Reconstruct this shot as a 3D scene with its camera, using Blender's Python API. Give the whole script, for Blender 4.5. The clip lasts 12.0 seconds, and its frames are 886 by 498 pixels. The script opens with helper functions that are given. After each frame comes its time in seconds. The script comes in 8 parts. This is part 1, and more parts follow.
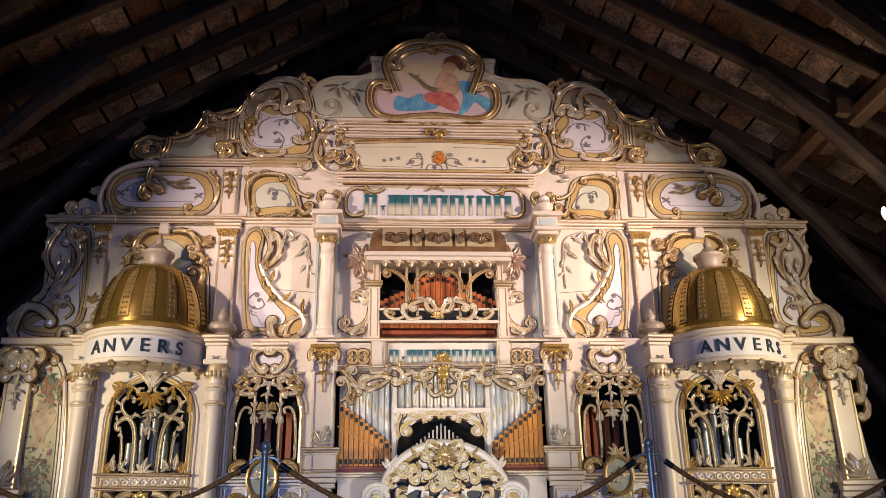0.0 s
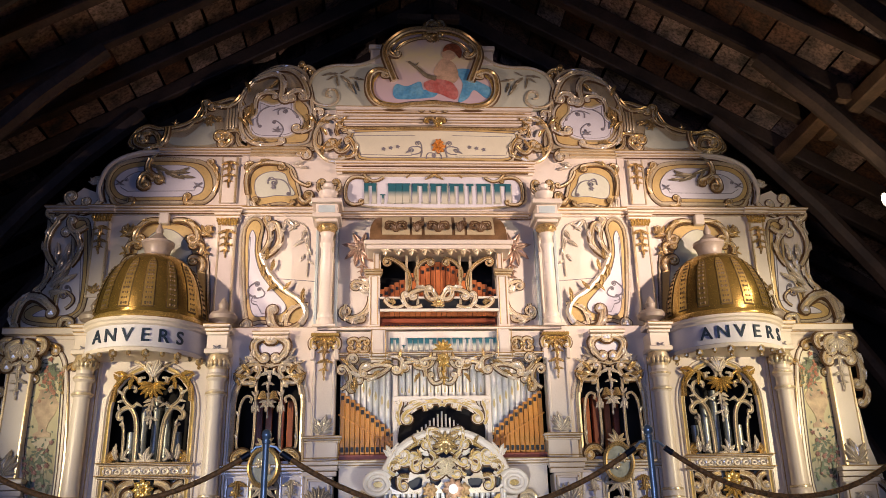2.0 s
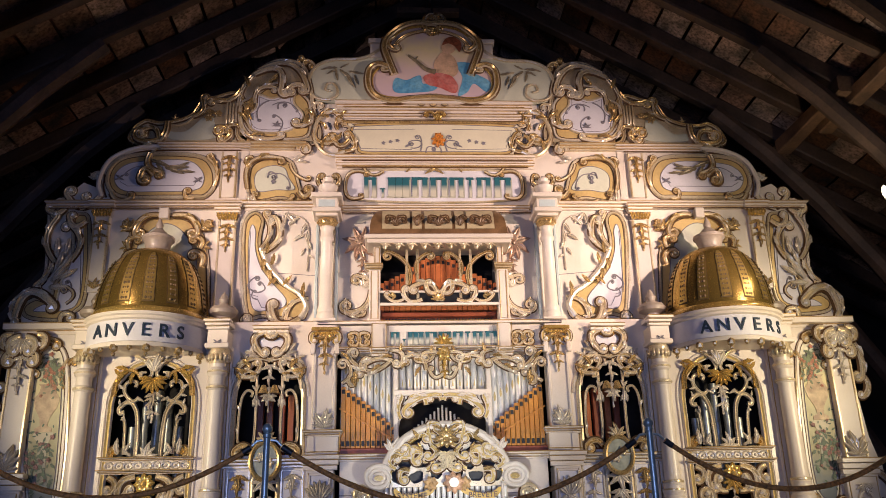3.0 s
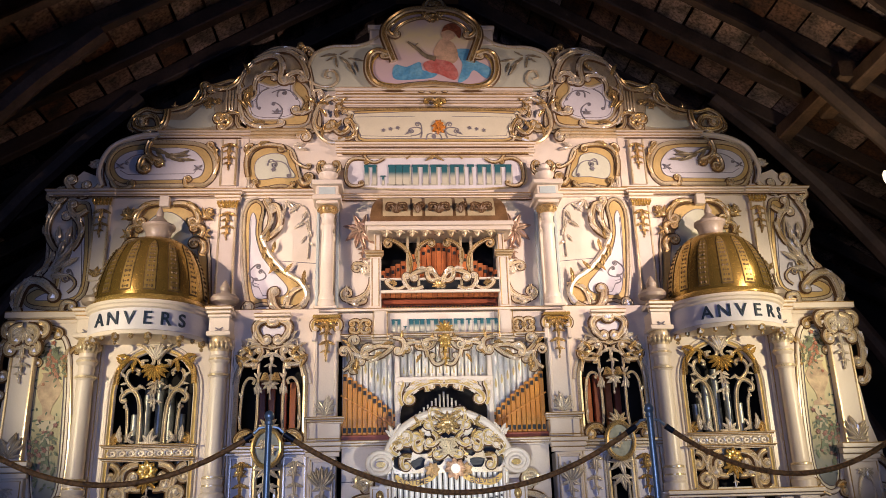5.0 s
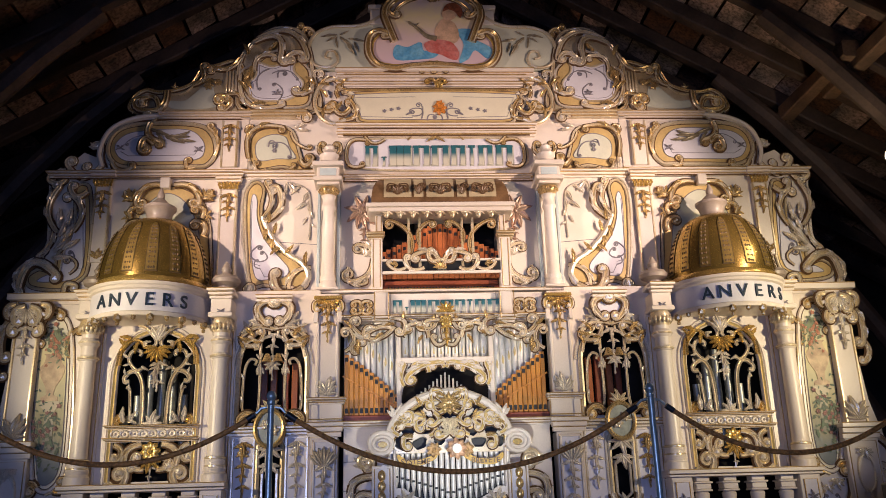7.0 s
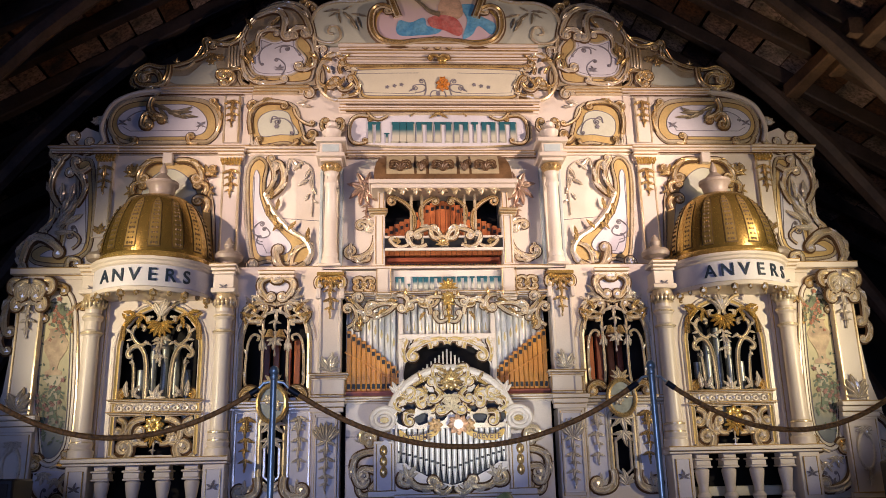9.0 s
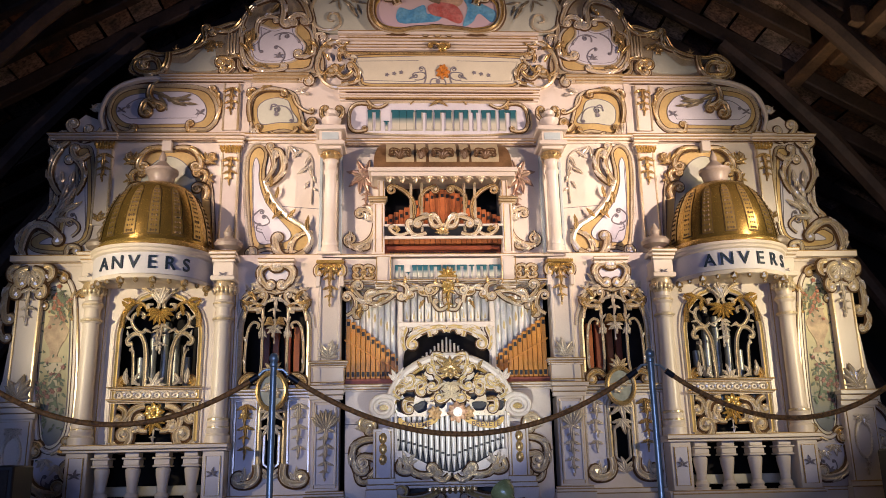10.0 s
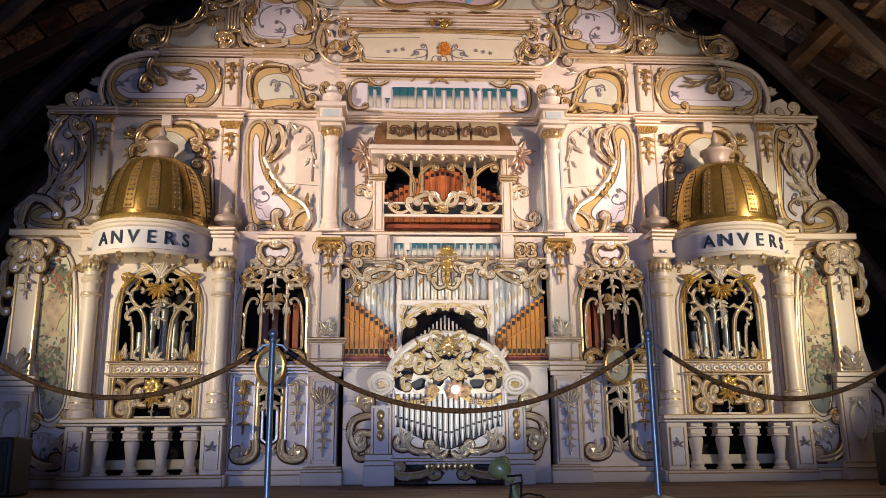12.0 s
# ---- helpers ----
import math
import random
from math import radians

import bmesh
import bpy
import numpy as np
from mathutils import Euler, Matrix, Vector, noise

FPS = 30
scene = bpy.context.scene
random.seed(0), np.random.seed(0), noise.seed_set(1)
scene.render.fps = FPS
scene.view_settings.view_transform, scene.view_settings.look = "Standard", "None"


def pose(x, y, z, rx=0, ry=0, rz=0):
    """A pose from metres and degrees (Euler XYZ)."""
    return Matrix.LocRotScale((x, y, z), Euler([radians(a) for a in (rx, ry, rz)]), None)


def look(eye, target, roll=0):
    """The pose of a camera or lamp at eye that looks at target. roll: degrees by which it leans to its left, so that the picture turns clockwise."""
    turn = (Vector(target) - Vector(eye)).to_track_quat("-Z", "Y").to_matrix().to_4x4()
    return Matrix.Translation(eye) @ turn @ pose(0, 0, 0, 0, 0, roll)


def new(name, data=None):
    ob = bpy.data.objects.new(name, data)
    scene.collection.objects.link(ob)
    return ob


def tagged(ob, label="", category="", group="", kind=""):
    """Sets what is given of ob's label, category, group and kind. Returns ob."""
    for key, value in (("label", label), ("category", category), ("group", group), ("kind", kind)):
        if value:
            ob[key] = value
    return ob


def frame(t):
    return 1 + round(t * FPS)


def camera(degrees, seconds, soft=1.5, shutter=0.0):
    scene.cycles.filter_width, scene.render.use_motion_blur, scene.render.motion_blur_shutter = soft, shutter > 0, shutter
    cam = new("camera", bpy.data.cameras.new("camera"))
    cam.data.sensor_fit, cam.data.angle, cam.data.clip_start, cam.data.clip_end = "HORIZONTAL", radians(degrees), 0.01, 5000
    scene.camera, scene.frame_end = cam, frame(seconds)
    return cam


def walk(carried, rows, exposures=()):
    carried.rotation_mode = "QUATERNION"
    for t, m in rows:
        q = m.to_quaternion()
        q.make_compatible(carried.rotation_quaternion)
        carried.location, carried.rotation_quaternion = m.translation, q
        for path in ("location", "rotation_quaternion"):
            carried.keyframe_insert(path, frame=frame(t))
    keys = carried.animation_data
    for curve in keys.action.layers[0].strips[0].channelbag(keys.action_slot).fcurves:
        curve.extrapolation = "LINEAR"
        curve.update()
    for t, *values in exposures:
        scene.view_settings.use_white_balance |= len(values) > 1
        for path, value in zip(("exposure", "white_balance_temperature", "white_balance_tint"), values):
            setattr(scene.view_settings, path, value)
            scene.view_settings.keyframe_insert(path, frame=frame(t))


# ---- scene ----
cam = camera(56.14, 12.0, soft=0.8)
PATH = [
    (0, -0.4129, -7.2973, 0.2866, 0.06005, 0.93329, 0.35407, -0.970),
    (0.5, -0.4114, -7.2976, 0.2869, 0.05885, 0.93464, 0.35068, -1.002),
    (1, -0.4101, -7.2979, 0.2871, 0.05900, 0.93578, 0.34761, -1.069),
    (1.5, -0.4088, -7.2981, 0.2871, 0.05952, 0.93672, 0.34498, -1.169),
    (2, -0.4077, -7.2982, 0.2870, 0.05956, 0.93822, 0.34089, -1.239),
    (2.5, -0.4067, -7.2983, 0.2868, 0.05937, 0.93962, 0.33702, -1.321),
    (3, -0.4059, -7.2984, 0.2864, 0.05913, 0.94071, 0.33401, -1.396),
    (5, -0.4036, -7.2980, 0.2837, 0.05793, 0.94571, 0.31980, -1.610),
    (5.5, -0.4033, -7.2977, 0.2827, 0.05741, 0.94717, 0.31556, -1.685),
    (6, -0.4032, -7.2974, 0.2816, 0.05607, 0.94856, 0.31159, -1.702),
    (6.5, -0.4031, -7.2970, 0.2804, 0.05583, 0.94977, 0.30793, -1.690),
    (7, -0.4032, -7.2966, 0.2790, 0.05620, 0.95266, 0.29881, -1.652),
    (9, -0.4048, -7.2944, 0.2722, 0.05323, 0.96046, 0.27328, -1.300),
    (9.5, -0.4055, -7.2937, 0.2702, 0.05421, 0.96266, 0.26523, -1.243),
    (10, -0.4063, -7.2929, 0.2681, 0.05378, 0.96405, 0.26024, -1.182),
    (10.5, -0.4073, -7.2921, 0.2658, 0.05371, 0.96606, 0.25267, -1.121),
    (11, -0.4083, -7.2912, 0.2634, 0.05423, 0.96747, 0.24710, -0.941),
    (11.5, -0.4095, -7.2903, 0.2609, 0.05472, 0.96848, 0.24300, -0.768),
    (12, -0.4108, -7.2893, 0.2582, 0.05499, 0.97010, 0.23640, -0.532),
]
walk(cam, [(t, look((x, y, z), (x + dx, y + dy, z + dz), roll)) for t, x, y, z, dx, dy, dz, roll in PATH])

# ---- world and lights ----
world = bpy.data.worlds.new("world")
scene.world = world
world.use_nodes = True
world.node_tree.nodes["Background"].inputs[0].default_value = (0.30, 0.36, 0.5, 1)
world.node_tree.nodes["Background"].inputs[1].default_value = 0.006
scene.view_settings.exposure = 0.0


def spot(name, eye, target, watts, colour, angle, size=0.06, blend=0.5):
    data = bpy.data.lights.new(name, "SPOT")
    data.energy, data.color, data.spot_size, data.spot_blend, data.shadow_soft_size = watts, colour, radians(angle), blend, size
    ob = new(name, data)
    ob.matrix_world = look(eye, target)
    return ob


WARM, PINK, COOL = (1.0, 0.82, 0.54), (1.0, 0.735, 0.625), (0.34, 0.46, 1.0)
for side in (-1, 1):
    spot("spot_lamp_side", (side * 4.6, -3.5, 1.35), (side * (2.07 + 0.1 * side), -0.3, 1.7), 650, WARM, 53 + 2 * side, 0.04, 1.0)
    spot("spot_lamp_stage", (side * 4.0, -3.1, 3.0), (side * 0.8, 0, 3.1), 830 + 150 * side, PINK, 51, 0.035, 0.9)
bulb = bpy.data.lights.new("roof_lamp_bulb", "POINT")
bulb.energy, bulb.color, bulb.shadow_soft_size = 22, (1.0, 0.8, 0.55), 0.04
new("roof_lamp_bulb", bulb).location = (3.552, -1.3, 2.894)
spot("spot_lamp_floor", (0.16, -2.84, 0.2), (0.06, -0.5, 1.15), 210, (0.97, 0.95, 0.9), 48, 0.03, 0.9)


def area(name, eye, target, watts, colour, w, h, spread):
    data = bpy.data.lights.new(name, "AREA")
    data.energy, data.color, data.shape, data.size, data.size_y, data.spread = watts, colour, "RECTANGLE", w, h, radians(spread)
    ob = new(name, data)
    ob.matrix_world = look(eye, target)
    return ob


area("doorway_daylight", (-1.5, -11.6, 0.2), (-0.3, 0, 0.2), 39, COOL, 5.0, 2.2, 60)

# ---- materials ----


def mat(name, colour, rough=0.5, metal=0.0, vary=0.12, scale=6.0, bump=0.15, fine=60.0, second=None, dirt=0.0, spread=0.0, coat=0.0):
    """Paint, wood or metal with stains at two scales, fine relief and a per-object shift."""
    m = bpy.data.materials.new(name)
    m.use_nodes = True
    nt = m.node_tree
    n, l = nt.nodes, nt.links
    b = n["Principled BSDF"]
    b.inputs["Metallic"].default_value = metal
    b.inputs["Coat Weight"].default_value = coat
    co = n.new("ShaderNodeTexCoord")
    n1, n2 = n.new("ShaderNodeTexNoise"), n.new("ShaderNodeTexNoise")
    n1.inputs["Scale"].default_value, n2.inputs["Scale"].default_value = scale, fine
    n1.inputs["Detail"].default_value, n2.inputs["Detail"].default_value = 5, 4
    l.new(co.outputs["Object"], n1.inputs["Vector"]), l.new(co.outputs["Object"], n2.inputs["Vector"])
    ramp = n.new("ShaderNodeValToRGB")
    c2 = second or tuple(c * (1 - vary * 2.2) for c in colour)
    ramp.color_ramp.elements[0].color, ramp.color_ramp.elements[1].color = (*c2, 1), (*colour, 1)
    ramp.color_ramp.elements[0].position, ramp.color_ramp.elements[1].position = 0.3, 0.62
    l.new(n1.outputs["Fac"], ramp.inputs["Fac"])
    out = ramp.outputs["Color"]
    mix = n.new("ShaderNodeMix")
    mix.data_type, mix.blend_type = "RGBA", "MULTIPLY"
    r2 = n.new("ShaderNodeMapRange")
    r2.inputs["From Min"].default_value, r2.inputs["From Max"].default_value = 0.3, 0.6
    r2.inputs["To Min"].default_value, r2.inputs["To Max"].default_value = 1 - vary - dirt, 1.0
    l.new(n2.outputs["Fac"], r2.inputs["Value"])
    mix.inputs["Factor"].default_value = 1.0
    l.new(out, mix.inputs["A"]), l.new(r2.outputs["Result"], mix.inputs["B"])
    out = mix.outputs["Result"]
    if spread:
        info, r3, hs = n.new("ShaderNodeObjectInfo"), n.new("ShaderNodeMapRange"), n.new("ShaderNodeHueSaturation")
        r3.inputs["To Min"].default_value, r3.inputs["To Max"].default_value = 1 - spread, 1 + spread
        l.new(info.outputs["Random"], r3.inputs["Value"]), l.new(r3.outputs["Result"], hs.inputs["Value"])
        l.new(out, hs.inputs["Color"])
        out = hs.outputs["Color"]
    l.new(out, b.inputs["Base Color"])
    rr = n.new("ShaderNodeMapRange")
    rr.inputs["To Min"].default_value, rr.inputs["To Max"].default_value = max(rough - 0.06, 0.05), min(rough + 0.08, 1)
    l.new(n2.outputs["Fac"], rr.inputs["Value"]), l.new(rr.outputs["Result"], b.inputs["Roughness"])
    bp = n.new("ShaderNodeBump")
    bp.inputs["Strength"].default_value, bp.inputs["Distance"].default_value = bump, 0.004
    l.new(n2.outputs["Fac"], bp.inputs["Height"]), l.new(bp.outputs["Normal"], b.inputs["Normal"])
    return m


CREAM = mat("cream_paint", (0.76, 0.68, 0.585), 0.36, vary=0.06, scale=2.5, bump=0.05, fine=90, spread=0.05, second=(0.68, 0.585, 0.475))
IVORY = mat("ivory_moulding_paint", (0.80, 0.69, 0.49), 0.28, 0.38, vary=0.08, scale=4, bump=0.03, fine=120, spread=0.12, second=(0.56, 0.42, 0.22), coat=0.2)
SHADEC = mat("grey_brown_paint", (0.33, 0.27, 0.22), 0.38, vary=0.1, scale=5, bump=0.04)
GOLD = mat("gold_leaf", (0.72, 0.49, 0.15), 0.25, 0.6, 0.1, 6, 0.04, 120, spread=0.1, second=(0.50, 0.30, 0.08), coat=0.2)
OLDGOLD = mat("worn_gold_leaf", (0.68, 0.49, 0.22), 0.27, 0.6, 0.1, 6, 0.04, 120, spread=0.2, second=(0.42, 0.27, 0.11), coat=0.2)
SILVER = mat("champagne_silvered_carving", (0.84, 0.77, 0.65), 0.28, 0.42, 0.08, 5, 0.03, 120, spread=0.14, second=(0.60, 0.51, 0.38), coat=0.15)
OCHRE = mat("ochre_gilt_band", (0.72, 0.52, 0.22), 0.32, 0.22, vary=0.12, scale=6, bump=0.05, fine=60, second=(0.58, 0.40, 0.16))
LILAC = mat("pale_lilac_panel_paint", (0.70, 0.67, 0.70), 0.5, vary=0.05, scale=4)
SAGE = mat("pale_sage_panel_paint", (0.60, 0.60, 0.47), 0.5, vary=0.06, scale=4)
STRAW = mat("straw_panel_paint", (0.74, 0.68, 0.50), 0.5, vary=0.05, scale=4)
BLUEGREY = mat("pale_blue_paint", (0.52, 0.60, 0.60), 0.45, vary=0.08)
LINE = mat("thin_grey_brush_line", (0.24, 0.22, 0.24), 0.6, vary=0.1)
LEAFPAINT = mat("bronze_leaf_paint", (0.34, 0.28, 0.18), 0.4, 0.3, 0.2, 20)
BROWNLINE = mat("brown_outline_paint", (0.13, 0.065, 0.028), 0.5, vary=0.2)
GILTLINE = mat("gilt_edge_line", (0.56, 0.37, 0.15), 0.35, 0.3, 0.2, 9, 0.04, 90)
NAVY = mat("navy_to_pale_letter_paint", (0.02, 0.03, 0.05), 0.4, vary=0.1)
TEAL = mat("teal_letter_paint", (0.03, 0.13, 0.15), 0.4, vary=0.15)
NAMEPAINT = mat("teal_to_sand_letter_paint", (0.03, 0.13, 0.15), 0.4, vary=0.12)


def graded(m, stops, output="Generated", low=0.0, high=1.0, wobble=0.0):
    """Paints the material in bands from its foot to its head."""
    n, l = m.node_tree.nodes, m.node_tree.links
    sep, rmp, tc, span = n.new("ShaderNodeSeparateXYZ"), n.new("ShaderNodeValToRGB"), n.new("ShaderNodeTexCoord"), n.new("ShaderNodeMapRange")
    span.inputs["From Min"].default_value, span.inputs["From Max"].default_value = low, high
    while len(rmp.color_ramp.elements) < len(stops):
        rmp.color_ramp.elements.new(0.5)
    for e, (at, c) in zip(rmp.color_ramp.elements, stops):
        e.position, e.color = at, (*c, 1)
    l.new(tc.outputs[output], sep.inputs[0])
    height = sep.outputs["Z"]
    if wobble:
        noise, add = n.new("ShaderNodeTexNoise"), n.new("ShaderNodeMath")
        noise.inputs["Scale"].default_value, noise.inputs["Detail"].default_value = 9.0, 6.0
        add.operation = "MULTIPLY_ADD"
        add.inputs[1].default_value = wobble
        l.new(tc.outputs[output], noise.inputs["Vector"]), l.new(noise.outputs["Fac"], add.inputs[0]), l.new(height, add.inputs[2])
        height = add.outputs[0]
    l.new(height, span.inputs["Value"]), l.new(span.outputs["Result"], rmp.inputs["Fac"])
    l.new(rmp.outputs["Color"], n["Principled BSDF"].inputs["Base Color"])
    return m


graded(NAMEPAINT, ((0.3, (0.56, 0.53, 0.42)), (0.62, (0.025, 0.12, 0.15))))
graded(NAVY, ((0.12, (0.50, 0.50, 0.48)), (0.62, (0.02, 0.035, 0.06))))
PALEGILT = mat("pale_gilt_paint", (0.72, 0.55, 0.24), 0.35, 0.3, 0.1, 12, 0.03)
# umber of the hood stencils and outlines; on carved flanges also painted shade
UMBER = mat("umber_paint_and_edge_shade", (0.15, 0.08, 0.035), 0.4, 0.1, 0.2, 8, 0.05, 60)
BRONZE = mat("faded_bronze_carving", (0.50, 0.36, 0.26), 0.35, 0.35, 0.15, 14, 0.05, 90, (0.36, 0.20, 0.14))
SANDL = mat("sand_letter_paint", (0.52, 0.50, 0.40), 0.4, vary=0.12)
ORANGE = mat("orange_flower_paint", (0.75, 0.26, 0.03), 0.5, vary=0.3, scale=30)
DOMEGOLD = mat("dome_gold_leaf", (0.50, 0.33, 0.09), 0.24, 0.85, 0.1, 5, 0.04, 90)
DOMESTRIP = mat("dome_pale_stencil", (0.60, 0.41, 0.13), 0.3, 0.8, 0.12, 20)
DOMEDARK = mat("dome_dark_stencil", (0.12, 0.07, 0.02), 0.7, 0.0, 0.2, 20)
# near-black that paints the shade inside the case onto its back boards
CASESHADE = mat("case_interior_shade", (0.015, 0.012, 0.01), 0.9, vary=0.3)
PIPE = mat("tin_pipe_metal", (0.80, 0.77, 0.70), 0.36, 0.15, 0.08, 10, 0.04, 80, spread=0.06)
DULLPIPE = mat("dull_pipe_metal", (0.40, 0.42, 0.40), 0.42, 0.7, 0.2, 10, 0.1, 80, spread=0.15)
WPIPE = mat("orange_varnished_pipe_wood", (0.66, 0.30, 0.06), 0.34, 0, 0.2, 5, 0.2, 90, (0.50, 0.20, 0.04), spread=0.12, coat=0.2)
RPIPE = mat("red_varnished_pipe_wood", (0.58, 0.19, 0.06), 0.34, 0, 0.2, 5, 0.2, 90, (0.42, 0.12, 0.04), spread=0.15, coat=0.2)
REDWOOD = mat("red_brown_wood", (0.34, 0.085, 0.035), 0.4, 0, 0.2, 6, 0.2, 70)
# black of real painted parts, and of sheets that stand in for shade
BLACK = mat("black_paint_and_shade", (0.012, 0.012, 0.012), 0.5)
TIMBER = mat("dark_roof_timber", (0.10, 0.062, 0.045), 0.7, 0, 0.3, 3, 0.7, 35, (0.045, 0.028, 0.02), spread=0.2)
LOGWOOD = mat("brown_purlin_timber", (0.20, 0.115, 0.065), 0.7, 0, 0.3, 4, 0.6, 35, (0.09, 0.055, 0.035))
ROOFBOARD = mat("reddish_roof_board", (0.42, 0.21, 0.13), 0.8, 0, 0.4, 5.5, 0.8, 34, (0.10, 0.075, 0.06), dirt=0.35)
FLOORWOOD = mat("red_brown_floor_board", (0.22, 0.10, 0.055), 0.5, 0, 0.2, 2.5, 0.3, 50, (0.13, 0.06, 0.035), spread=0.2)
STEEL = mat("brushed_steel", (0.50, 0.58, 0.53), 0.33, 0.6, 0.08, 8, 0.05)
ROPE = mat("brown_rope_sleeve", (0.74, 0.30, 0.06), 0.6, 0, 0.3, 60, 0.8, 260)
GREENGLAZE = mat("olive_green_enamel", (0.50, 0.52, 0.18), 0.25, 0, 0.15, 10, 0.1, coat=0.5)
WALLD = mat("dark_plaster", (0.05, 0.042, 0.035), 0.9, 0, 0.3, 2)
CONCRETE = mat("grey_hall_floor", (0.16, 0.15, 0.14), 0.8, 0, 0.2, 2)

# ---- kit ----
CHANNEL = {IVORY.name: OLDGOLD, SILVER.name: IVORY, OLDGOLD.name: IVORY, CREAM.name: PALEGILT, GOLD.name: OLDGOLD}     # paint in the hollow of a carved scroll
MIR, SHIFT, SINK, MOULDS = [1], [0.0], [0.0], []     # side now built, its sideways shift, how far the next parts sit lower
BEADED = {"niche_post", "lower_pilaster", "front_pier", "wall_strip", "pilaster_block", "low_panel", "frieze_post", "plinth_core"}


SPLIT = {"acanthus", "husk_drop", "arch_scroll", "silver_leaf", "leaf_pendant", "olive_sprig", "leaf_sprig", "end_scroll", "ear_scroll", "panel_scroll", "tail_scroll", "shoulder_scroll", "cartouche_scroll", "panel_end_scroll", "sweeping_scroll", "corner_scroll", "rail_scroll", "pipe_screen_scroll", "flower_spray", "fret_scroll", "fret_leaf", "garland", "oval_scroll", "fluted_capital", "conch_scroll", "swag_scroll", "painted_flower"}


def piece(build):
    """Numbers what one call adds to a mesh, so that part() can give each carved piece an object of its own."""

    def wrapped(bm, *a, **k):
        lay = bm.faces.layers.int.get("piece") or bm.faces.layers.int.new("piece")
        n0 = len(bm.faces)
        build(bm, *a, **k)
        bm.faces.ensure_lookup_table()
        COUNT[0] += 1
        for i in range(n0, len(bm.faces)):
            bm.faces[i][lay] = COUNT[0]
        return bm

    return wrapped


COUNT = [0]


def part(name, bm, material, parent, label="", smooth=True, kind=""):
    """Links a bmesh as one mesh; the side now built may be the mirrored one."""
    lay = bm.faces.layers.int.get("piece")
    if name in SPLIT and lay:
        found = {}
        for f in bm.faces:
            found.setdefault(f[lay], []).append(f)
        made = None
        for fs in found.values():
            one, seen = bmesh.new(), {}
            for f in fs:
                g = one.faces.new([seen[v] if v in seen else seen.setdefault(v, one.verts.new(v.co)) for v in f.verts])
                g.material_index = f.material_index
            made = part(name + "_piece", one, material, parent, label, smooth)
            made.name = name
        bm.free()
        return made
    lines, bead = [], None
    while MOULDS:
        x0, x1, z, h, y, steps = MOULDS.pop()
        lines += [(x0 - o * 0.3, x1 + o * 0.3, z + h * b - 0.002, y - o) for a, b, o in steps if h * (b - a) > 0.008]
    if name in BEADED:
        xs, ys, zs = zip(*(v.co for v in bm.verts))
        inset = min(0.022, 0.2 * (max(xs) - min(xs)))
        bead = (min(xs) + inset, max(xs) - inset, min(zs) + inset, max(zs) - inset, min(ys) - 0.001)
    if SINK[0]:
        bmesh.ops.translate(bm, vec=(0, 0, -SINK[0]), verts=bm.verts)
    if MIR[0] < 0:
        bmesh.ops.scale(bm, vec=(-1, 1, 1), verts=bm.verts)
        bmesh.ops.translate(bm, vec=(SHIFT[0], 0, 0), verts=bm.verts)
        bmesh.ops.reverse_faces(bm, faces=bm.faces)
    me = bpy.data.meshes.new(name)
    bm.to_mesh(me)
    bm.free()
    if smooth:
        me.polygons.foreach_set("use_smooth", [True] * len(me.polygons))
        me.set_sharp_from_angle(angle=radians(38))
    me.materials.append(material)
    if any(p.material_index for p in me.polygons):
        me.materials.append(CHANNEL.get(material.name, IVORY))
        me.materials.append(UMBER)
    ob = new(name, me)
    if parent:
        base = Vector()
        up = parent
        while up:
            base += up.location
            up = up.parent
        ob.parent, ob.location = parent, -base
    if lines:
        g = B()
        for x0, x1, z, y in lines:
            tube(g, [(x0, z), (x1, z)], 0.0045, y, 5)
        part("gilt_line", g, GILTLINE, parent)
    if bead:
        part("panel_line", tube(B(), rect(*bead[:4]), 0.005, bead[4], 5, True), GILTLINE, parent)
    if label or kind:
        tagged(ob, label, kind=kind)
    return ob


def thing(name, base, label, category, group=""):
    ob = new(name)
    ob.empty_display_size = 0.1
    ob.location = (base[0] * MIR[0], base[1], base[2])
    return tagged(ob, label, category, group)


def B():
    return bmesh.new()


def box(bm, x0, x1, y0, y1, z0, z1, bevel=0.006):
    v = bmesh.ops.create_cube(bm, size=1, matrix=Matrix.Translation(((x0 + x1) / 2, (y0 + y1) / 2, (z0 + z1) / 2)) @ Matrix.Diagonal((abs(x1 - x0), abs(y1 - y0), abs(z1 - z0), 1)))["verts"]
    if bevel:
        es = list({e for q in v for e in q.link_edges})
        bmesh.ops.bevel(bm, geom=es, offset=min(bevel, 0.3 * min(abs(x1 - x0), abs(y1 - y0), abs(z1 - z0))), segments=1, affect="EDGES")
    return bm


def lathe(bm, prof, cx, cy, seg=20, a0=0.0, a1=360.0, cz=0.0, sx=1.0):
    """Turns the profile of (radius, height) round the upright axis at cx, cy."""
    full = abs(a1 - a0) > 359.9
    n = seg if full else seg + 1
    rings = []
    for r, z in prof:
        rings.append([bm.verts.new((cx + sx * r * math.cos(radians(a0 + (a1 - a0) * i / seg)), cy + r * math.sin(radians(a0 + (a1 - a0) * i / seg)), cz + z)) for i in range(n)])
    for a, b in zip(rings, rings[1:]):
        for i in range(seg):
            j = (i + 1) % n
            bm.faces.new((a[i], a[j], b[j], b[i]))
    if full:
        bm.faces.new(rings[0][::-1]), bm.faces.new(rings[-1])
    return bm


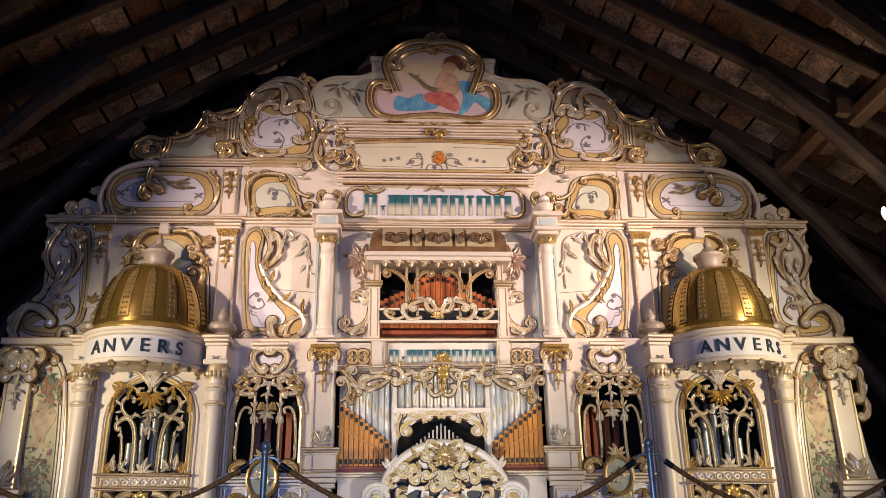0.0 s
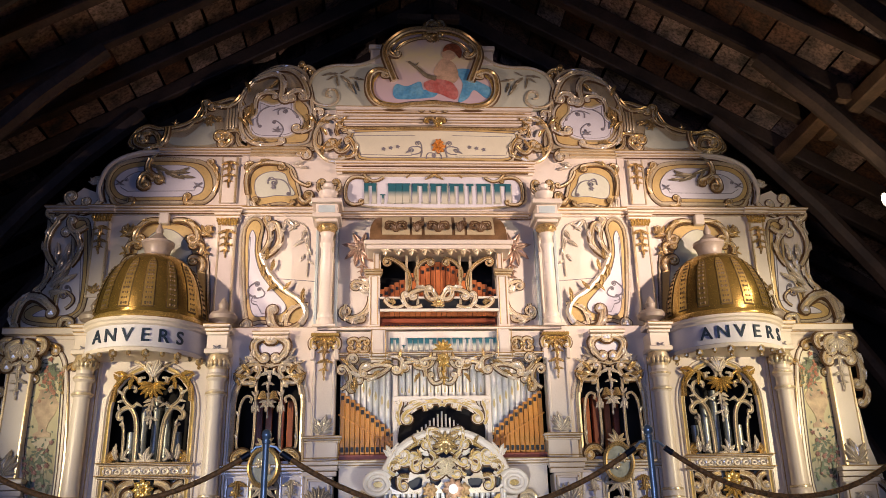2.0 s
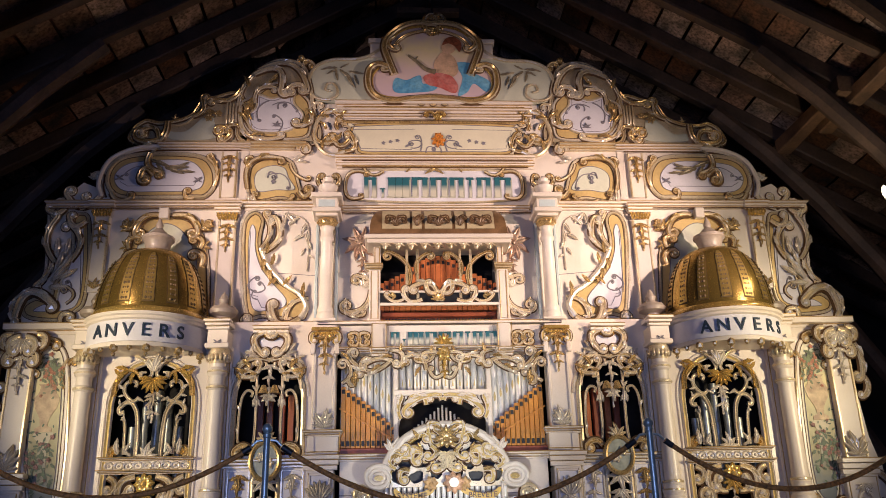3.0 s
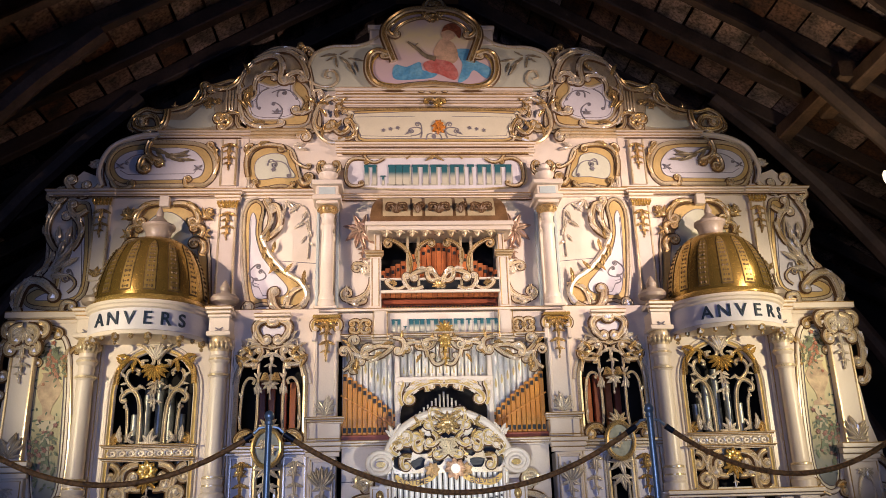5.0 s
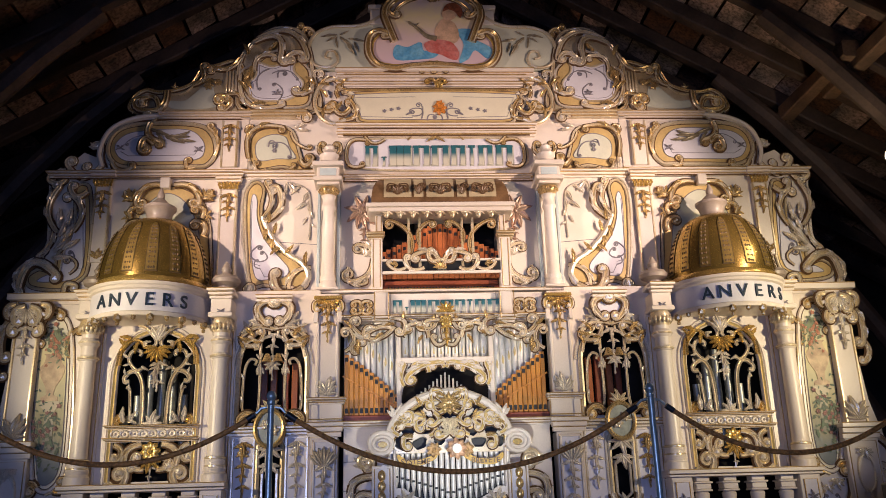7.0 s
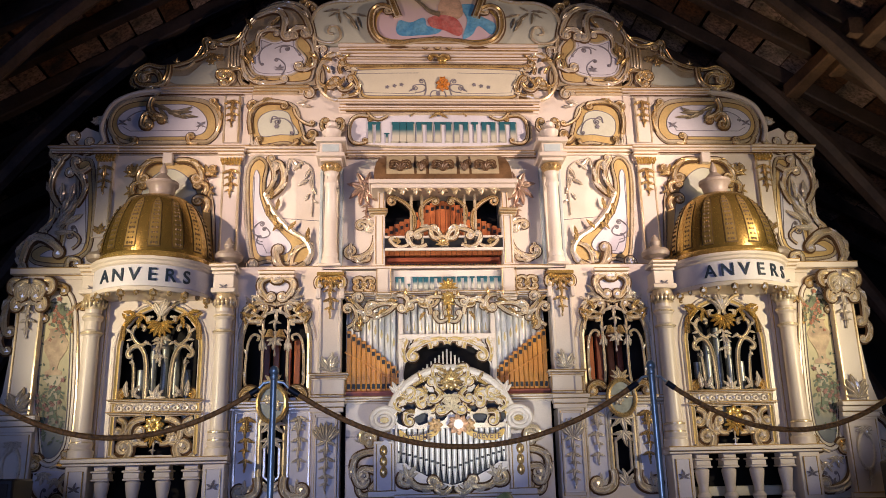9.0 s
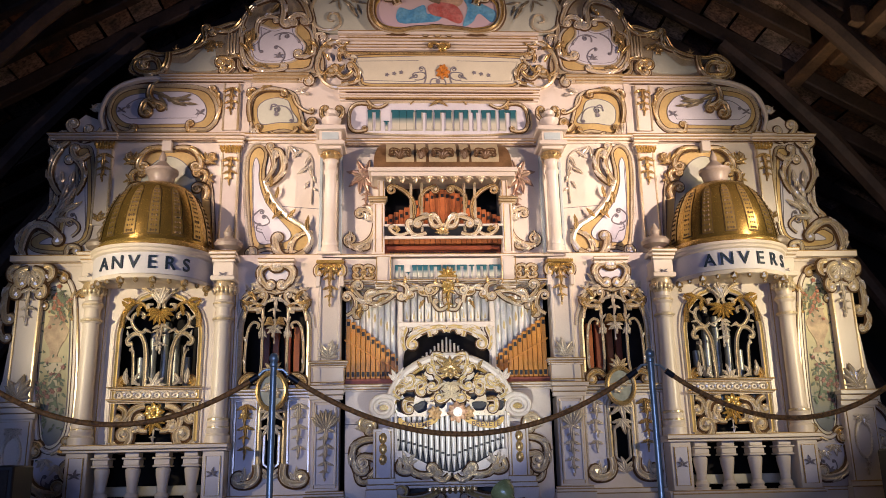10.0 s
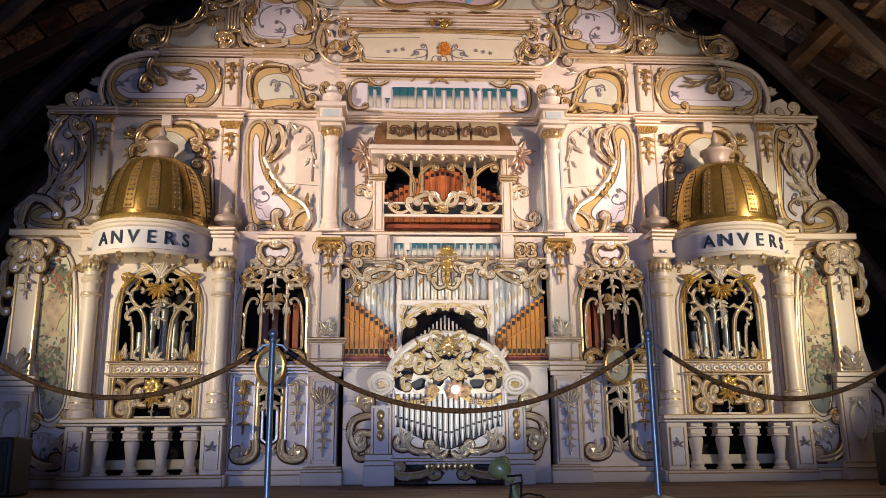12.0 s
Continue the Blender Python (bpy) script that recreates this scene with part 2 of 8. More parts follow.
def cr(pts, n=6, closed=False):
    """A smooth line through 2D points."""
    p = [np.array(q, float) for q in pts]
    k, out = len(p), []
    for i in range(k if closed else k - 1):
        if closed:
            a, b, c, d = p[i - 1], p[i], p[(i + 1) % k], p[(i + 2) % k]
        else:
            a, b, c, d = p[max(i - 1, 0)], p[i], p[i + 1], p[min(i + 2, k - 1)]
        for j in range(n):
            t = j / n
            out.append(0.5 * (2 * b + (c - a) * t + (2 * a - 5 * b + 4 * c - d) * t * t + (3 * b - a - 3 * c + d) * t**3))
    if not closed:
        out.append(p[-1])
    return [tuple(q) for q in out]


OPENFLUTE = (0.98, 1.0, 1.08, 0.55, 1.08, 1.0, 0.98, 0.9, 0.85, 0.85, 0.85, 0.9)
FLUTE = (1.38, 0.98, 1.08, 0.42, 1.08, 0.98, 1.38, 0.8, 0.7, 0.7, 0.7, 0.8)


@piece
def tube(bm, pts, r, y=0.0, seg=6, closed=False, flat=1.0, r1=None, fluted=False, swell=0.0):
    """A moulding swept along 2D points (x, z) at depth y, or 3D points; r to r1 along it; fluted: a channel between two
    lips (2: open work, without a flange coloured as shade).
    """
    if fluted:
        seg = 12
    P = [np.array((q[0], y, q[1]) if len(q) == 2 else q, float) for q in pts]
    k, rings = len(P), []
    for i in range(k):
        t = P[(i + 1) % k] - P[i - 1] if closed else P[min(i + 1, k - 1)] - P[max(i - 1, 0)]
        t = t / (np.linalg.norm(t) + 1e-9)
        w = np.array((0, -1.0, 0)) if abs(t[1]) < 0.9 else np.array((1.0, 0, 0))
        u = np.cross(t, w)
        u /= np.linalg.norm(u) + 1e-9
        w = np.cross(u, t)
        rad = r if r1 is None else r + (r1 - r) * i / max(k - 1, 1)
        rad *= 1 + swell * math.sin(math.pi * min(1.0, 1.5 * i / k))
        rings.append([bm.verts.new(P[i] + rad * ((OPENFLUTE if fluted == 2 else FLUTE)[j] if fluted else 1) * (math.cos(a) * u + flat * math.sin(a) * w)) for j, a in ((j, 2 * math.pi * j / seg) for j in range(seg))])
    for i in range(k if closed else k - 1):
        a, b = rings[i], rings[(i + 1) % k]
        for j in range(seg):
            f = bm.faces.new((a[j], a[(j + 1) % seg], b[(j + 1) % seg], b[j]))
            # flange faces take umber, a painted shade line round the carving
            if fluted and j in ((2, 3) if fluted == 2 else (0, 2, 3, 5)):
                f.material_index = 1 if j in (2, 3) else 2
    if not closed:
        bm.faces.new(rings[0][::-1]), bm.faces.new(rings[-1])
    return bm


def slab(bm, outline, y0, y1, holes=(), bevel=0.0):
    """A board with the outline (x, z) between depths y0 (front) and y1, with openings through it."""
    loops = []
    for pts in (outline, *holes):
        vs = [bm.verts.new((x, y0, z)) for x, z in pts]
        loops.append([bm.edges.new((a, b)) for a, b in zip(vs, vs[1:] + vs[:1])])
    es = [e for lp in loops for e in lp]
    fs = [f for f in bmesh.ops.triangle_fill(bm, edges=es, use_beauty=True, normal=(0, -1, 0))["geom"] if isinstance(f, bmesh.types.BMFace)]
    for f in fs:
        f.normal_update()
        if f.normal.y > 0:
            f.normal_flip()
    ext = bmesh.ops.extrude_face_region(bm, geom=fs, use_keep_orig=True)["geom"]
    bmesh.ops.translate(bm, vec=(0, y1 - y0, 0), verts=[g for g in ext if isinstance(g, bmesh.types.BMVert)])
    bmesh.ops.recalc_face_normals(bm, faces=bm.faces)
    return bm


def grow(pts, d):
    """Moves a closed outline outwards by d (inwards: minus)."""
    P = np.array(pts, float)
    area2 = np.sum(P[:, 0] * np.roll(P[:, 1], -1) - np.roll(P[:, 0], -1) * P[:, 1])
    t = np.roll(P, -1, 0) - np.roll(P, 1, 0)
    t /= np.linalg.norm(t, axis=1)[:, None] + 1e-9
    nrm = np.stack([t[:, 1], -t[:, 0]], 1) * (1 if area2 > 0 else -1)
    return [tuple(q) for q in P + nrm * d]


def rect(x0, x1, z0, z1):
    return [(x0, z0), (x1, z0), (x1, z1), (x0, z1)]


def archline(x0, x1, z0, zs, zt, n=12):
    """The outline of an opening with upright sides to zs and a round head up to zt."""
    c, r = (x0 + x1) / 2, abs(x1 - x0) / 2
    return [(x0, z0), (x1, z0)] + [(c + r * math.cos(math.pi * i / n), zs + (zt - zs) * math.sin(math.pi * i / n)) for i in range(n + 1)]


@piece
def scroll(bm, p, q, bend, r, w=0.014, y=0.0, turns=1.25, r0=0.0, seg=6, flat=1.0, taper=0.6):
    """A C or S scroll from p to q, bowed by bend (a share of its length), rolled up to radius r at q and r0 at p."""
    w *= 1.2
    p, q = np.array(p, float), np.array(q, float)
    d = q - p
    nrm = np.array((-d[1], d[0]))
    pts = []
    for i in range(13):
        t = i / 12
        pts.append(p + d * t + nrm * bend * 4 * t * (1 - t))

    def roll(end, tang, rad, sense):
        c = end + rad * sense * np.array((-tang[1], tang[0]))
        a0 = math.atan2(end[1] - c[1], end[0] - c[0])
        return [c + rad * (1 - 0.72 * i / 16) * np.array((math.cos(a0 + sense * turns * 2 * math.pi * i / 16), math.sin(a0 + sense * turns * 2 * math.pi * i / 16))) for i in range(1, 17)]

    sense = -1 if bend > 0 else 1
    line = list(pts)
    if r:
        tang = pts[-1] - pts[-2]
        line += roll(pts[-1], tang / np.linalg.norm(tang), abs(r), sense * (1 if r > 0 else -1))
    if r0:
        tang = pts[0] - pts[1]
        line = roll(pts[0], tang / np.linalg.norm(tang), abs(r0), -sense * (1 if r0 > 0 else -1))[::-1] + line
    k = len(line)
    P = [(a[0], y, a[1]) for a in line]
    carved = w > 0.0115
    tube(bm, P, w * (1.0 if carved else 0.8), y, seg, flat=flat, r1=w * taper if not r0 else None, fluted=carved, swell=0.3 if carved else 0.0)
    length = float(np.linalg.norm(d))
    if w > 0.0155 and length > 0.09 and abs(bend) > 0.05:
        side = 1 if bend > 0 else -1
        for i, k in ((8, 0.34), (4, 0.26)):
            tg = pts[i + 1] - pts[i]
            leaf(bm, tuple(pts[i]), math.degrees(math.atan2(tg[1], tg[0])) + side * 38, min(max(length * k, 0.04), 0.1), 0.5, y - w * 0.4, 0.2, -0.5 * side)
    for on, end in ((r, line[-1]), (r0, line[0])):
        if on:
            bmesh.ops.create_icosphere(bm, subdivisions=1, radius=w * 1.25, matrix=Matrix.Translation((end[0], y - w * 0.3, end[1])))
    return bm


@piece
def leaf(bm, p, ang, size, width=0.34, y=0.0, lift=0.12, curl=0.25):
    """One carved leaf with a raised rib and lobed edge; ang in degrees from +x in the plane of the front."""
    a = radians(ang)
    d, s = np.array((math.cos(a), math.sin(a))), np.array((-math.sin(a), math.cos(a)))
    rows = []
    for i, (t, w) in enumerate(((0, 0.25), (0.15, 0.8), (0.3, 0.62), (0.48, 1.0), (0.62, 0.7), (0.78, 0.62), (0.9, 0.35), (1.0, 0.03))):
        c = np.array(p) + d * size * t + s * size * curl * t * t
        h = y - size * lift * math.sin(math.pi * min(t, 0.95)) - 0.004
        half = size * width * 0.5 * w
        rows.append([bm.verts.new((c[0] + s[0] * k * half, h + e * size * min(1.0, lift * 6), c[1] + s[1] * k * half)) for k, e in ((-1, 0.075), (-0.5, -0.01), (0, 0.035), (0.5, -0.01), (1, 0.075))])
    for A, C in zip(rows, rows[1:]):
        for k in range(4):
            f = bm.faces.new((A[k], A[k + 1], C[k + 1], C[k]))
            f.normal_update()
            if f.normal.y > 0:
                f.normal_flip()
    return bm


def spray(bm, p, ang, size, n=5, fan=100, y=0.0, curl=0.2):
    """A fan of leaves from one point."""
    for i in range(n):
        k = i / (n - 1) - 0.5 if n > 1 else 0
        leaf(bm, p, ang + fan * k, size * (1 - 0.5 * abs(k)), 0.4, y - 0.004 * (i % 2), 0.14, curl * (1 if k > 0 else -1))
    return bm


@piece
def bloom(bm, p, r, y=0.0, n=6):
    """A small rosette: petals round a boss."""
    for i in range(n):
        leaf(bm, p, 360 * i / n, r, 0.75, y, 0.2, 0.1)
    bmesh.ops.create_icosphere(bm, subdivisions=1, radius=r * 0.32, matrix=Matrix.Translation((p[0], y - r * 0.1, p[1])))
    return bm


def drop(bm, p, size, y=0.0, n=4):
    """A slender hanging husk drop of leaves and buds, from p down."""
    for i in range(n):
        t = i / n
        q = (p[0] + 0.006 * (-1) ** i, p[1] - size * t)
        k = min(size * 0.34, 0.085) * (1 - 0.35 * t) * (1.1 if i % 2 == 0 else 0.8)
        leaf(bm, q, 225, k, 0.42, y, 0.2, -0.3), leaf(bm, q, 315, k, 0.42, y, 0.2, 0.3), leaf(bm, q, 270, k * 1.35, 0.3, y - 0.008, 0.2, 0)
    tube(bm, [(p[0], p[1]), (p[0], p[1] - size)], 0.006, y, 5)
    bmesh.ops.create_icosphere(bm, subdivisions=1, radius=0.011, matrix=Matrix.Translation((p[0], y, p[1] - size - 0.006)) @ Matrix.Diagonal((1, 1, 1.7, 1)))
    return bm


@piece
def shell(bm, p, r, y=0.0, ang=90, n=7, fan=170):
    """A fluted shell opening towards ang."""
    for i in range(n):
        k = ang + fan * (i / (n - 1) - 0.5)
        leaf(bm, p, k, r * (1 - 0.12 * abs(i / (n - 1) - 0.5)), 0.36, y - 0.003 * (i % 2), 0.22, 0)
    return bm


def mould(bm, x0, x1, z, h, y, steps=((0, 0.35, 0.03), (0.35, 0.7, 0.055), (0.7, 1, 0.085))):
    """A stepped cornice between x0 and x1 with its foot at z, standing out from depth y."""
    MOULDS.append((x0, x1, z, h, y, steps))
    for a, b, o in steps:
        box(bm, x0 - o * 0.3, x1 + o * 0.3, y - o, y + 0.02, z + h * a, z + h * b - 0.001, 0.004)
    return bm


def ring(cx, cz, rx, rz, n=28):
    return [(cx + rx * math.cos(2 * math.pi * i / n), cz + rz * math.sin(2 * math.pi * i / n)) for i in range(n)]


def framed(parent, outline, y, band, field, border=OCHRE, edge=IVORY, depth=0.012, bead=0.011, name="panel", label="", field_outline=None):
    """A raised panel: painted border band, paler field inside it, moulded edges round both."""
    pb = part(name + "_border", slab(B(), outline, y - depth, y), border, parent, label, smooth=False)
    inner = field_outline or grow(outline, -band)
    part("field", slab(B(), inner, y - depth - 0.005, y - depth - 0.0005), field, pb, smooth=False)
    part("edge_moulding", tube(B(), outline, bead * 1.25, y - depth, 6, True), edge, pb)
    part("outline", tube(B(), grow(outline, bead * 1.3), 0.006, y - 0.002, 5, True), BROWNLINE, pb)
    part("inner_outline", tube(B(), grow(outline, -bead * 1.5), 0.004, y - depth, 5, True), BROWNLINE, pb)
    part("painted_line", tube(B(), inner, 0.0035, y - depth - 0.005, 4, True), LINE, pb)
    return pb


def letters(text, x, z, y, size, material, parent, name="letter", turn=0.0, extrude=0.006):
    """Raised letters of the built-in font, each turned about the upright axis by turn degrees."""
    cu = bpy.data.curves.new(name, "FONT")
    cu.body, cu.size, cu.extrude, cu.align_x, cu.offset = text, size, extrude, "CENTER", 0.0012 * size / 0.1
    tmp = new(name, cu)
    dg = bpy.context.evaluated_depsgraph_get()
    me = bpy.data.meshes.new_from_object(tmp.evaluated_get(dg))
    bpy.data.objects.remove(tmp)
    me.transform(pose(x, y, z, 90, 0, turn))
    me.materials.clear()
    me.materials.append(material)
    ob = new(name, me)
    base, up = Vector(), parent
    while up:
        base += up.location
        up = up.parent
    ob.parent, ob.location = parent, -base
    return ob


# ---- hall: stage floor, hall floor, walls, roof ----
bm = B()
box(bm, -7, 7, -3.4, 3.0, -0.25, -0.03, 0)
part("floor", bm, TIMBER, None, smooth=False)
tagged(bpy.data.objects["floor"], "red-brown wooden stage floor the organ stands on", "floor", kind="structure")
bm = B()
box(bm, -7, 7, -12, -3.4, -1.45, -1.3, 0)
tagged(part("floor_hall", bm, CONCRETE, None, smooth=False), "grey lower hall floor in front of the stage", "floor", kind="structure")
bm = B()
box(bm, -7, 7, -3.45, -3.402, -1.3, -0.03, 0)
tagged(part("stage_front", bm, TIMBER, None, smooth=False), "dark timber front of the stage", "stage", kind="structure")
for nm, a in (("wall_north", (-7, 7, 3.0, 3.2, -1.4, 6.6)), ("wall_south", (-7, 7, -12.2, -12, -1.4, 6.6)), ("wall_west", (-7.2, -7, -12, 3, -1.4, 6.6)), ("wall_east", (7, 7.2, -12, 3, -1.4, 6.6))):
    tagged(part(nm, box(B(), *a, 0), WALLD, None, smooth=False), "dark plaster wall of the barn hall", "wall", kind="structure")

RIDGE, PITCH = 6.33, 0.58


def roof_z(x):
    return RIDGE - PITCH * abs(x)


def beam(bm, p, q, w, h):
    """A squared timber from p to q, w wide and h deep, a little waney."""
    p, q = Vector(p), Vector(q)
    rot = (q - p).to_track_quat("X", "Z").to_matrix().to_4x4()
    n = 6
    rings = []
    for i in range(n + 1):
        t = i / n
        jw, jh = w * (0.5 + 0.03 * math.sin(7 * t + p.y * 5)), h * (0.5 + 0.04 * math.sin(5 * t + p.y * 9))
        c = p.lerp(q, t)
        rings.append([bm.verts.new(c + rot @ Vector((0, a * jw, b * jh))) for a, b in ((-1, -0.8), (-0.8, -1), (0.8, -1), (1, -0.8), (1, 0.8), (0.8, 1), (-0.8, 1), (-1, 0.8))])
    for a, b in zip(rings, rings[1:]):
        for j in range(8):
            bm.faces.new((a[j], a[(j + 1) % 8], b[(j + 1) % 8], b[j]))
    bm.faces.new(rings[0][::-1]), bm.faces.new(rings[-1])
    bmesh.ops.recalc_face_normals(bm, faces=bm.faces)
    return bm


RAFTERS = [0.32 + 0.585 * k for k in range(4, -19, -1)]
for k, y in enumerate(RAFTERS):
    truss = tagged(new("roof_truss"), "dark weathered timber rafter pair with knee braces", "roof truss", "roof trusses")
    truss.location = (0, y, roof_z(0))
    for s in (-1, 1):
        part("rafter", beam(B(), (0, y, roof_z(0) - 0.0), (s * 6.2, y, roof_z(6.2)), 0.11, 0.16), TIMBER, truss, smooth=False)
        if k % 2 == 0:
            bm = tube(B(), [(s * (2.95 + 2.5 * t), y - 0.02, roof_z(2.95) - 0.12 - 2.15 * t - 1.2 * t * t) for t in (0, 0.2, 0.4, 0.6, 0.8, 1.0)], 0.095, seg=8)
            part("brace", bm, TIMBER, truss, smooth=False)
rnd = random.Random(4)
for y0, y1, dx, dz in ((0.25, -1.0, 0.0, 0.0), (-0.35, -4.6, 0.13, 0.0), (-4.62, -12, 0.13, 0.0)):
    x = 3.62 + dx
    z = roof_z(x) - 0.16 + dz
    tagged(part("purlin", beam(B(), (x, y0, z), (x + 0.02, y1, z + 0.01), 0.15, 0.15), LOGWOOD, None, smooth=False), "squared light-brown purlin timber under the rafters", "roof beam", "purlins")

# roof boards: short overlapping boards between the rafters, in one mesh
bm = B()
for s in (-1, 1):
    step = 0.31
    for i in range(24):
        u0 = 0.02 + i * step
        for k, y in enumerate(RAFTERS[:-1]):
            ya, yb = y - 0.03, y - 0.585 + 0.03
            g = rnd.uniform(0.01, 0.035)
            ua, ub = u0 + g, u0 + step
            tilt = rnd.uniform(0.0, 0.022)
            c, sn = 1 / math.hypot(1, PITCH), PITCH / math.hypot(1, PITCH)
            q = []
            for u, h in ((ua, 0.085 + tilt), (ub, 0.085 - tilt)):
                for yy in (ya, yb):
                    x, z = u * c + h * sn, RIDGE - u * sn + h * c
                    q.append((s * x, yy, z))
            up = Vector((s * sn, 0, c)) * 0.02
            lo = [bm.verts.new(v) for v in q]
            hi = [bm.verts.new(Vector(v) + up) for v in q]
            for f in ((0, 1, 3, 2), (4, 6, 7, 5), (0, 2, 6, 4), (1, 5, 7, 3), (0, 4, 5, 1), (2, 3, 7, 6)):
                vs = lo + hi
                bm.faces.new([vs[j] for j in f])
bmesh.ops.recalc_face_normals(bm, faces=bm.faces)
ob = part("ceiling", bm, ROOFBOARD, None, smooth=False)
tagged(ob, "underside of the roof, short reddish-brown boards with dark gaps", "ceiling", kind="structure")
m = ROOFBOARD.node_tree
geo, r3, hs = m.nodes.new("ShaderNodeNewGeometry"), m.nodes.new("ShaderNodeMapRange"), m.nodes.new("ShaderNodeHueSaturation")
r3.inputs["To Min"].default_value, r3.inputs["To Max"].default_value = 0.35, 1.6
hue = m.nodes.new("ShaderNodeMapRange")
hue.inputs["To Min"].default_value, hue.inputs["To Max"].default_value = 1.25, 0.45
m.links.new(geo.outputs["Random Per Island"], hue.inputs["Value"]), m.links.new(hue.outputs["Result"], hs.inputs["Saturation"])
src = m.nodes["Principled BSDF"].inputs["Base Color"].links[0].from_socket
m.links.new(geo.outputs["Random Per Island"], r3.inputs["Value"]), m.links.new(r3.outputs["Result"], hs.inputs["Value"])
m.links.new(src, hs.inputs["Color"]), m.links.new(hs.outputs["Color"], m.nodes["Principled BSDF"].inputs["Base Color"])
bm = B()
for s in (-1, 1):
    q = [bm.verts.new((s * x, y, RIDGE - PITCH * x + 0.19)) for x, y in ((0, 3.2), (7.2, 3.2), (7.2, -12.2), (0, -12.2))]
    bm.faces.new(q)
bmesh.ops.solidify(bm, geom=bm.faces[:], thickness=0.03)
tagged(part("roof", bm, TIMBER, None, smooth=False), "dark roof covering above the boards", "roof", kind="structure")

# ---- organ, upper case ----
Z1, Z2 = 2.137, 3.307     # the two main cornice levels


def mirrored(build):
    for m in (1, -1):
        MIR[0] = m
        build(m)
    MIR[0] = 1


upper = thing("organ_upper_case", (0, 0, Z1), "cream and gold carved upper organ front with columns and pipe niche", "organ")
NX0, NZ0, NZ1 = -0.528, 2.150, 2.905
NT = (-0.016, 3.244)[1]
XB = (-1.790, 2.718)[0]
arch = [(NX0 - 0.03, NZ0), (-NX0 + 0.03, NZ0), (-NX0 + 0.03, NZ1)] + [((NX0 - 0.06) * math.cos(math.pi * i / 14) * -1, NZ1 + (NT - NZ1) * min(1, math.sin(math.pi * i / 14) * 1.25)) for i in range(1, 14)] + [(NX0 - 0.03, NZ1)]
part("back_board", slab(B(), rect(XB, -XB, Z1 - 0.02, Z2), 0, 0.06, [arch]), CREAM, upper, smooth=False)
# near-black board: shade of the niche depth put into its colour
part("niche_lining", box(B(), NX0 - 0.3, -NX0 + 0.3, 0.42, 0.45, NZ0 - 0.1, NT + 0.1, 0), CASESHADE, upper, smooth=False)
bm = B()
box(bm, NX0 - 0.05, NX0 - 0.03, 0.06, 0.42, NZ0, NZ1, 0), box(bm, -NX0 + 0.03, -NX0 + 0.05, 0.06, 0.42, NZ0, NZ1, 0)
part("niche_cheek", bm, CREAM, upper, smooth=False)
HOODFIELD = mat("pale_stencil_field", (0.62, 0.50, 0.30), 0.42, 0.15, 0.1, 8, 0.05)
# curved hood of the niche, with stencilled fields
bm = B()
rows = []
for i in range(9):
    a = math.pi / 2 * i / 8
    rows.append([bm.verts.new((NX0 * 1.18 * k * (1 - 0.16 * math.sin(a) ** 3), -0.015 - 0.30 * math.cos(a) + 0.03, NZ1 + (NT - NZ1) * math.sin(a))) for k in (1, 0.5, 0, -0.5, -1)])
for a, b in zip(rows, rows[1:]):
    for j in range(4):
        bm.faces.new((a[j], a[j + 1], b[j + 1], b[j]))
bmesh.ops.recalc_face_normals(bm, faces=bm.faces)
hood = part("hood", bm, mat("hood_bronze_paint", (0.27, 0.15, 0.07), 0.4, 0.2, 0.2, 8), upper, "bronze-painted curved hood over the pipes")
for cx, w in ((-0.385, 0.25), (-0.195, 0.085), (0.0, 0.25), (0.195, 0.085), (0.385, 0.25)):
    bm = B()
    g = []
    for i in range(5):
        a = math.pi / 2 * (0.12 + 0.6 * i / 4)
        g.append([bm.verts.new((cx + k * w / 2, -0.022 - 0.30 * math.cos(a) + 0.03, NZ1 + (NT - NZ1) * math.sin(a) + 0.004)) for k in (-1, 1)])
    for a, b in zip(g, g[1:]):
        bm.faces.new((a[0], a[1], b[1], b[0]))
    fld = part("stencil_field", bm, HOODFIELD, hood)
    bm = B()
    zc = NZ1 + (NT - NZ1) * 0.45
    yy = -0.29
    for s in ((-1, 1) if w > 0.2 else (1,)):
        scroll(bm, (cx, zc - 0.05), (cx + s * w * 0.27, zc + 0.05), 0.35 * s, 0.03, 0.008, yy + 0.01)
        scroll(bm, (cx, zc), (cx + s * w * 0.38, zc + 0.0), 0.3 * s, 0.022, 0.007, yy + 0.005)
    spray(bm, (cx, zc - 0.055), 90, 0.11, 5, 90 if w > 0.2 else 40, yy + 0.01)
    part("stencil_scroll", bm, UMBER, fld)
bm = B()
box(bm, NX0 - 0.14, -NX0 + 0.14, -0.33, 0.05, NZ1 - 0.035, NZ1 + 0.005), box(bm, NX0 - 0.12, -NX0 + 0.12, -0.31, 0.05, NZ1 - 0.075, NZ1 - 0.036)
lint = part("lintel", bm, CREAM, upper)
for i in range(9):
    x = NX0 * (1 - 2 * (i + 0.5) / 9)
    bm = B()
    spray(bm, (x, NZ1 - 0.075), 270, 0.07, 3, 90, -0.3)
    scroll(bm, (x - 0.055, NZ1 - 0.085), (x - 0.01, NZ1 - 0.115), 0.3, 0.012, 0.007, -0.3)
    part("fringe_drop", bm, IVORY, lint)
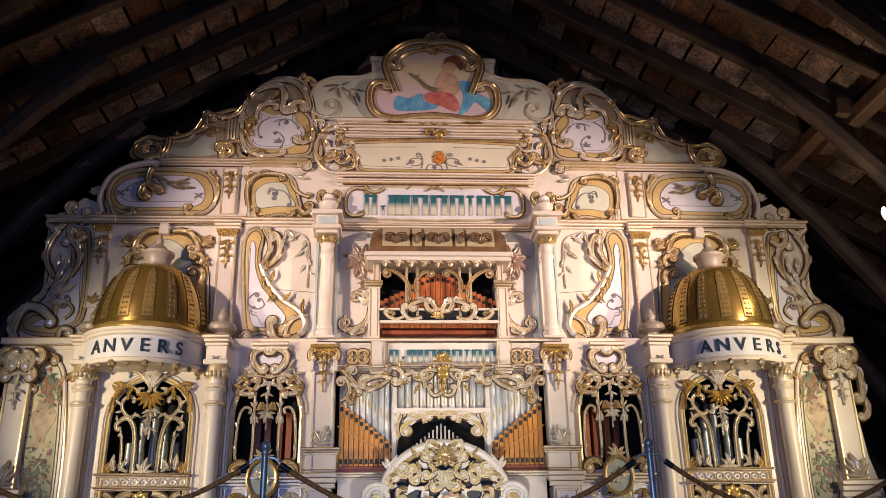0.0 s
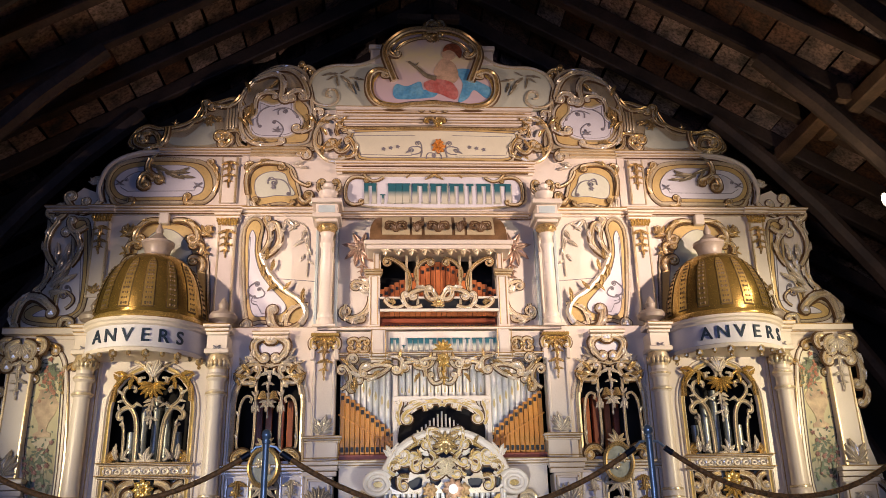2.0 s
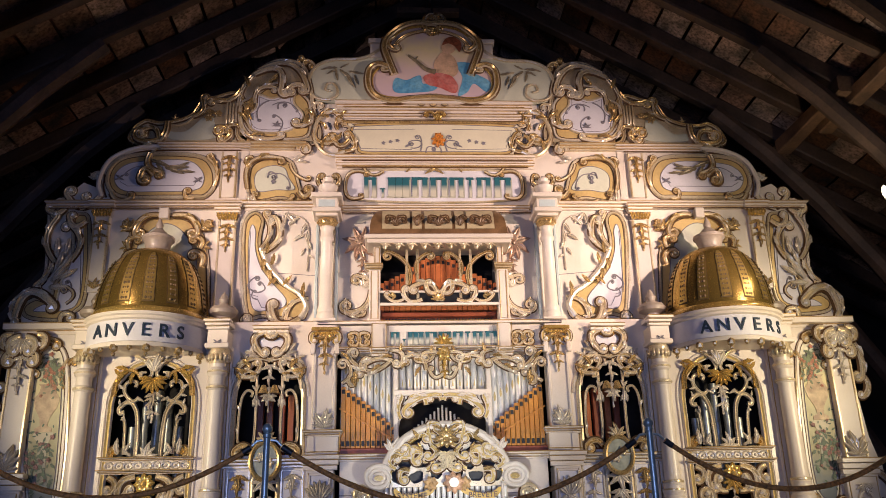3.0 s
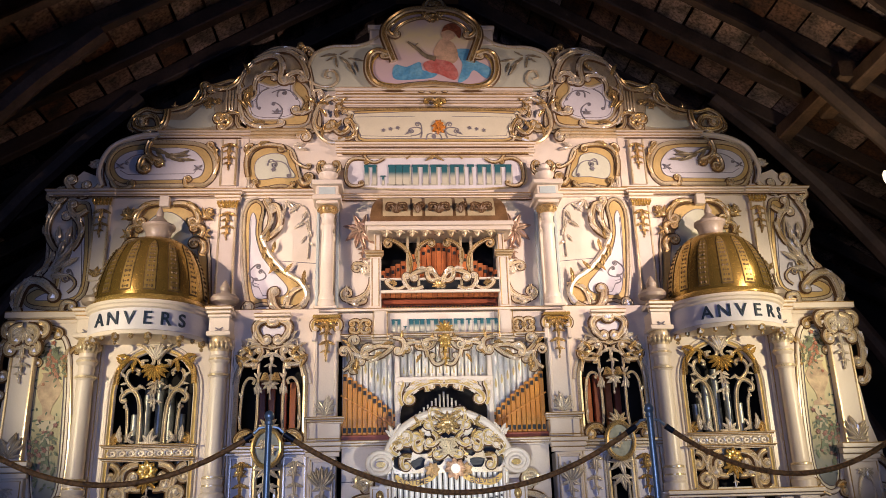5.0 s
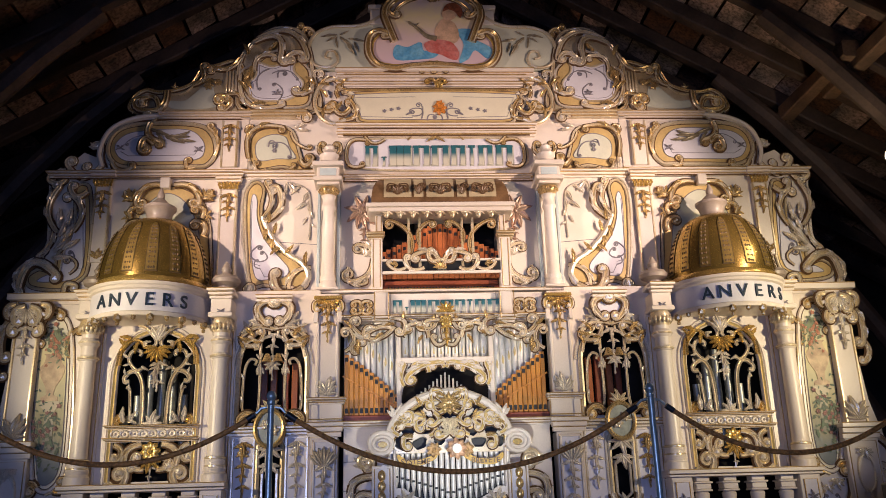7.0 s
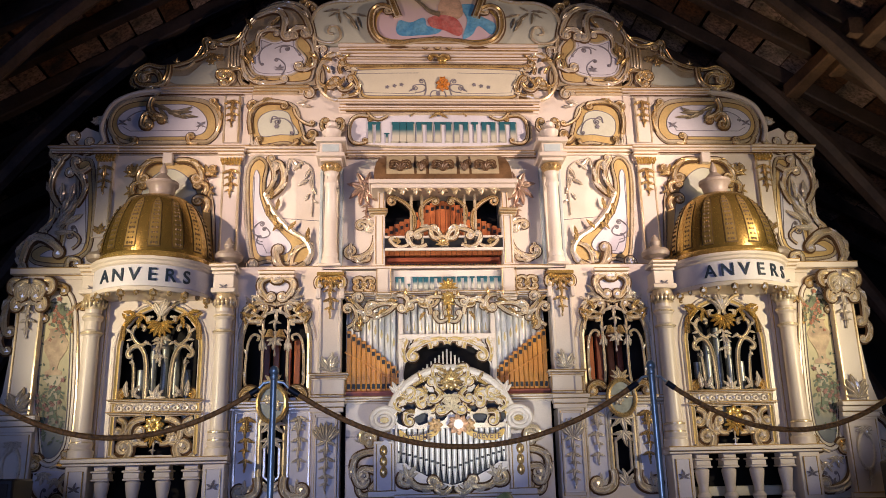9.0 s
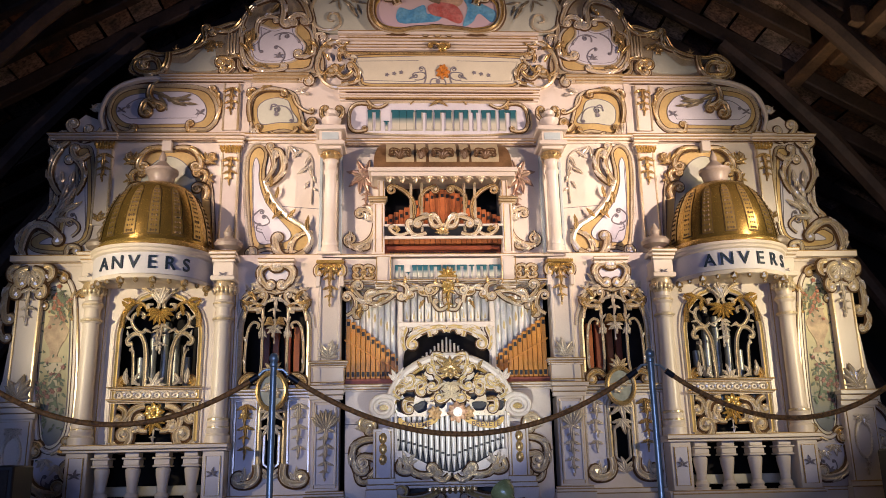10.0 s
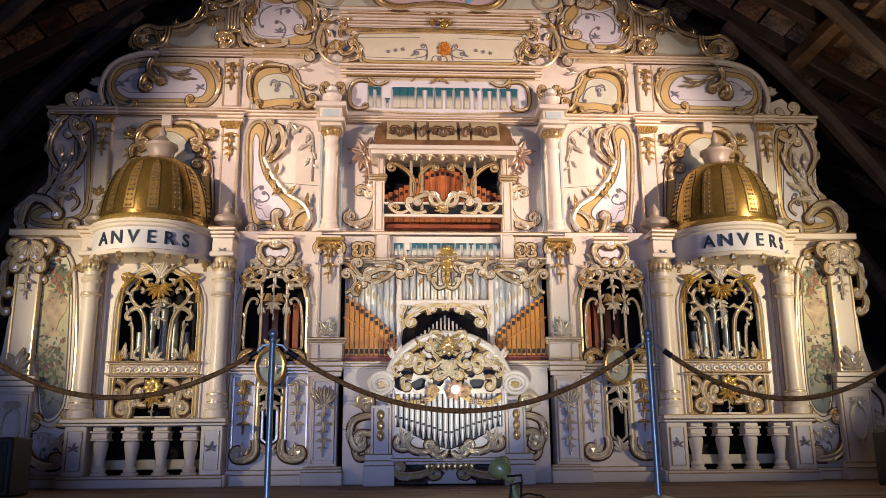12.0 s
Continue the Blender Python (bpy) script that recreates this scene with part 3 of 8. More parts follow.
# niche posts
def niche_side(m):
    for k, (xa, xb, z0, z1, yf) in enumerate(((NX0 - 0.10, NX0 + 0.0, NZ0 + 0.0, NZ1 - 0.27, -0.16), (NX0 - 0.06, NX0 + 0.005, NZ1 - 0.24, NZ1 - 0.07, -0.2))):
        part("niche_post", box(B(), xa, xb, yf, 0.02, z0, z1), CREAM, upper)
    part("niche_post_cap", mould(B(), NX0 - 0.12, NX0 + 0.0, NZ1 - 0.285, 0.05, -0.13), IVORY, upper)
    bm = B()
    bloom(bm, (-0.705, 2.971), 0.07, -0.02)
    for a in (100, 60, 200, 240, 270, 300, 150):
        leaf(bm, (-0.714, 2.932), a, 0.17, 0.42, -0.01)
    drop(bm, (-0.701, 2.777), 0.16, -0.01, 3)
    part("flower_spray", bm, BRONZE, upper)
    bm = B()
    scroll(bm, (-0.617, 2.398), (-0.739, 2.613), -0.3, 0.045, 0.014, -0.02)
    scroll(bm, (-0.618, 2.478), (-0.833, 2.265), 0.25, 0.06, 0.016, -0.02)
    scroll(bm, (-0.837, 2.397), (-0.691, 2.239), -0.4, 0.03, 0.013, -0.02)
    spray(bm, (-0.696, 2.505), 60, 0.12, 4, 80, -0.015)
    part("corner_scroll", bm, SILVER, upper)
    # tall carved upright scrolls in front of the pipes
    SINK[0] = 0.055
    bm = B()
    x = NX0
    tube(bm, [(-0.192, NZ0 + 0.22), (-0.192, NZ1 - 0.04)], 0.013, -0.17)
    tube(bm, [(-0.289, NZ0 + 0.22), (-0.289, NZ1 - 0.04)], 0.013, -0.17)
    scroll(bm, (-0.289, 2.478), (-0.441, 2.844), -0.25, 0.045, 0.012, -0.17)
    scroll(bm, (-0.190, 2.614), (-0.089, 2.835), 0.25, 0.035, 0.012, -0.17)
    scroll(bm, (-0.188, 2.946), (-0.020, 2.919), 0.5, 0.02, 0.01, -0.18)
    part("pipe_screen_scroll", bm, IVORY, upper)
    bm = B()
    scroll(bm, (0.001, 2.463), (-0.118, 2.533), 0.4, 0.03, 0.016, -0.2)
    scroll(bm, (-0.016, 2.372), (-0.242, 2.505), -0.4, 0.035, 0.016, -0.2)
    scroll(bm, (-0.155, 2.387), (-0.325, 2.478), 0.35, 0.028, 0.014, -0.2)
    scroll(bm, (-0.309, 2.398), (-0.479, 2.425), 0.25, 0.02, 0.011, -0.2)
    bm2 = spray(B(), (-0.387, 2.419), 180, 0.08, 3, 60, -0.2)
    part("rail_scroll", bm, SILVER, upper)
    part("rail_leaf", bm2, OLDGOLD, upper)
    SINK[0] = 0.0
    # engaged column beside the niche
    cx = (-1.015, 2.721)[0]
    zb, zt = Z1 + 0.025, 3.040
    col = part("column", lathe(B(), [(0.075, zb), (0.078, zb + 0.05), (0.066, zb + 0.07), (0.072, zb + 0.10), (0.058, zb + 0.13), (0.056, (zb + zt) / 2), (0.052, zt - 0.14), (0.064, zt - 0.12), (0.064, zt - 0.10), (0.054, zt - 0.08), (0.056, zt - 0.02), (0.07, zt)], cx, -0.13, 24), CREAM, upper)
    bm = B()
    lathe(bm, [(0.058, zt + 0.0), (0.08, zt + 0.03), (0.09, zt + 0.06), (0.085, zt + 0.075)], cx, -0.13, 18)
    for i in range(14):
        a = 2 * math.pi * i / 14
        bmesh.ops.create_icosphere(bm, subdivisions=1, radius=0.016, matrix=Matrix.Translation((cx + 0.085 * math.cos(a), -0.13 + 0.085 * math.sin(a), zt + 0.05)))
    part("capital", bm, OLDGOLD, col)
    part("plinth", box(B(), cx - 0.1, cx + 0.1, -0.24, 0.02, Z1, zb), CREAM, col)
    za = zt + 0.08
    bm = B()
    box(bm, cx - 0.1, cx + 0.1, -0.24, 0.0, za, za + 0.03), box(bm, cx - 0.13, cx + 0.13, -0.28, 0.0, za + 0.03, za + 0.07), box(bm, cx - 0.1, cx + 0.1, -0.245, 0.0, za + 0.07, za + 0.17), box(bm, cx - 0.14, cx + 0.14, -0.29, 0.0, za + 0.17, za + 0.215)
    part("entablature_block", bm, CREAM, upper)
    part("block_panel", box(B(), cx - 0.075, cx + 0.075, -0.25, -0.243, za + 0.085, za + 0.155), BLUEGREY, upper)
    zu = za + 0.215
    part("urn", lathe(B(), [(0.06, zu), (0.075, zu + 0.02), (0.05, zu + 0.04), (0.085, zu + 0.08), (0.09, zu + 0.11), (0.06, zu + 0.13), (0.04, zu + 0.16), (0.05, zu + 0.19), (0.02, zu + 0.22)], cx, -0.14, 18), CREAM, upper)
    bm = B()
    for sx in (-1, 1):
        scroll(bm, (cx + sx * 0.03, zu + 0.12), (cx + sx * 0.09, zu + 0.24), -0.25 * sx, 0.028, 0.014, -0.1)
    part("urn_scroll", bm, IVORY, upper)
    # flat strips behind the column
    bm = B()
    box(bm, cx + 0.07, cx + 0.1, -0.05, -0.001, Z1, zt + 0.08), box(bm, cx - 0.11, cx - 0.08, -0.03, -0.001, Z1, zt + 0.08)
    part("pilaster_strip", bm, BLUEGREY, upper)
    # large painted panel with its sweeping scroll
    out = cr([(-1.712, 2.250), (-1.767, 2.610), (-1.792, 3.049), (-1.760, 3.190), (-1.684, 3.237), (-1.622, 3.163), (-1.643, 2.994), (-1.623, 2.839), (-1.548, 2.692), (-1.439, 2.557), (-1.281, 2.450), (-1.200, 2.334), (-1.230, 2.213), (-1.396, 2.218), (-1.587, 2.239)], 5, True)
    inn = cr([(-1.672, 2.318), (-1.721, 2.610), (-1.741, 2.993), (-1.718, 3.117), (-1.683, 3.050), (-1.678, 2.883), (-1.614, 2.691), (-1.504, 2.546), (-1.380, 2.397), (-1.411, 2.318), (-1.550, 2.292)], 5, True)
    framed(upper, out, 0, 0.04, LILAC, name="scroll_panel", label="lilac panel with ochre border and carved scroll", field_outline=inn)
    bm = B()
    scroll(bm, (-1.618, 2.839), (-1.487, 3.164), -0.25, 0.045, 0.02, -0.03, r0=0)
    scroll(bm, (-1.621, 2.883), (-1.604, 3.209), -0.2, -0.03, 0.016, -0.025)
    tube(bm, cr([(-1.626, 2.883), (-1.533, 2.692), (-1.386, 2.530), (-1.255, 2.440), (-1.194, 2.318), (-1.245, 2.213)], 6), 0.022, -0.025, 8, r1=0.028)
    scroll(bm, (-1.244, 2.203), (-1.512, 2.334), 0.42, 0.03, 0.026, -0.035, seg=8)
    scroll(bm, (-1.177, 2.397), (-1.370, 2.203), -0.25, 0.03, 0.014, -0.02)
    scroll(bm, (-1.712, 2.239), (-1.693, 2.188), 0.3, 0.04, 0.016, -0.02, r0=0.02)
    tube(bm, cr([(-1.743, 2.265), (-1.792, 2.610), (-1.818, 3.049), (-1.762, 3.230), (-1.650, 3.277)], 6), 0.014, -0.02)
    part("sweeping_scroll", bm, SILVER, upper)
    bm = B()
    for k, (q, a) in enumerate((((-1.578, 2.773), 240), ((-1.522, 2.675), 250), ((-1.455, 2.584), 200), ((-1.571, 2.828), 70), ((-1.524, 2.719), 60), ((-1.412, 2.530), 30), ((-1.228, 2.397), 80), ((-1.245, 2.440), 60))):
        leaf(bm, q, a, 0.11, 0.42, -0.04, 0.2, 0.3)
    part("acanthus", bm, OLDGOLD, upper)
    bm = B()
    scroll(bm, (-1.636, 2.460), (-1.660, 2.610), 0.5, 0.025, 0.008, -0.019), scroll(bm, (-1.636, 2.460), (-1.606, 2.556), -0.5, 0.02, 0.007, -0.019)
    scroll(bm, (-1.632, 2.397), (-1.672, 2.476), 0.4, 0.015, 0.006, -0.019)
    tube(bm, [(-1.730, 3.050), (-1.721, 2.449), (-1.633, 2.423)], 0.003, -0.019, 4), tube(bm, [(-1.632, 2.397), (-1.592, 2.318), (-1.401, 2.318)], 0.003, -0.019, 4)
    part("painted_arabesque", bm, LINE, upper)
    bm = B()
    for k, (q, a, sz) in enumerate((((-1.407, 3.239), 250, 0.13), ((-1.407, 3.239), 300, 0.14), ((-1.289, 3.194), 210, 0.12), ((-1.208, 3.138), 230, 0.12), ((-1.199, 3.053), 250, 0.1), ((-1.201, 2.969), 280, 0.1), ((-1.229, 3.025), 200, 0.12), ((-1.223, 2.885), 230, 0.08), ((-1.195, 2.830), 310, 0.07))):
        leaf(bm, q, a, sz, 0.4, -0.006, 0.15, 0.2)
    tube(bm, cr([(-1.407, 3.239), (-1.235, 3.166), (-1.192, 2.997), (-1.199, 2.665)], 6), 0.007, -0.012)
    part("leaf_pendant", bm, SILVER, upper)
    part("plank_joint", tube(B(), [(-1.776, 2.674), (-1.120, 2.622)], 0.003, -0.001, 4), LINE, upper)


mirrored(niche_side)
# pipes inside the niche
for i in range(23):
    k = i - 11
    x = k * 0.047
    top = NZ1 - 0.12 - 0.0042 * k * k if abs(k) < 6 else NZ1 - 0.27 - 0.022 * (abs(k) - 6)
    bm = box(B(), x - 0.022, x + 0.022, -0.07, -0.02, NZ0 + 0.12, top, 0.003)
    p = part("wooden_pipe", bm, RPIPE, upper, smooth=False)
    part("pipe_mouth", box(B(), x - 0.012, x + 0.012, -0.076, -0.069, top - 0.075, top - 0.045, 0), BLACK, p, smooth=False)
bm = B()
box(bm, NX0, -NX0, -0.02, 0.1, NZ0 + 0.02, NZ0 + 0.12), box(bm, NX0 + 0.02, -NX0 - 0.02, -0.07, 0.02, NZ0 + 0.06, NZ0 + 0.1)
wind = part("pipe_chest", bm, REDWOOD, upper)
bm = B()
for i in range(34):
    x = NX0 * 0.9 * (1 - 2 * i / 33)
    bmesh.ops.create_icosphere(bm, subdivisions=1, radius=0.009, matrix=Matrix.Translation((x, -0.03, NZ0 + 0.045)))
part("chest_peg", bm, BLACK, wind)
SINK[0] = 0.055
bm = B()
box(bm, NX0, -NX0, -0.21, -0.18, (-0.027, 2.345)[1] - 0.012, (-0.027, 2.345)[1] + 0.014), box(bm, NX0, -NX0, -0.2, -0.17, (-0.025, 2.463)[1] - 0.01, (-0.025, 2.463)[1] + 0.01)
part("screen_rail", bm, CREAM, upper)
# black strip painted as the shade behind the screen rails
part("screen_back", box(B(), NX0, -NX0, -0.17, -0.16, (-0.027, 2.345)[1], (-0.025, 2.463)[1], 0), BLACK, upper)
bm = shell(B(), (-0.016, 2.382), 0.07, -0.21, 90)
part("screen_shell", bm, OLDGOLD, upper)
SINK[0] = 0.0
# main cornice
bm = B()
mould(bm, XB, -XB, Z1 - 0.07, 0.075, -0.06, ((0, 0.3, 0.03), (0.3, 0.65, 0.07), (0.65, 1, 0.14)))
part("main_cornice", bm, CREAM, upper)
bm = B()
for z, y in ((Z1 - 0.072, -0.085), (Z1 - 0.045, -0.13)):
    tube(bm, [(XB, z), (-XB, z)], 0.005, y, 5)
part("brown_line", bm, BROWNLINE, upper)
# ---- organ crest ----
crest = thing("organ_crest", (0, 0, Z2), "carved cream and gold organ crest with painted cartouche and name board", "organ crest")
part("back_board", slab(B(), rect((-1.847, 3.863)[0], -(-1.847, 3.863)[0], Z2 + 0.002, (-1.884, 4.406)[1]), 0.01, 0.06), CREAM, crest, smooth=False)
XM = (-1.168, 4.179)[0]
bm = B()
SINK[0] = 0.035
part("tier_cornice", mould(bm, XB, XM + 0.1, Z2 - 0.012, 0.07, 0.0), CREAM, crest)
part("tier_cornice", mould(B(), -XM - 0.1, -XB, Z2 - 0.012, 0.07, 0.0), CREAM, crest)
part("cornice", mould(B(), (-0.859, 3.283)[0], -(-0.859, 3.283)[0], (-0.015, 3.267)[1], 0.05, 0.0), CREAM, crest)
part("cornice", mould(B(), (-0.940, 3.874)[0], -(-0.940, 3.874)[0], (-0.010, 3.728)[1], 0.12, 0.0, ((0, 0.2, 0.03), (0.2, 0.35, 0.06), (0.35, 0.7, 0.035), (0.7, 0.82, 0.06), (0.82, 1, 0.085))), CREAM, crest)
part("cornice", mould(B(), (-0.952, 4.308)[0], -(-0.952, 4.308)[0], (-0.003, 4.272)[1], 0.17, 0.0, ((0, 0.12, 0.02), (0.12, 0.2, 0.05), (0.2, 0.5, 0.025), (0.5, 0.6, 0.055), (0.6, 0.82, 0.04), (0.82, 1, 0.075))), CREAM, crest)

bm = B()
for z in ((-0.015, 3.302)[1], (-0.008, 3.825)[1], (-0.009, 3.752)[1], (-0.001, 4.387)[1], (-0.003, 4.222)[1]):
    tube(bm, [((-0.896, 3.875)[0], z), (-(-0.896, 3.875)[0], z)], 0.012, -0.035)
part("gilt_moulding", bm, OLDGOLD, crest)
bm = B()
for z, y in (((-0.003, 4.241)[1], -0.025), ((-0.002, 4.317)[1], -0.03), ((-0.001, 4.432)[1], -0.05), ((-0.009, 3.734)[1], -0.035), ((-0.009, 3.801)[1], -0.045), ((-0.015, 3.261)[1], -0.04)):
    tube(bm, [((-0.896, 3.875)[0], z), (-(-0.896, 3.875)[0], z)], 0.006, y, 5)
part("brown_line", bm, BROWNLINE, crest)
SINK[0] = 0.0
# name board: plain bars in place of the maker's name
out = cr([(-0.865, 3.505), (-0.814, 3.635), (-0.664, 3.673), (0.017, 3.686), (-(-0.664, 3.673)[0], (-0.664, 3.673)[1]), (-(-0.814, 3.635)[0], (-0.814, 3.635)[1]), (-(-0.865, 3.505)[0], (-0.865, 3.505)[1]), (-(-0.766, 3.377)[0], (-0.766, 3.377)[1]), (0.013, 3.343), (-0.766, 3.377)], 5, True)
board = part("name_board", slab(B(), out, -0.012, 0.01), LILAC, crest, smooth=False)
part("board_moulding", tube(B(), out, 0.011, -0.012, 6, True), IVORY, board)
LETTERS = (0, 24), (28, 12), (42, 40), (84, 30), (116, 32), (150, 27), (180, 15), (198, 27), (229, 32)


def name_bars(x0, z0, h, scale, y, parent):
    for x, w in LETTERS:
        xa, xb = x0 + x * scale, x0 + (x + w) * scale
        hh = h * (0.45 if w == 12 else 1)
        gap = 3.2 * scale
        stem = min(0.3 * (xb - xa), 0.34 * hh)
        bars = [(xa, xa + stem), (xb - gap - stem, xb - gap)] if w > 16 else [((xa + xb - gap - stem) / 2, (xa + xb - gap + stem) / 2)]
        if w > 35:
            bars.append(((xa + xb - gap - stem) / 2, (xa + xb - gap + stem) / 2))
        foot = B()
        for a, b in bars:
            part("name_bar", box(B(), a, b, y - 0.014, y, z0, z0 + hh, 0.004), NAMEPAINT, parent)
            box(foot, a - stem * 0.22, b + stem * 0.22, y - 0.007, y, z0 - 0.008, z0 + hh * 0.07, 0.002), box(foot, a + stem * 0.2, b + stem * 0.25, y - 0.006, y, z0, z0 + hh * 0.96, 0.002)
        part("name_bar_shade", foot, SANDL, parent)
        part("name_bar_head", box(B(), xa - stem * 0.1, xb - gap + stem * 0.1, y - 0.013, y, z0 + hh * 0.88, z0 + hh, 0.003), TEAL, parent)


name_bars((-0.686, 3.401)[0], (-0.686, 3.395)[1], (-0.689, 3.601)[1] - (-0.686, 3.395)[1], ((0.737, 3.414)[0] - (-0.686, 3.401)[0]) / 261, -0.012, board)


def crest_side(m):
    bm = B()
    scroll(bm, (-0.865, 3.505), (-0.663, 3.649), 0.35, 0.02, 0.012, -0.02), scroll(bm, (-0.865, 3.505), (-0.712, 3.389), -0.35, 0.022, 0.012, -0.02)
    scroll(bm, (-0.501, 3.663), (-0.691, 3.696), 0.3, 0.016, 0.01, -0.025), leaf(bm, (0.017, 3.692), 190, 0.13, 0.3, -0.02), scroll(bm, (-0.283, 3.659), (-0.037, 3.704), 0.2, 0.015, 0.008, -0.02)
    part("name_board_scroll", bm, OLDGOLD, crest)
    # flower panel half border is built once below; big double scrolls beside it
    bm = B()
    tube(bm, cr([(-0.874, 3.875), (-0.993, 3.831), (-1.103, 3.890), (-1.168, 4.024), (-1.152, 4.179), (-1.062, 4.287), (-0.952, 4.320)], 7), 0.02, -0.02, 8)
    scroll(bm, (-1.151, 4.148), (-0.997, 3.977), -0.45, 0.05, 0.017, -0.02)
    scroll(bm, (-0.834, 3.998), (-0.987, 4.008), 0.45, -0.05, 0.018, -0.02)
    scroll(bm, (-0.940, 3.874), (-0.824, 4.072), -0.5, 0.03, 0.016, -0.015)
    scroll(bm, (-1.142, 4.210), (-0.922, 4.245), 0.4, 0.03, 0.014, -0.02)
    scroll(bm, (-0.946, 4.108), (-0.882, 4.196), 0.5, 0.02, 0.013, -0.02)
    part("panel_end_scroll", bm, IVORY, crest)
    bm = B()
    for q, a in (((-1.056, 4.106), 110), ((-1.080, 3.995), 250), ((-0.970, 3.978), 40), ((-0.950, 4.245), 20), ((-1.033, 4.243), 160)):
        leaf(bm, q, a, 0.11, 0.4, -0.03, 0.2, 0.3)
    part("acanthus", bm, OLDGOLD, crest)
    bm = B()
    scroll(bm, (-0.145, 3.885), (-0.239, 3.988), -0.5, 0.03, 0.007, -0.018), scroll(bm, (-0.239, 3.914), (-0.144, 4.038), -0.4, 0.028, 0.006, -0.018)
    scroll(bm, (-0.090, 3.867), (-0.007, 3.917), 0.4, 0.02, 0.006, -0.018), leaf(bm, (-0.239, 3.945), 190, 0.06, 0.4, -0.017)
    for x in (680, 693, 706):
        bloom(bm, ((-0.504, 3.978)[0] + (x - 680) * 0.0053, (-0.503, 3.966)[1] + (x - 680) * 0.001), 0.022, -0.017, 5)
    tube(bm, [(-0.200, 4.119), (-0.792, 4.110), (-0.722, 3.908), (-0.228, 3.896)], 0.003, -0.018, 4)
    part("painted_arabesque", bm, LINE, crest)
    # scroll board with leaf sprig
    out = cr([(-1.201, 4.462), (-1.252, 4.622), (-1.214, 4.785), (-1.082, 4.880), (-0.741, 4.914), (-0.582, 4.977), (-0.454, 4.834), (-0.452, 4.443), (-0.955, 4.415)], 5, True)
    b1 = part("scroll_board", slab(B(), out, 0.0, 0.05), SAGE, crest, "pale sage board with a painted olive sprig")
    bm = B()
    tube(bm, cr([(-0.542, 5.019), (-0.656, 4.942), (-0.798, 4.906), (-1.025, 4.895), (-1.192, 4.805), (-1.247, 4.622), (-1.180, 4.475), (-1.039, 4.446), (-0.958, 4.511), (-0.983, 4.614), (-1.056, 4.625), (-1.077, 4.560), (-1.026, 4.542)], 6), 0.02, -0.012, 8, r1=0.011)
    part("board_scroll", bm, IVORY, b1)
    bm = B()
    for q, a, sz in (((-0.966, 4.810), 180, 0.16), ((-0.966, 4.790), 200, 0.12), ((-0.977, 4.790), 270, 0.13), ((-0.937, 4.791), 310, 0.17), ((-0.880, 4.759), 290, 0.2), ((-0.852, 4.773), 340, 0.16), ((-0.938, 4.811), 20, 0.1), ((-0.794, 4.728), 280, 0.12)):
        leaf(bm, q, a, sz, 0.22, -0.006, 0.06, 0.15)
    part("olive_sprig", bm, LEAFPAINT, b1)
    # shoulder board
    out = cr([(-1.833, 3.972), (-1.910, 4.229), (-1.894, 4.545), (-1.741, 4.768), (-1.534, 4.884), (-1.317, 4.829), (-1.236, 4.622), (-1.198, 4.367), (-1.161, 3.969)], 5, True)
    b2 = part("shoulder_board", slab(B(), out, 0.0, 0.05), IVORY, crest, "arched shoulder board with lilac shield and gold scrolls")
    part("edge_moulding", tube(B(), out, 0.022, -0.004, closed=True, fluted=True), SILVER, b2)
    sh = cr([(-1.735, 4.489), (-1.581, 4.452), (-1.396, 4.535), (-1.378, 4.397), (-1.283, 4.256), (-1.39, 4.109), (-1.593, 4.072), (-1.765, 4.103), (-1.829, 4.244), (-1.747, 4.348)], 5, True)
    so = cr([(-1.762, 4.484), (-1.538, 4.629), (-1.263, 4.461), (-1.216, 4.272), (-1.240, 4.041), (-1.489, 4.007), (-1.735, 4.047), (-1.870, 4.199), (-1.894, 4.386)], 5, True)
    part("shield_border", slab(B(), so, -0.014, 0.0), OCHRE, b2)
    part("shield", slab(B(), sh, -0.019, -0.0145), LILAC, b2)
    part("shield_moulding", tube(B(), sh, 0.011, -0.018, 6, True), IVORY, b2)
    part("border_moulding", tube(B(), so, 0.012, -0.014, 6, True), SILVER, b2)
    part("outline", tube(B(), grow(so, -0.02), 0.005, -0.014, 5, True), BROWNLINE, b2)
    bm = B()
    scroll(bm, (-1.777, 4.709), (-1.515, 4.520), 0.55, -0.05, 0.022, -0.03, seg=8)
    scroll(bm, (-1.740, 4.755), (-1.250, 4.557), 0.35, 0.05, 0.02, -0.025, seg=8)
    scroll(bm, (-1.264, 4.493), (-1.434, 4.554), -0.4, 0.045, 0.022, -0.03, seg=8)
    scroll(bm, (-1.757, 4.389), (-1.573, 4.564), 0.35, 0.03, 0.016, -0.025)
    scroll(bm, (-1.892, 4.355), (-1.489, 4.020), -0.35, 0.03, 0.018, -0.02)
    scroll(bm, (-1.230, 4.335), (-1.343, 4.145), 0.4, 0.04, 0.018, -0.025)
    part("shoulder_scroll", bm, SILVER, b2)
    bm = B()
    scroll(bm, (-1.520, 4.081), (-1.557, 4.266), -0.3, 0.02, 0.007, -0.02), scroll(bm, (-1.533, 4.329), (-1.465, 4.394), 0.4, 0.025, 0.008, -0.02), scroll(bm, (-1.590, 4.373), (-1.339, 4.314), 0.25, 0.012, 0.006, -0.02)
    scroll(bm, (-1.621, 4.423), (-1.718, 4.201), -0.25, 0.015, 0.008, -0.02), spray(bm, (-1.539, 4.142), 90, 0.06, 5, 160, -0.02), tube(bm, grow(sh, -0.03), 0.003, -0.02, 4, True)
    part("painted_arabesque", bm, LINE, b2)
    bm = B()
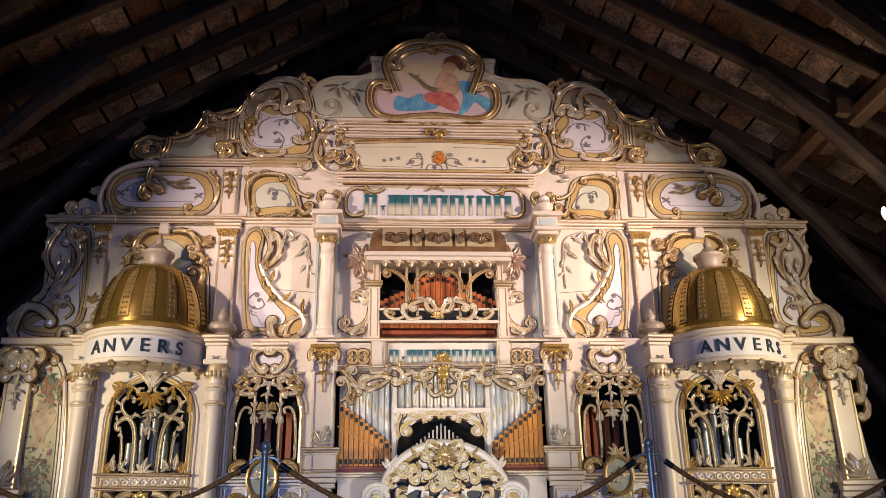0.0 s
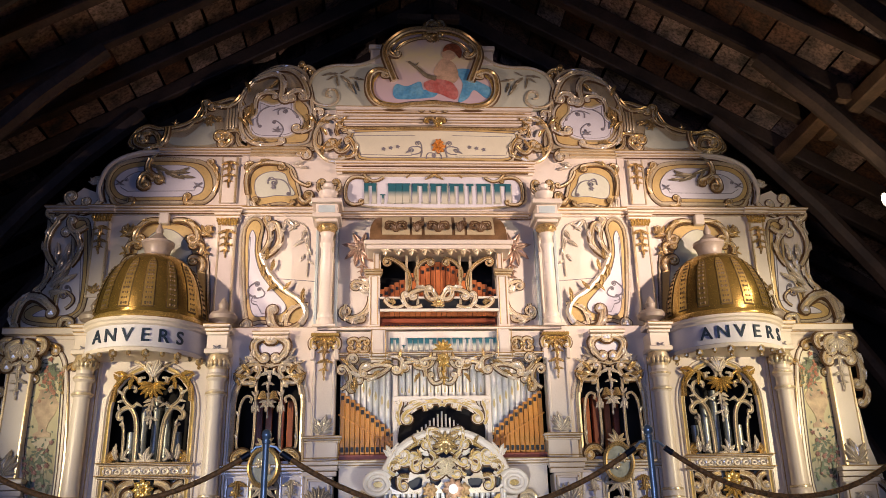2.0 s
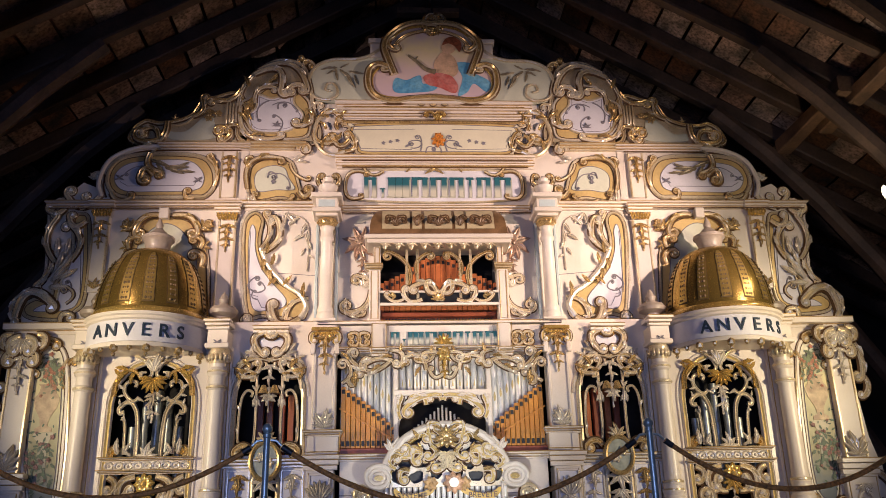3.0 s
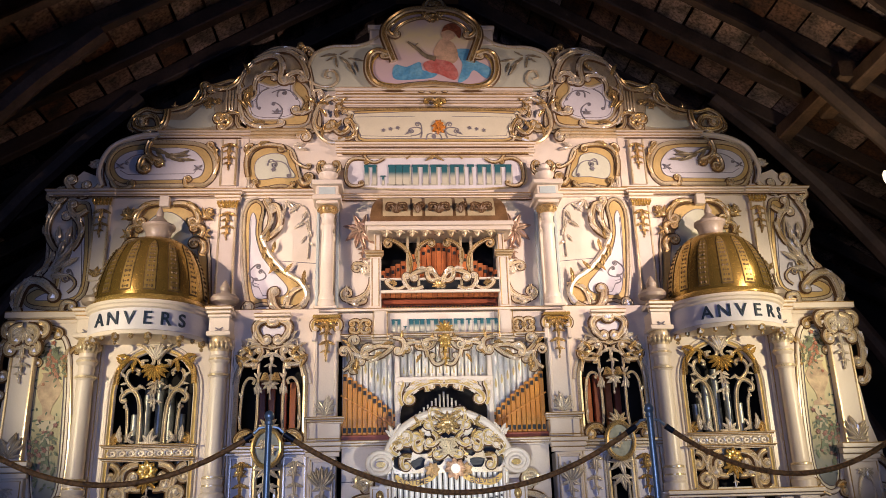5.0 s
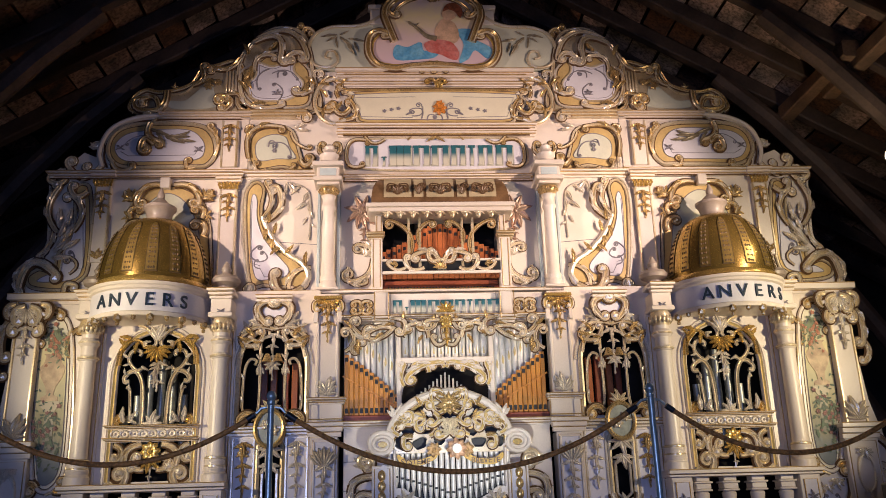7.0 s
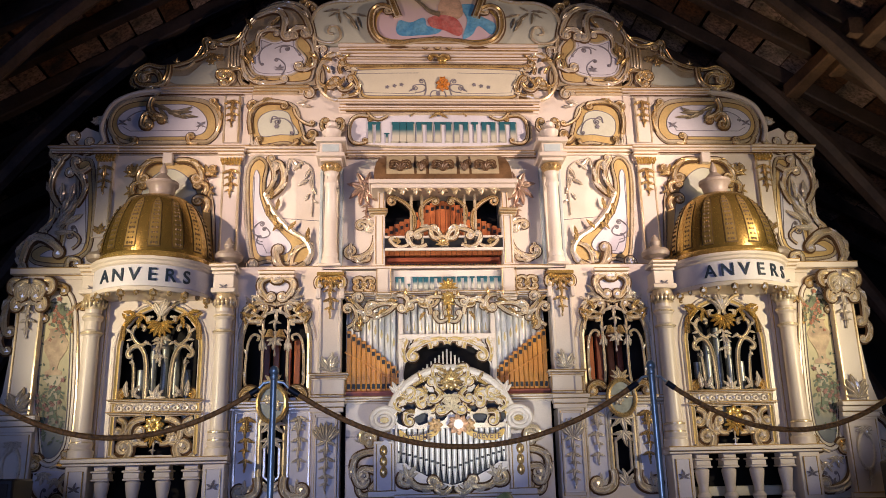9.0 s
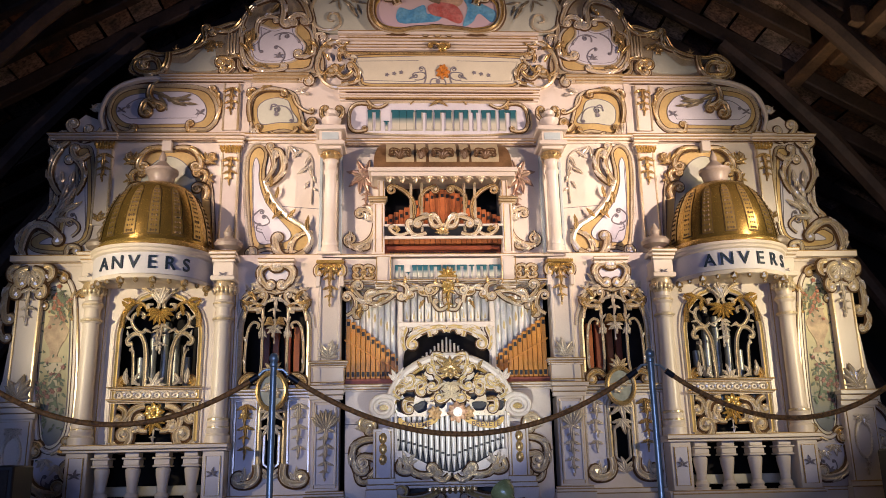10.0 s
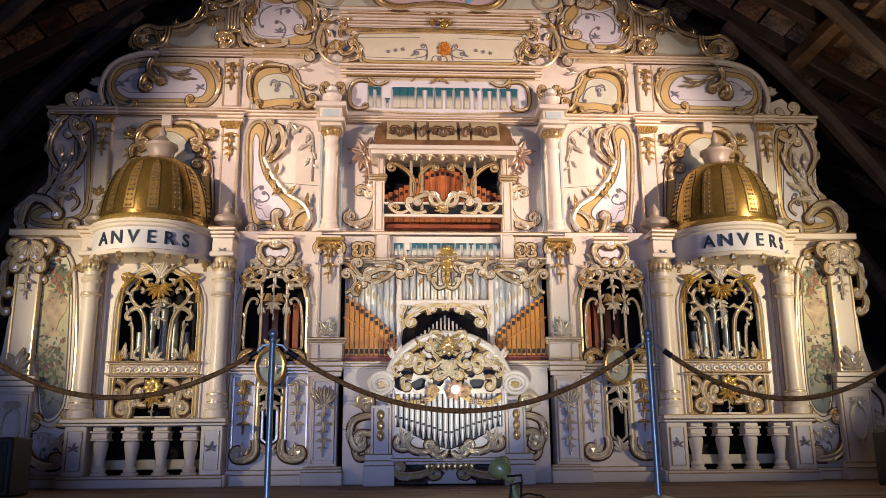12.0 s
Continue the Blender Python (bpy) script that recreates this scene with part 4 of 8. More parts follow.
    for q, a in (((-1.788, 4.452), 260), ((-1.795, 4.388), 230), ((-1.835, 4.324), 280), ((-1.824, 4.579), 100), ((-1.632, 4.627), 30), ((-1.257, 4.334), 300), ((-1.238, 4.271), 250), ((-1.654, 4.048), 170), ((-1.826, 4.200), 120)):
        leaf(bm, q, a, 0.13, 0.4, -0.03, 0.2, 0.3)
    part("acanthus", bm, OLDGOLD, b2)
    bm = B()
    bmesh.ops.create_icosphere(bm, subdivisions=2, radius=0.035, matrix=Matrix.Translation(((-1.327, 4.915)[0], -0.01, (-1.327, 4.915)[1])))
    scroll(bm, (-1.306, 4.816), (-1.205, 4.851), 0.5, 0.03, 0.016, 0.0), scroll(bm, (-1.363, 4.848), (-1.280, 4.883), 0.5, 0.015, 0.014, 0.0)
    part("shoulder_knob", bm, OLDGOLD, crest)
    # low tail board running out to the volute
    out = cr([(-2.882, 3.970), (-2.897, 4.103), (-2.789, 4.197), (-2.663, 4.174), (-2.488, 4.202), (-2.349, 4.272), (-2.268, 4.412), (-2.146, 4.458), (-1.900, 4.481), (-1.811, 3.960), (-2.399, 3.940)], 5, True)
    b3 = part("tail_board", slab(B(), out, 0.0, 0.05), IVORY, crest, "sloping tail board ending in a carved volute")
    part("edge_moulding", tube(B(), out[:46], 0.02, -0.004, fluted=True), IVORY, b3)
    part("tail_panel", slab(B(), cr([(-2.574, 4.084), (-2.413, 4.086), (-2.263, 4.224), (-2.170, 4.275), (-2.122, 4.090), (-2.148, 4.010), (-2.512, 3.999)], 4, True), -0.008, 0.0), SAGE, b3)
    bm = B()
    scroll(bm, (-2.583, 4.182), (-2.830, 3.982), 0.35, 0.07, 0.022, -0.02, 1.5, seg=8)
    scroll(bm, (-2.646, 4.003), (-2.814, 4.080), -0.4, 0.04, 0.018, -0.03)
    scroll(bm, (-2.347, 4.247), (-2.270, 4.430), -0.3, -0.04, 0.018, -0.01)
    scroll(bm, (-1.905, 4.545), (-2.161, 4.445), 0.25, -0.04, 0.02, -0.01)
    scroll(bm, (-2.028, 3.981), (-2.066, 4.134), -0.5, 0.05, 0.018, -0.02, r0=0.03), scroll(bm, (-1.870, 4.045), (-2.012, 4.135), -0.4, 0.04, 0.016, -0.02)
    tube(bm, cr([(-2.580, 4.145), (-2.421, 4.172), (-2.311, 4.273), (-2.207, 4.337)], 6), 0.012, -0.01)
    part("tail_scroll", bm, IVORY, b3)
    bm = B()
    spray(bm, (-2.522, 4.220), 90, 0.06, 3, 90, 0.0), bloom(bm, (-2.194, 4.237), 0.05, -0.02), bloom(bm, (-2.104, 4.276), 0.04, -0.02)
    for a in (200, 250, 300):
        leaf(bm, (-2.173, 4.319), a, 0.1, 0.4, -0.02)
    part("rose_cluster", bm, OLDGOLD, b3)
    part("neck_board", slab(B(), rect((-1.920, 3.983)[0], (-1.650, 3.987)[0], (-1.810, 3.948)[1], (-1.843, 4.451)[1]), 0.02, 0.05), IVORY, b3, smooth=False)
    # fluted neck
    bm = B()
    for i in range(4):
        box(bm, (-2.035, 4.227)[0] + i * 0.03, (-2.035, 4.227)[0] + i * 0.03 + 0.018, -0.02, 0.0, (-2.030, 4.153)[1], (-2.049, 4.403)[1])
    part("flute", bm, IVORY, b3)
    # oval panel below the shoulder
    out = cr([(-1.785, 3.566), (-1.768, 3.714), (-1.666, 3.799), (-1.506, 3.819), (-1.379, 3.760), (-1.323, 3.600), (-1.274, 3.454), (-1.192, 3.408), (-1.296, 3.349), (-1.457, 3.394), (-1.588, 3.375), (-1.692, 3.363), (-1.765, 3.437)], 5, True)
    inn = cr([(-1.723, 3.596), (-1.675, 3.685), (-1.555, 3.728), (-1.446, 3.700), (-1.403, 3.599), (-1.344, 3.482), (-1.514, 3.475), (-1.683, 3.461)], 5, True)
    framed(crest, out, 0.01, 0.05, SAGE, name="oval_panel", field_outline=inn)
    bm = B()
    scroll(bm, (-1.779, 3.478), (-1.478, 3.795), 0.4, 0.03, 0.016, -0.02), scroll(bm, (-1.301, 3.453), (-1.184, 3.455), -0.5, 0.035, 0.02, -0.02), scroll(bm, (-1.395, 3.748), (-1.226, 3.572), -0.15, 0.025, 0.01, -0.01)
    scroll(bm, (-1.770, 3.744), (-1.800, 3.803), 0.4, 0.03, 0.014, -0.01), scroll(bm, (-1.613, 3.363), (-1.722, 3.420), 0.4, 0.02, 0.014, -0.02), scroll(bm, (-1.587, 3.364), (-1.351, 3.395), -0.2, 0.015, 0.013, -0.02)
    part("oval_scroll", bm, OLDGOLD, crest)
    bm = B()
    for q, a in (((-1.370, 3.796), 10), ((-1.342, 3.779), 340), ((-1.219, 3.408), 330), ((-1.429, 3.365), 270), ((-1.466, 3.365), 240), ((-1.777, 3.449), 270), ((-1.749, 3.420), 290)):
        leaf(bm, q, a, 0.11, 0.4, -0.015, 0.2, 0.2)
    part("silver_leaf", bm, SILVER, crest)
    bm = B()
    scroll(bm, (-1.601, 3.597), (-1.522, 3.628), 0.6, 0.03, 0.007, -0.012), scroll(bm, (-1.602, 3.627), (-1.383, 3.499), 0.3, 0.02, 0.006, -0.012), bloom(bm, (-1.545, 3.556), 0.025, -0.012)
    part("painted_arabesque", bm, LINE, crest)
    # bar moulding over the oval
    part("bar_moulding", mould(B(), (-1.862, 3.923)[0], (-1.268, 3.931)[0], (-1.591, 3.890)[1], 0.06, 0.0), IVORY, crest)
    bm = scroll(B(), (-1.320, 3.888), (-1.224, 3.919), 0.5, 0.04, 0.02, -0.03)
    scroll(bm, (-1.174, 4.335), (-1.121, 4.400), 0.5, 0.03, 0.014, -0.01), spray(bm, (-1.120, 4.368), 260, 0.06, 3, 60, -0.01)
    part("bar_end_scroll", bm, SILVER, crest)
    # shaft rising beside the cartouche
    SINK[0] = 0.03
    bm = B()
    tube(bm, cr([(-0.454, 4.820), (-0.557, 4.851), (-0.642, 4.784), (-0.651, 4.601), (-0.564, 4.473), (-0.395, 4.431), (-0.226, 4.460), (0.028, 4.477)], 6), 0.032, -0.06, fluted=True)
    tube(bm, cr([(-0.397, 4.736), (-0.455, 4.900), (-0.496, 5.046), (-0.457, 5.169), (-0.312, 5.296), (-0.136, 5.342), (0.040, 5.318)], 6), 0.034, -0.06, fluted=True)
    tube(bm, cr([(-0.398, 5.008), (-0.364, 5.117), (-0.259, 5.201), (-0.108, 5.246), (0.038, 5.229)], 6), 0.016, -0.055, fluted=True)
    scroll(bm, (-0.399, 5.184), (-0.398, 5.022), -0.4, 0.035, 0.02, -0.06), scroll(bm, (-0.455, 4.867), (-0.500, 4.780), 0.5, 0.02, 0.016, -0.06)
    scroll(bm, (-0.198, 4.460), (-0.114, 4.423), 0.4, 0.02, 0.013, -0.05), scroll(bm, (0.028, 4.477), (-0.029, 4.412), -0.4, 0.02, 0.013, -0.05)
    part("cartouche_scroll", bm, IVORY, crest)
    bm = tube(B(), cr([(-0.414, 4.768), (-0.506, 4.833), (-0.602, 4.745), (-0.611, 4.601), (-0.537, 4.506), (-0.384, 4.476), (-0.226, 4.492), (0.029, 4.516)], 6), 0.012, -0.055, 6)
    tube(bm, cr([(-0.437, 4.834), (-0.467, 5.000), (-0.433, 5.129), (-0.306, 5.255), (-0.125, 5.300), (0.039, 5.277)], 6), 0.013, -0.06, 6)
    part("cartouche_bead", bm, GOLD, crest)
    bm = B()
    for q, a in (((-0.444, 5.034), 200), ((-0.455, 4.967), 250), ((-0.456, 5.101), 120), ((-0.540, 4.832), 160), ((-0.049, 5.282), 200)):
        leaf(bm, q, a, 0.09, 0.45, -0.06, 0.2, 0.3)
    scroll(bm, (-0.014, 5.214), (-0.035, 5.441), 0.3, 0.03, 0.018, -0.05)
    part("acanthus", bm, OLDGOLD, crest)
    SINK[0] = 0.0
    bm = box(B(), (-0.658, 5.097)[0], (-0.485, 5.101)[0], -0.04, 0.05, (-0.658, 5.097)[1], (-0.659, 5.144)[1])
    box(bm, (-0.640, 5.043)[0], (-0.485, 5.047)[0], -0.02, 0.05, (-0.656, 4.929)[1], (-0.658, 5.090)[1])
    part("shoulder_block", bm, CREAM, crest)


SHIFT[0] = -0.03
mirrored(crest_side)
SHIFT[0] = 0.0
half = [(0.040, 5.318), (-0.136, 5.328), (-0.312, 5.282), (-0.445, 5.156), (-0.478, 5.000), (-0.432, 4.867), (-0.557, 4.845), (-0.635, 4.731), (-0.622, 4.556), (-0.508, 4.455), (-0.283, 4.452)]
out = cr(half + [(0.028, 4.490)] + [(-x, z) for x, z in half[:0:-1]], 4, True)
cart = part("cartouche", slab(B(), out, -0.04, 0.03), graded(mat("cartouche_sky_paint", (0.72, 0.62, 0.42), 0.5, 0, 0.05, 2.5, 0.1, 60), ((0.0, (0.60, 0.44, 0.50)), (0.45, (0.68, 0.52, 0.48)), (0.75, (0.76, 0.64, 0.36)), (1.0, (0.62, 0.50, 0.52))), "Object", 4.5, 5.4, 0.3), crest, "painted cartouche, pink and yellow sky with draped shapes")
BLUEP = mat("blue_drapery_paint", (0.10, 0.33, 0.55), 0.45, 0, 0.25, 14, 0.2, 40, (0.22, 0.50, 0.66))
REDP = mat("red_drapery_paint", (0.55, 0.12, 0.10), 0.45, 0, 0.25, 14, 0.2, 40, (0.66, 0.26, 0.22))
SKINP = mat("pale_apricot_paint", (0.72, 0.47, 0.30), 0.5, 0, 0.15, 12)
AUBURN = mat("auburn_paint", (0.30, 0.09, 0.04), 0.5, 0, 0.3, 30)
part("blue_drape", slab(B(), cr([(-0.413, 4.573), (-0.379, 4.677), (-0.271, 4.653), (-0.140, 4.708), (-0.101, 4.611), (0.048, 4.646), (0.001, 4.541), (-0.198, 4.512), (-0.368, 4.509)], 5, True), -0.045, -0.0405), BLUEP, cart)
part("blue_drape", slab(B(), cr([(0.223, 4.848), (0.380, 4.851), (0.394, 4.752), (0.563, 4.643), (0.525, 4.525), (0.402, 4.620), (0.330, 4.521), (0.238, 4.487), (0.289, 4.684)], 5, True), -0.045, -0.0405), BLUEP, cart)
part("red_drape", slab(B(), cr([(-0.100, 4.696), (0.032, 4.738), (0.174, 4.701), (0.241, 4.585), (0.199, 4.506), (0.058, 4.568), (-0.067, 4.605)], 5, True), -0.047, -0.0455), REDP, cart)
part("apricot_shape", slab(B(), cr([(0.004, 4.843), (0.093, 4.979), (0.213, 4.914), (0.244, 4.749), (0.145, 4.681), (0.032, 4.738)], 5, True), -0.0455, -0.0408), SKINP, cart)
part("apricot_shape", slab(B(), ring(*(0.152, 5.034), 0.075, 0.075, 16), -0.0475, -0.0458), SKINP, cart)
part("auburn_shape", slab(B(), cr([(0.094, 5.060), (0.125, 5.135), (0.213, 5.157), (0.287, 5.084), (0.267, 4.982), (0.216, 5.049), (0.153, 5.081)], 4, True), -0.05, -0.0478), AUBURN, cart)
bm = tube(B(), cr([(-0.254, 4.938), (-0.16, 4.86), (-0.08, 4.78), (0.02, 4.745)], 5), 0.012, -0.046, 6, r1=0.03)
tube(bm, [(-0.197, 4.872), (-0.156, 4.926)], 0.006, -0.046)
part("brown_stick", bm, LEAFPAINT, cart)
bm = B()
lathe(bm, [(0.04, -0.06), (0.06, 0.0), (0.035, 0.05), (0.065, 0.09), (0.03, 0.15), (0.01, 0.17)], (0.023, 5.387)[0], -0.02, 12, cz=(0.022, 5.304)[1])
for s in (-1, 1):
    scroll(bm, (s * 0.03 + 0.02, (0.021, 5.249)[1]), (s * 0.075 + 0.02, (0.023, 5.415)[1]), -0.3 * s, 0.03, 0.018, -0.03)
shell(bm, (0.021, 5.235), 0.08, -0.06, 270)
part("crest_finial", bm, OLDGOLD, crest)
# flower panel
half = [(-0.866, 4.183), (-0.826, 4.134), (-0.879, 4.059), (-0.789, 3.950), (-0.721, 3.841), (-0.393, 3.833)]
out = cr([(0.025, 4.216)] + half + [(0.019, 3.832)] + [(-x, z) for x, z in half[::-1]], 4, True)
inn = grow(out, -0.045)
framed(crest, out, -0.0, 0.045, STRAW, name="flower_panel", label="straw panel with ochre border and an orange flower", field_outline=inn)
bm = bloom(B(), (0.033, 3.991), 0.075, -0.02, 7)
bloom(bm, (0.033, 4.029), 0.05, -0.03, 6)
part("orange_flower", bm, ORANGE, crest)
bm = shell(B(), (0.030, 4.197), 0.05, -0.06, 90)
shell(bm, (0.031, 4.248), 0.05, -0.06, 270), bloom(bm, (0.030, 4.222), 0.045, -0.08)
bm2 = B()
for s in (-1, 1):
    scroll(bm2, (0, (0.025, 4.247)[1]), (s * 0.09, (0.025, 4.273)[1]), 0.3 * s, 0.02, 0.012, -0.06)
part("gold_boss", bm, GOLD, crest)
part("boss_scroll", bm2, GOLD, crest)

# ---- organ wings ----


def wing(m):
    w = thing("organ_wing", (-2.9, 0, Z1), "cream organ wing board with pilasters, painted panels and gilt scrolls", "organ wing", "organ wings")
    zt = (-2.502, 3.356)[1]
    part("wing_board", slab(B(), [(-3.699, 2.179), (-3.713, 2.266), (-3.600, 2.473), (-3.518, 2.578), (-3.532, 2.874), (-3.584, 3.289), (XB - 0.003, Z2), (XB - 0.003, Z1 - 0.02)], 0.01, 0.06), CREAM, w, smooth=False)
    out = cr([(-3.095, 3.350), (-3.157, 3.551), (-3.081, 3.775), (-2.874, 3.903), (-2.559, 3.938), (-1.864, 3.947), (XB - 0.003, Z2), (-2.500, 3.338)], 5, True)
    part("arched_board", slab(B(), [(-3.372, 3.308), (-3.439, 3.422), (-3.302, 3.550), (-3.138, 3.482), (-3.147, 3.639), (-3.073, 3.799), (-2.875, 3.909), (-2.560, 3.944), (XB - 0.003, (-1.864, 3.953)[1]), (XB - 0.003, Z2 + 0.004), ((-1.858, 3.863)[0] - 0.4, zt)], 0.0, 0.05), CREAM, w, smooth=False)
    SINK[0] = 0.03
    bm = B()
    mould(bm, (-3.576, 3.306)[0], XB, (-2.756, 3.308)[1], 0.06, 0.0), mould(bm, (-2.613, 3.943)[0], XB, (-2.291, 3.917)[1], 0.05, 0.0)
    tube(bm, cr([(-3.120, 3.425), (-3.161, 3.580), (-3.084, 3.799), (-2.876, 3.921), (-2.561, 3.956), (-1.864, 3.959)], 6), 0.022, -0.02, 8)
    part("wing_cornice", bm, CREAM, w)
    bm = tube(B(), cr([(-3.079, 3.425), (-3.118, 3.569), (-3.053, 3.764), (-2.861, 3.880), (-2.557, 3.914), (-1.862, 3.917)], 6), 0.009, -0.012, 6)
    for z in ((-2.755, 3.302)[1], (-2.763, 3.376)[1]):
        tube(bm, [((-3.566, 3.307)[0], z), (XB, z)], 0.006, -0.05, 5)
    part("brown_line", bm, BROWNLINE, w)
    SINK[0] = 0.0
    # long oval panel
    out = cr([(-3.088, 3.581), (-3.040, 3.740), (-2.892, 3.825), (-2.603, 3.847), (-2.256, 3.821), (-2.124, 3.710), (-2.089, 3.533), (-2.168, 3.410), (-2.297, 3.398), (-2.610, 3.395), (-2.894, 3.392), (-3.030, 3.449)], 5, True)
    inn = cr([(-3.021, 3.582), (-2.967, 3.700), (-2.806, 3.761), (-2.385, 3.778), (-2.227, 3.679), (-2.195, 3.550), (-2.277, 3.467), (-2.616, 3.452), (-2.918, 3.461)], 5, True)
    framed(w, out, 0.0, 0.05, LILAC, name="oval_panel", field_outline=inn, bead=0.016)
    bm = B()
    scroll(bm, (-2.659, 3.615), (-2.786, 3.584), -0.6, 0.05, 0.022, -0.03, seg=8), scroll(bm, (-2.709, 3.840), (-2.609, 3.645), -0.3, -0.03, 0.02, -0.03), scroll(bm, (-3.029, 3.437), (-2.841, 3.381), -0.3, 0.03, 0.02, -0.02), scroll(bm, (-2.270, 3.386), (-2.355, 3.455), 0.4, 0.025, 0.016, -0.02)
    scroll(bm, (-2.097, 3.504), (-2.162, 3.787), -0.2, -0.03, 0.014, -0.02)
    part("panel_scroll", bm, OLDGOLD, w)
    bm = B()
    for q, a, sz in (((-2.702, 3.780), 330, 0.2), ((-2.646, 3.745), 300, 0.15), ((-2.563, 3.705), 330, 0.2), ((-2.536, 3.705), 350, 0.2), ((-2.481, 3.676), 20, 0.16), ((-2.586, 3.675), 280, 0.1), ((-2.733, 3.821), 30, 0.12), ((-2.427, 3.665), 345, 0.15)):
        leaf(bm, q, a, sz, 0.25, -0.03, 0.1, 0.15)
    part("leaf_sprig", bm, LEAFPAINT, w)
    bm = B()
    for q in ((-2.969, 3.582), (-2.249, 3.561)):
        spray(bm, q, 90, 0.06, 4, 200, -0.02)
    tube(bm, [(-2.965, 3.553), (-2.892, 3.508), (-2.282, 3.514), (-2.259, 3.561)], 0.003, -0.019, 4)
    scroll(bm, (-2.638, 3.674), (-2.923, 3.642), -0.2, 0.02, 0.005, -0.019)
    part("painted_arabesque", bm, LINE, w)
    bm = B()
    scroll(bm, (-3.120, 3.425), (-3.439, 3.422), 0.4, 0.05, 0.02, -0.01, seg=8), scroll(bm, (-3.121, 3.350), (-3.280, 3.389), 0.3, 0.03, 0.018, -0.01), scroll(bm, (-3.140, 3.581), (-3.220, 3.638), -0.4, 0.03, 0.014, 0.0)
    spray(bm, (-3.202, 3.580), 100, 0.1, 4, 90, 0.0), scroll(bm, (-3.374, 3.320), (-3.530, 3.341), -0.3, 0.015, 0.014, 0.0)
    part("ear_scroll", bm, SILVER, w)
    # pilasters
    for xa, xb, za, zb, cap in (((-3.163, 3.197)[0], (-3.010, 3.198)[0], (-3.069, 2.474)[1], (-3.163, 3.197)[1], 1), ((-2.028, 3.160)[0], (-1.862, 3.161)[0], (-1.956, 2.239)[1], (-2.028, 3.160)[1], 1), ((-2.043, 3.622)[0], (-1.884, 3.624)[0], (-2.025, 3.389)[1], (-2.061, 3.860)[1], 0)):
        x0, x1 = xa, xb
        z0, z1 = za, zb
        bm = box(B(), x0, x1, -0.03, 0.012, z0, z1)
        p = part("pilaster", bm, CREAM, w)
        bm = B()
        for x in (x0 + 0.012, x1 - 0.012):
            tube(bm, [(x, z0), (x, z1)], 0.011, -0.03)
        part("pilaster_bead", bm, IVORY, p)
        if cap:
            bm = mould(B(), x0 - 0.02, x1 + 0.02, z1 + 0.07, 0.07, -0.02)
            part("pilaster_cap", bm, CREAM, p)
            bm = B()
            for i in range(6):
                t = (i + 0.5) / 6
                leaf(bm, (x0 + (x1 - x0) * t, z1 + 0.0), 90 + (0.5 - t) * 40, 0.085, 0.45, -0.03, 0.35, 0)
            part("fluted_capital", bm, GOLD, p)
        part("husk_drop", drop(B(), ((x0 + x1) / 2, z1 - 0.04), 0.26, -0.035, 4), OLDGOLD, p)
        if cap:
            part("husk_bud", spray(B(), ((x0 + x1) / 2, z0 + 0.03), 90, 0.1, 5, 90, -0.035), OLDGOLD, p)
    # arched panel behind the dome
    out = cr([(-2.776, 2.501), (-2.843, 2.822), (-2.818, 3.043), (-2.714, 3.166), (-2.515, 3.224), (-2.303, 3.169), (-2.189, 3.047), (-2.114, 2.826), (-2.074, 2.475)], 5) 
    out = out + [(-2.055, 2.239), (-2.755, 2.240)]
    inn = cr([(-2.691, 2.501), (-2.762, 2.823), (-2.665, 3.044), (-2.506, 3.134), (-2.343, 3.046), (-2.221, 2.825), (-2.155, 2.475)], 5) + [(-2.139, 2.291), (-2.668, 2.291)]
    framed(w, out, 0.01, 0.05, SAGE, name="arch_panel", field_outline=inn)
    bm = B()
    for s in (-1, 1):
        k = lambda q: (2 * (-2.491, 2.989)[0] - q[0], q[1]) if s > 0 else q
        scroll(bm, k((-2.538, 3.202)), k((-2.777, 3.043)), -0.25 * -s, 0.05, 0.02, -0.03, seg=8), scroll(bm, k((-2.809, 2.877)), k((-2.746, 2.988)), 0.4 * -s, 0.03, 0.018, -0.03), scroll(bm, k((-2.830, 2.714)), k((-2.766, 2.850)), 0.3 * -s, 0.04, 0.02, -0.03)
        scroll(bm, k((-2.784, 3.099)), k((-2.879, 3.126)), 0.4 * -s, 0.02, 0.016, -0.02), spray(bm, k((-2.821, 3.070)), 120 if s < 0 else 60, 0.12, 5, 120, -0.02), spray(bm, k((-2.822, 2.905)), 170 if s < 0 else 10, 0.09, 4, 110, -0.02)
    part("arch_scroll", bm, OLDGOLD, w)
    bm = box(B(), (-2.566, 3.224)[0], (-2.478, 3.225)[0], -0.07, 0.0, (-2.535, 3.168)[1], (-2.545, 3.270)[1])
    part("keystone", bm, CREAM, w)
    # outer end panel with its big foot scroll
    out = cr([(-3.655, 2.266), (-3.679, 2.353), (-3.582, 2.421), (-3.466, 2.395), (-3.440, 2.552), (-3.371, 2.659), (-3.315, 2.820), (-3.335, 3.039), (-3.346, 3.195), (-3.270, 3.235), (-3.208, 3.152), (-3.160, 2.713), (-3.167, 2.395), (-3.233, 2.302), (-3.320, 2.230), (-3.514, 2.230)], 4, True)
    inn = cr([(-3.583, 2.302), (-3.510, 2.364), (-3.398, 2.364), (-3.396, 2.552), (-3.329, 2.712), (-3.300, 2.929), (-3.291, 3.123), (-3.251, 3.095), (-3.210, 2.713), (-3.210, 2.421), (-3.294, 2.317)], 4, True)
    framed(w, out, 0.01, 0.04, LILAC, name="end_panel", field_outline=inn)
    bm = B()
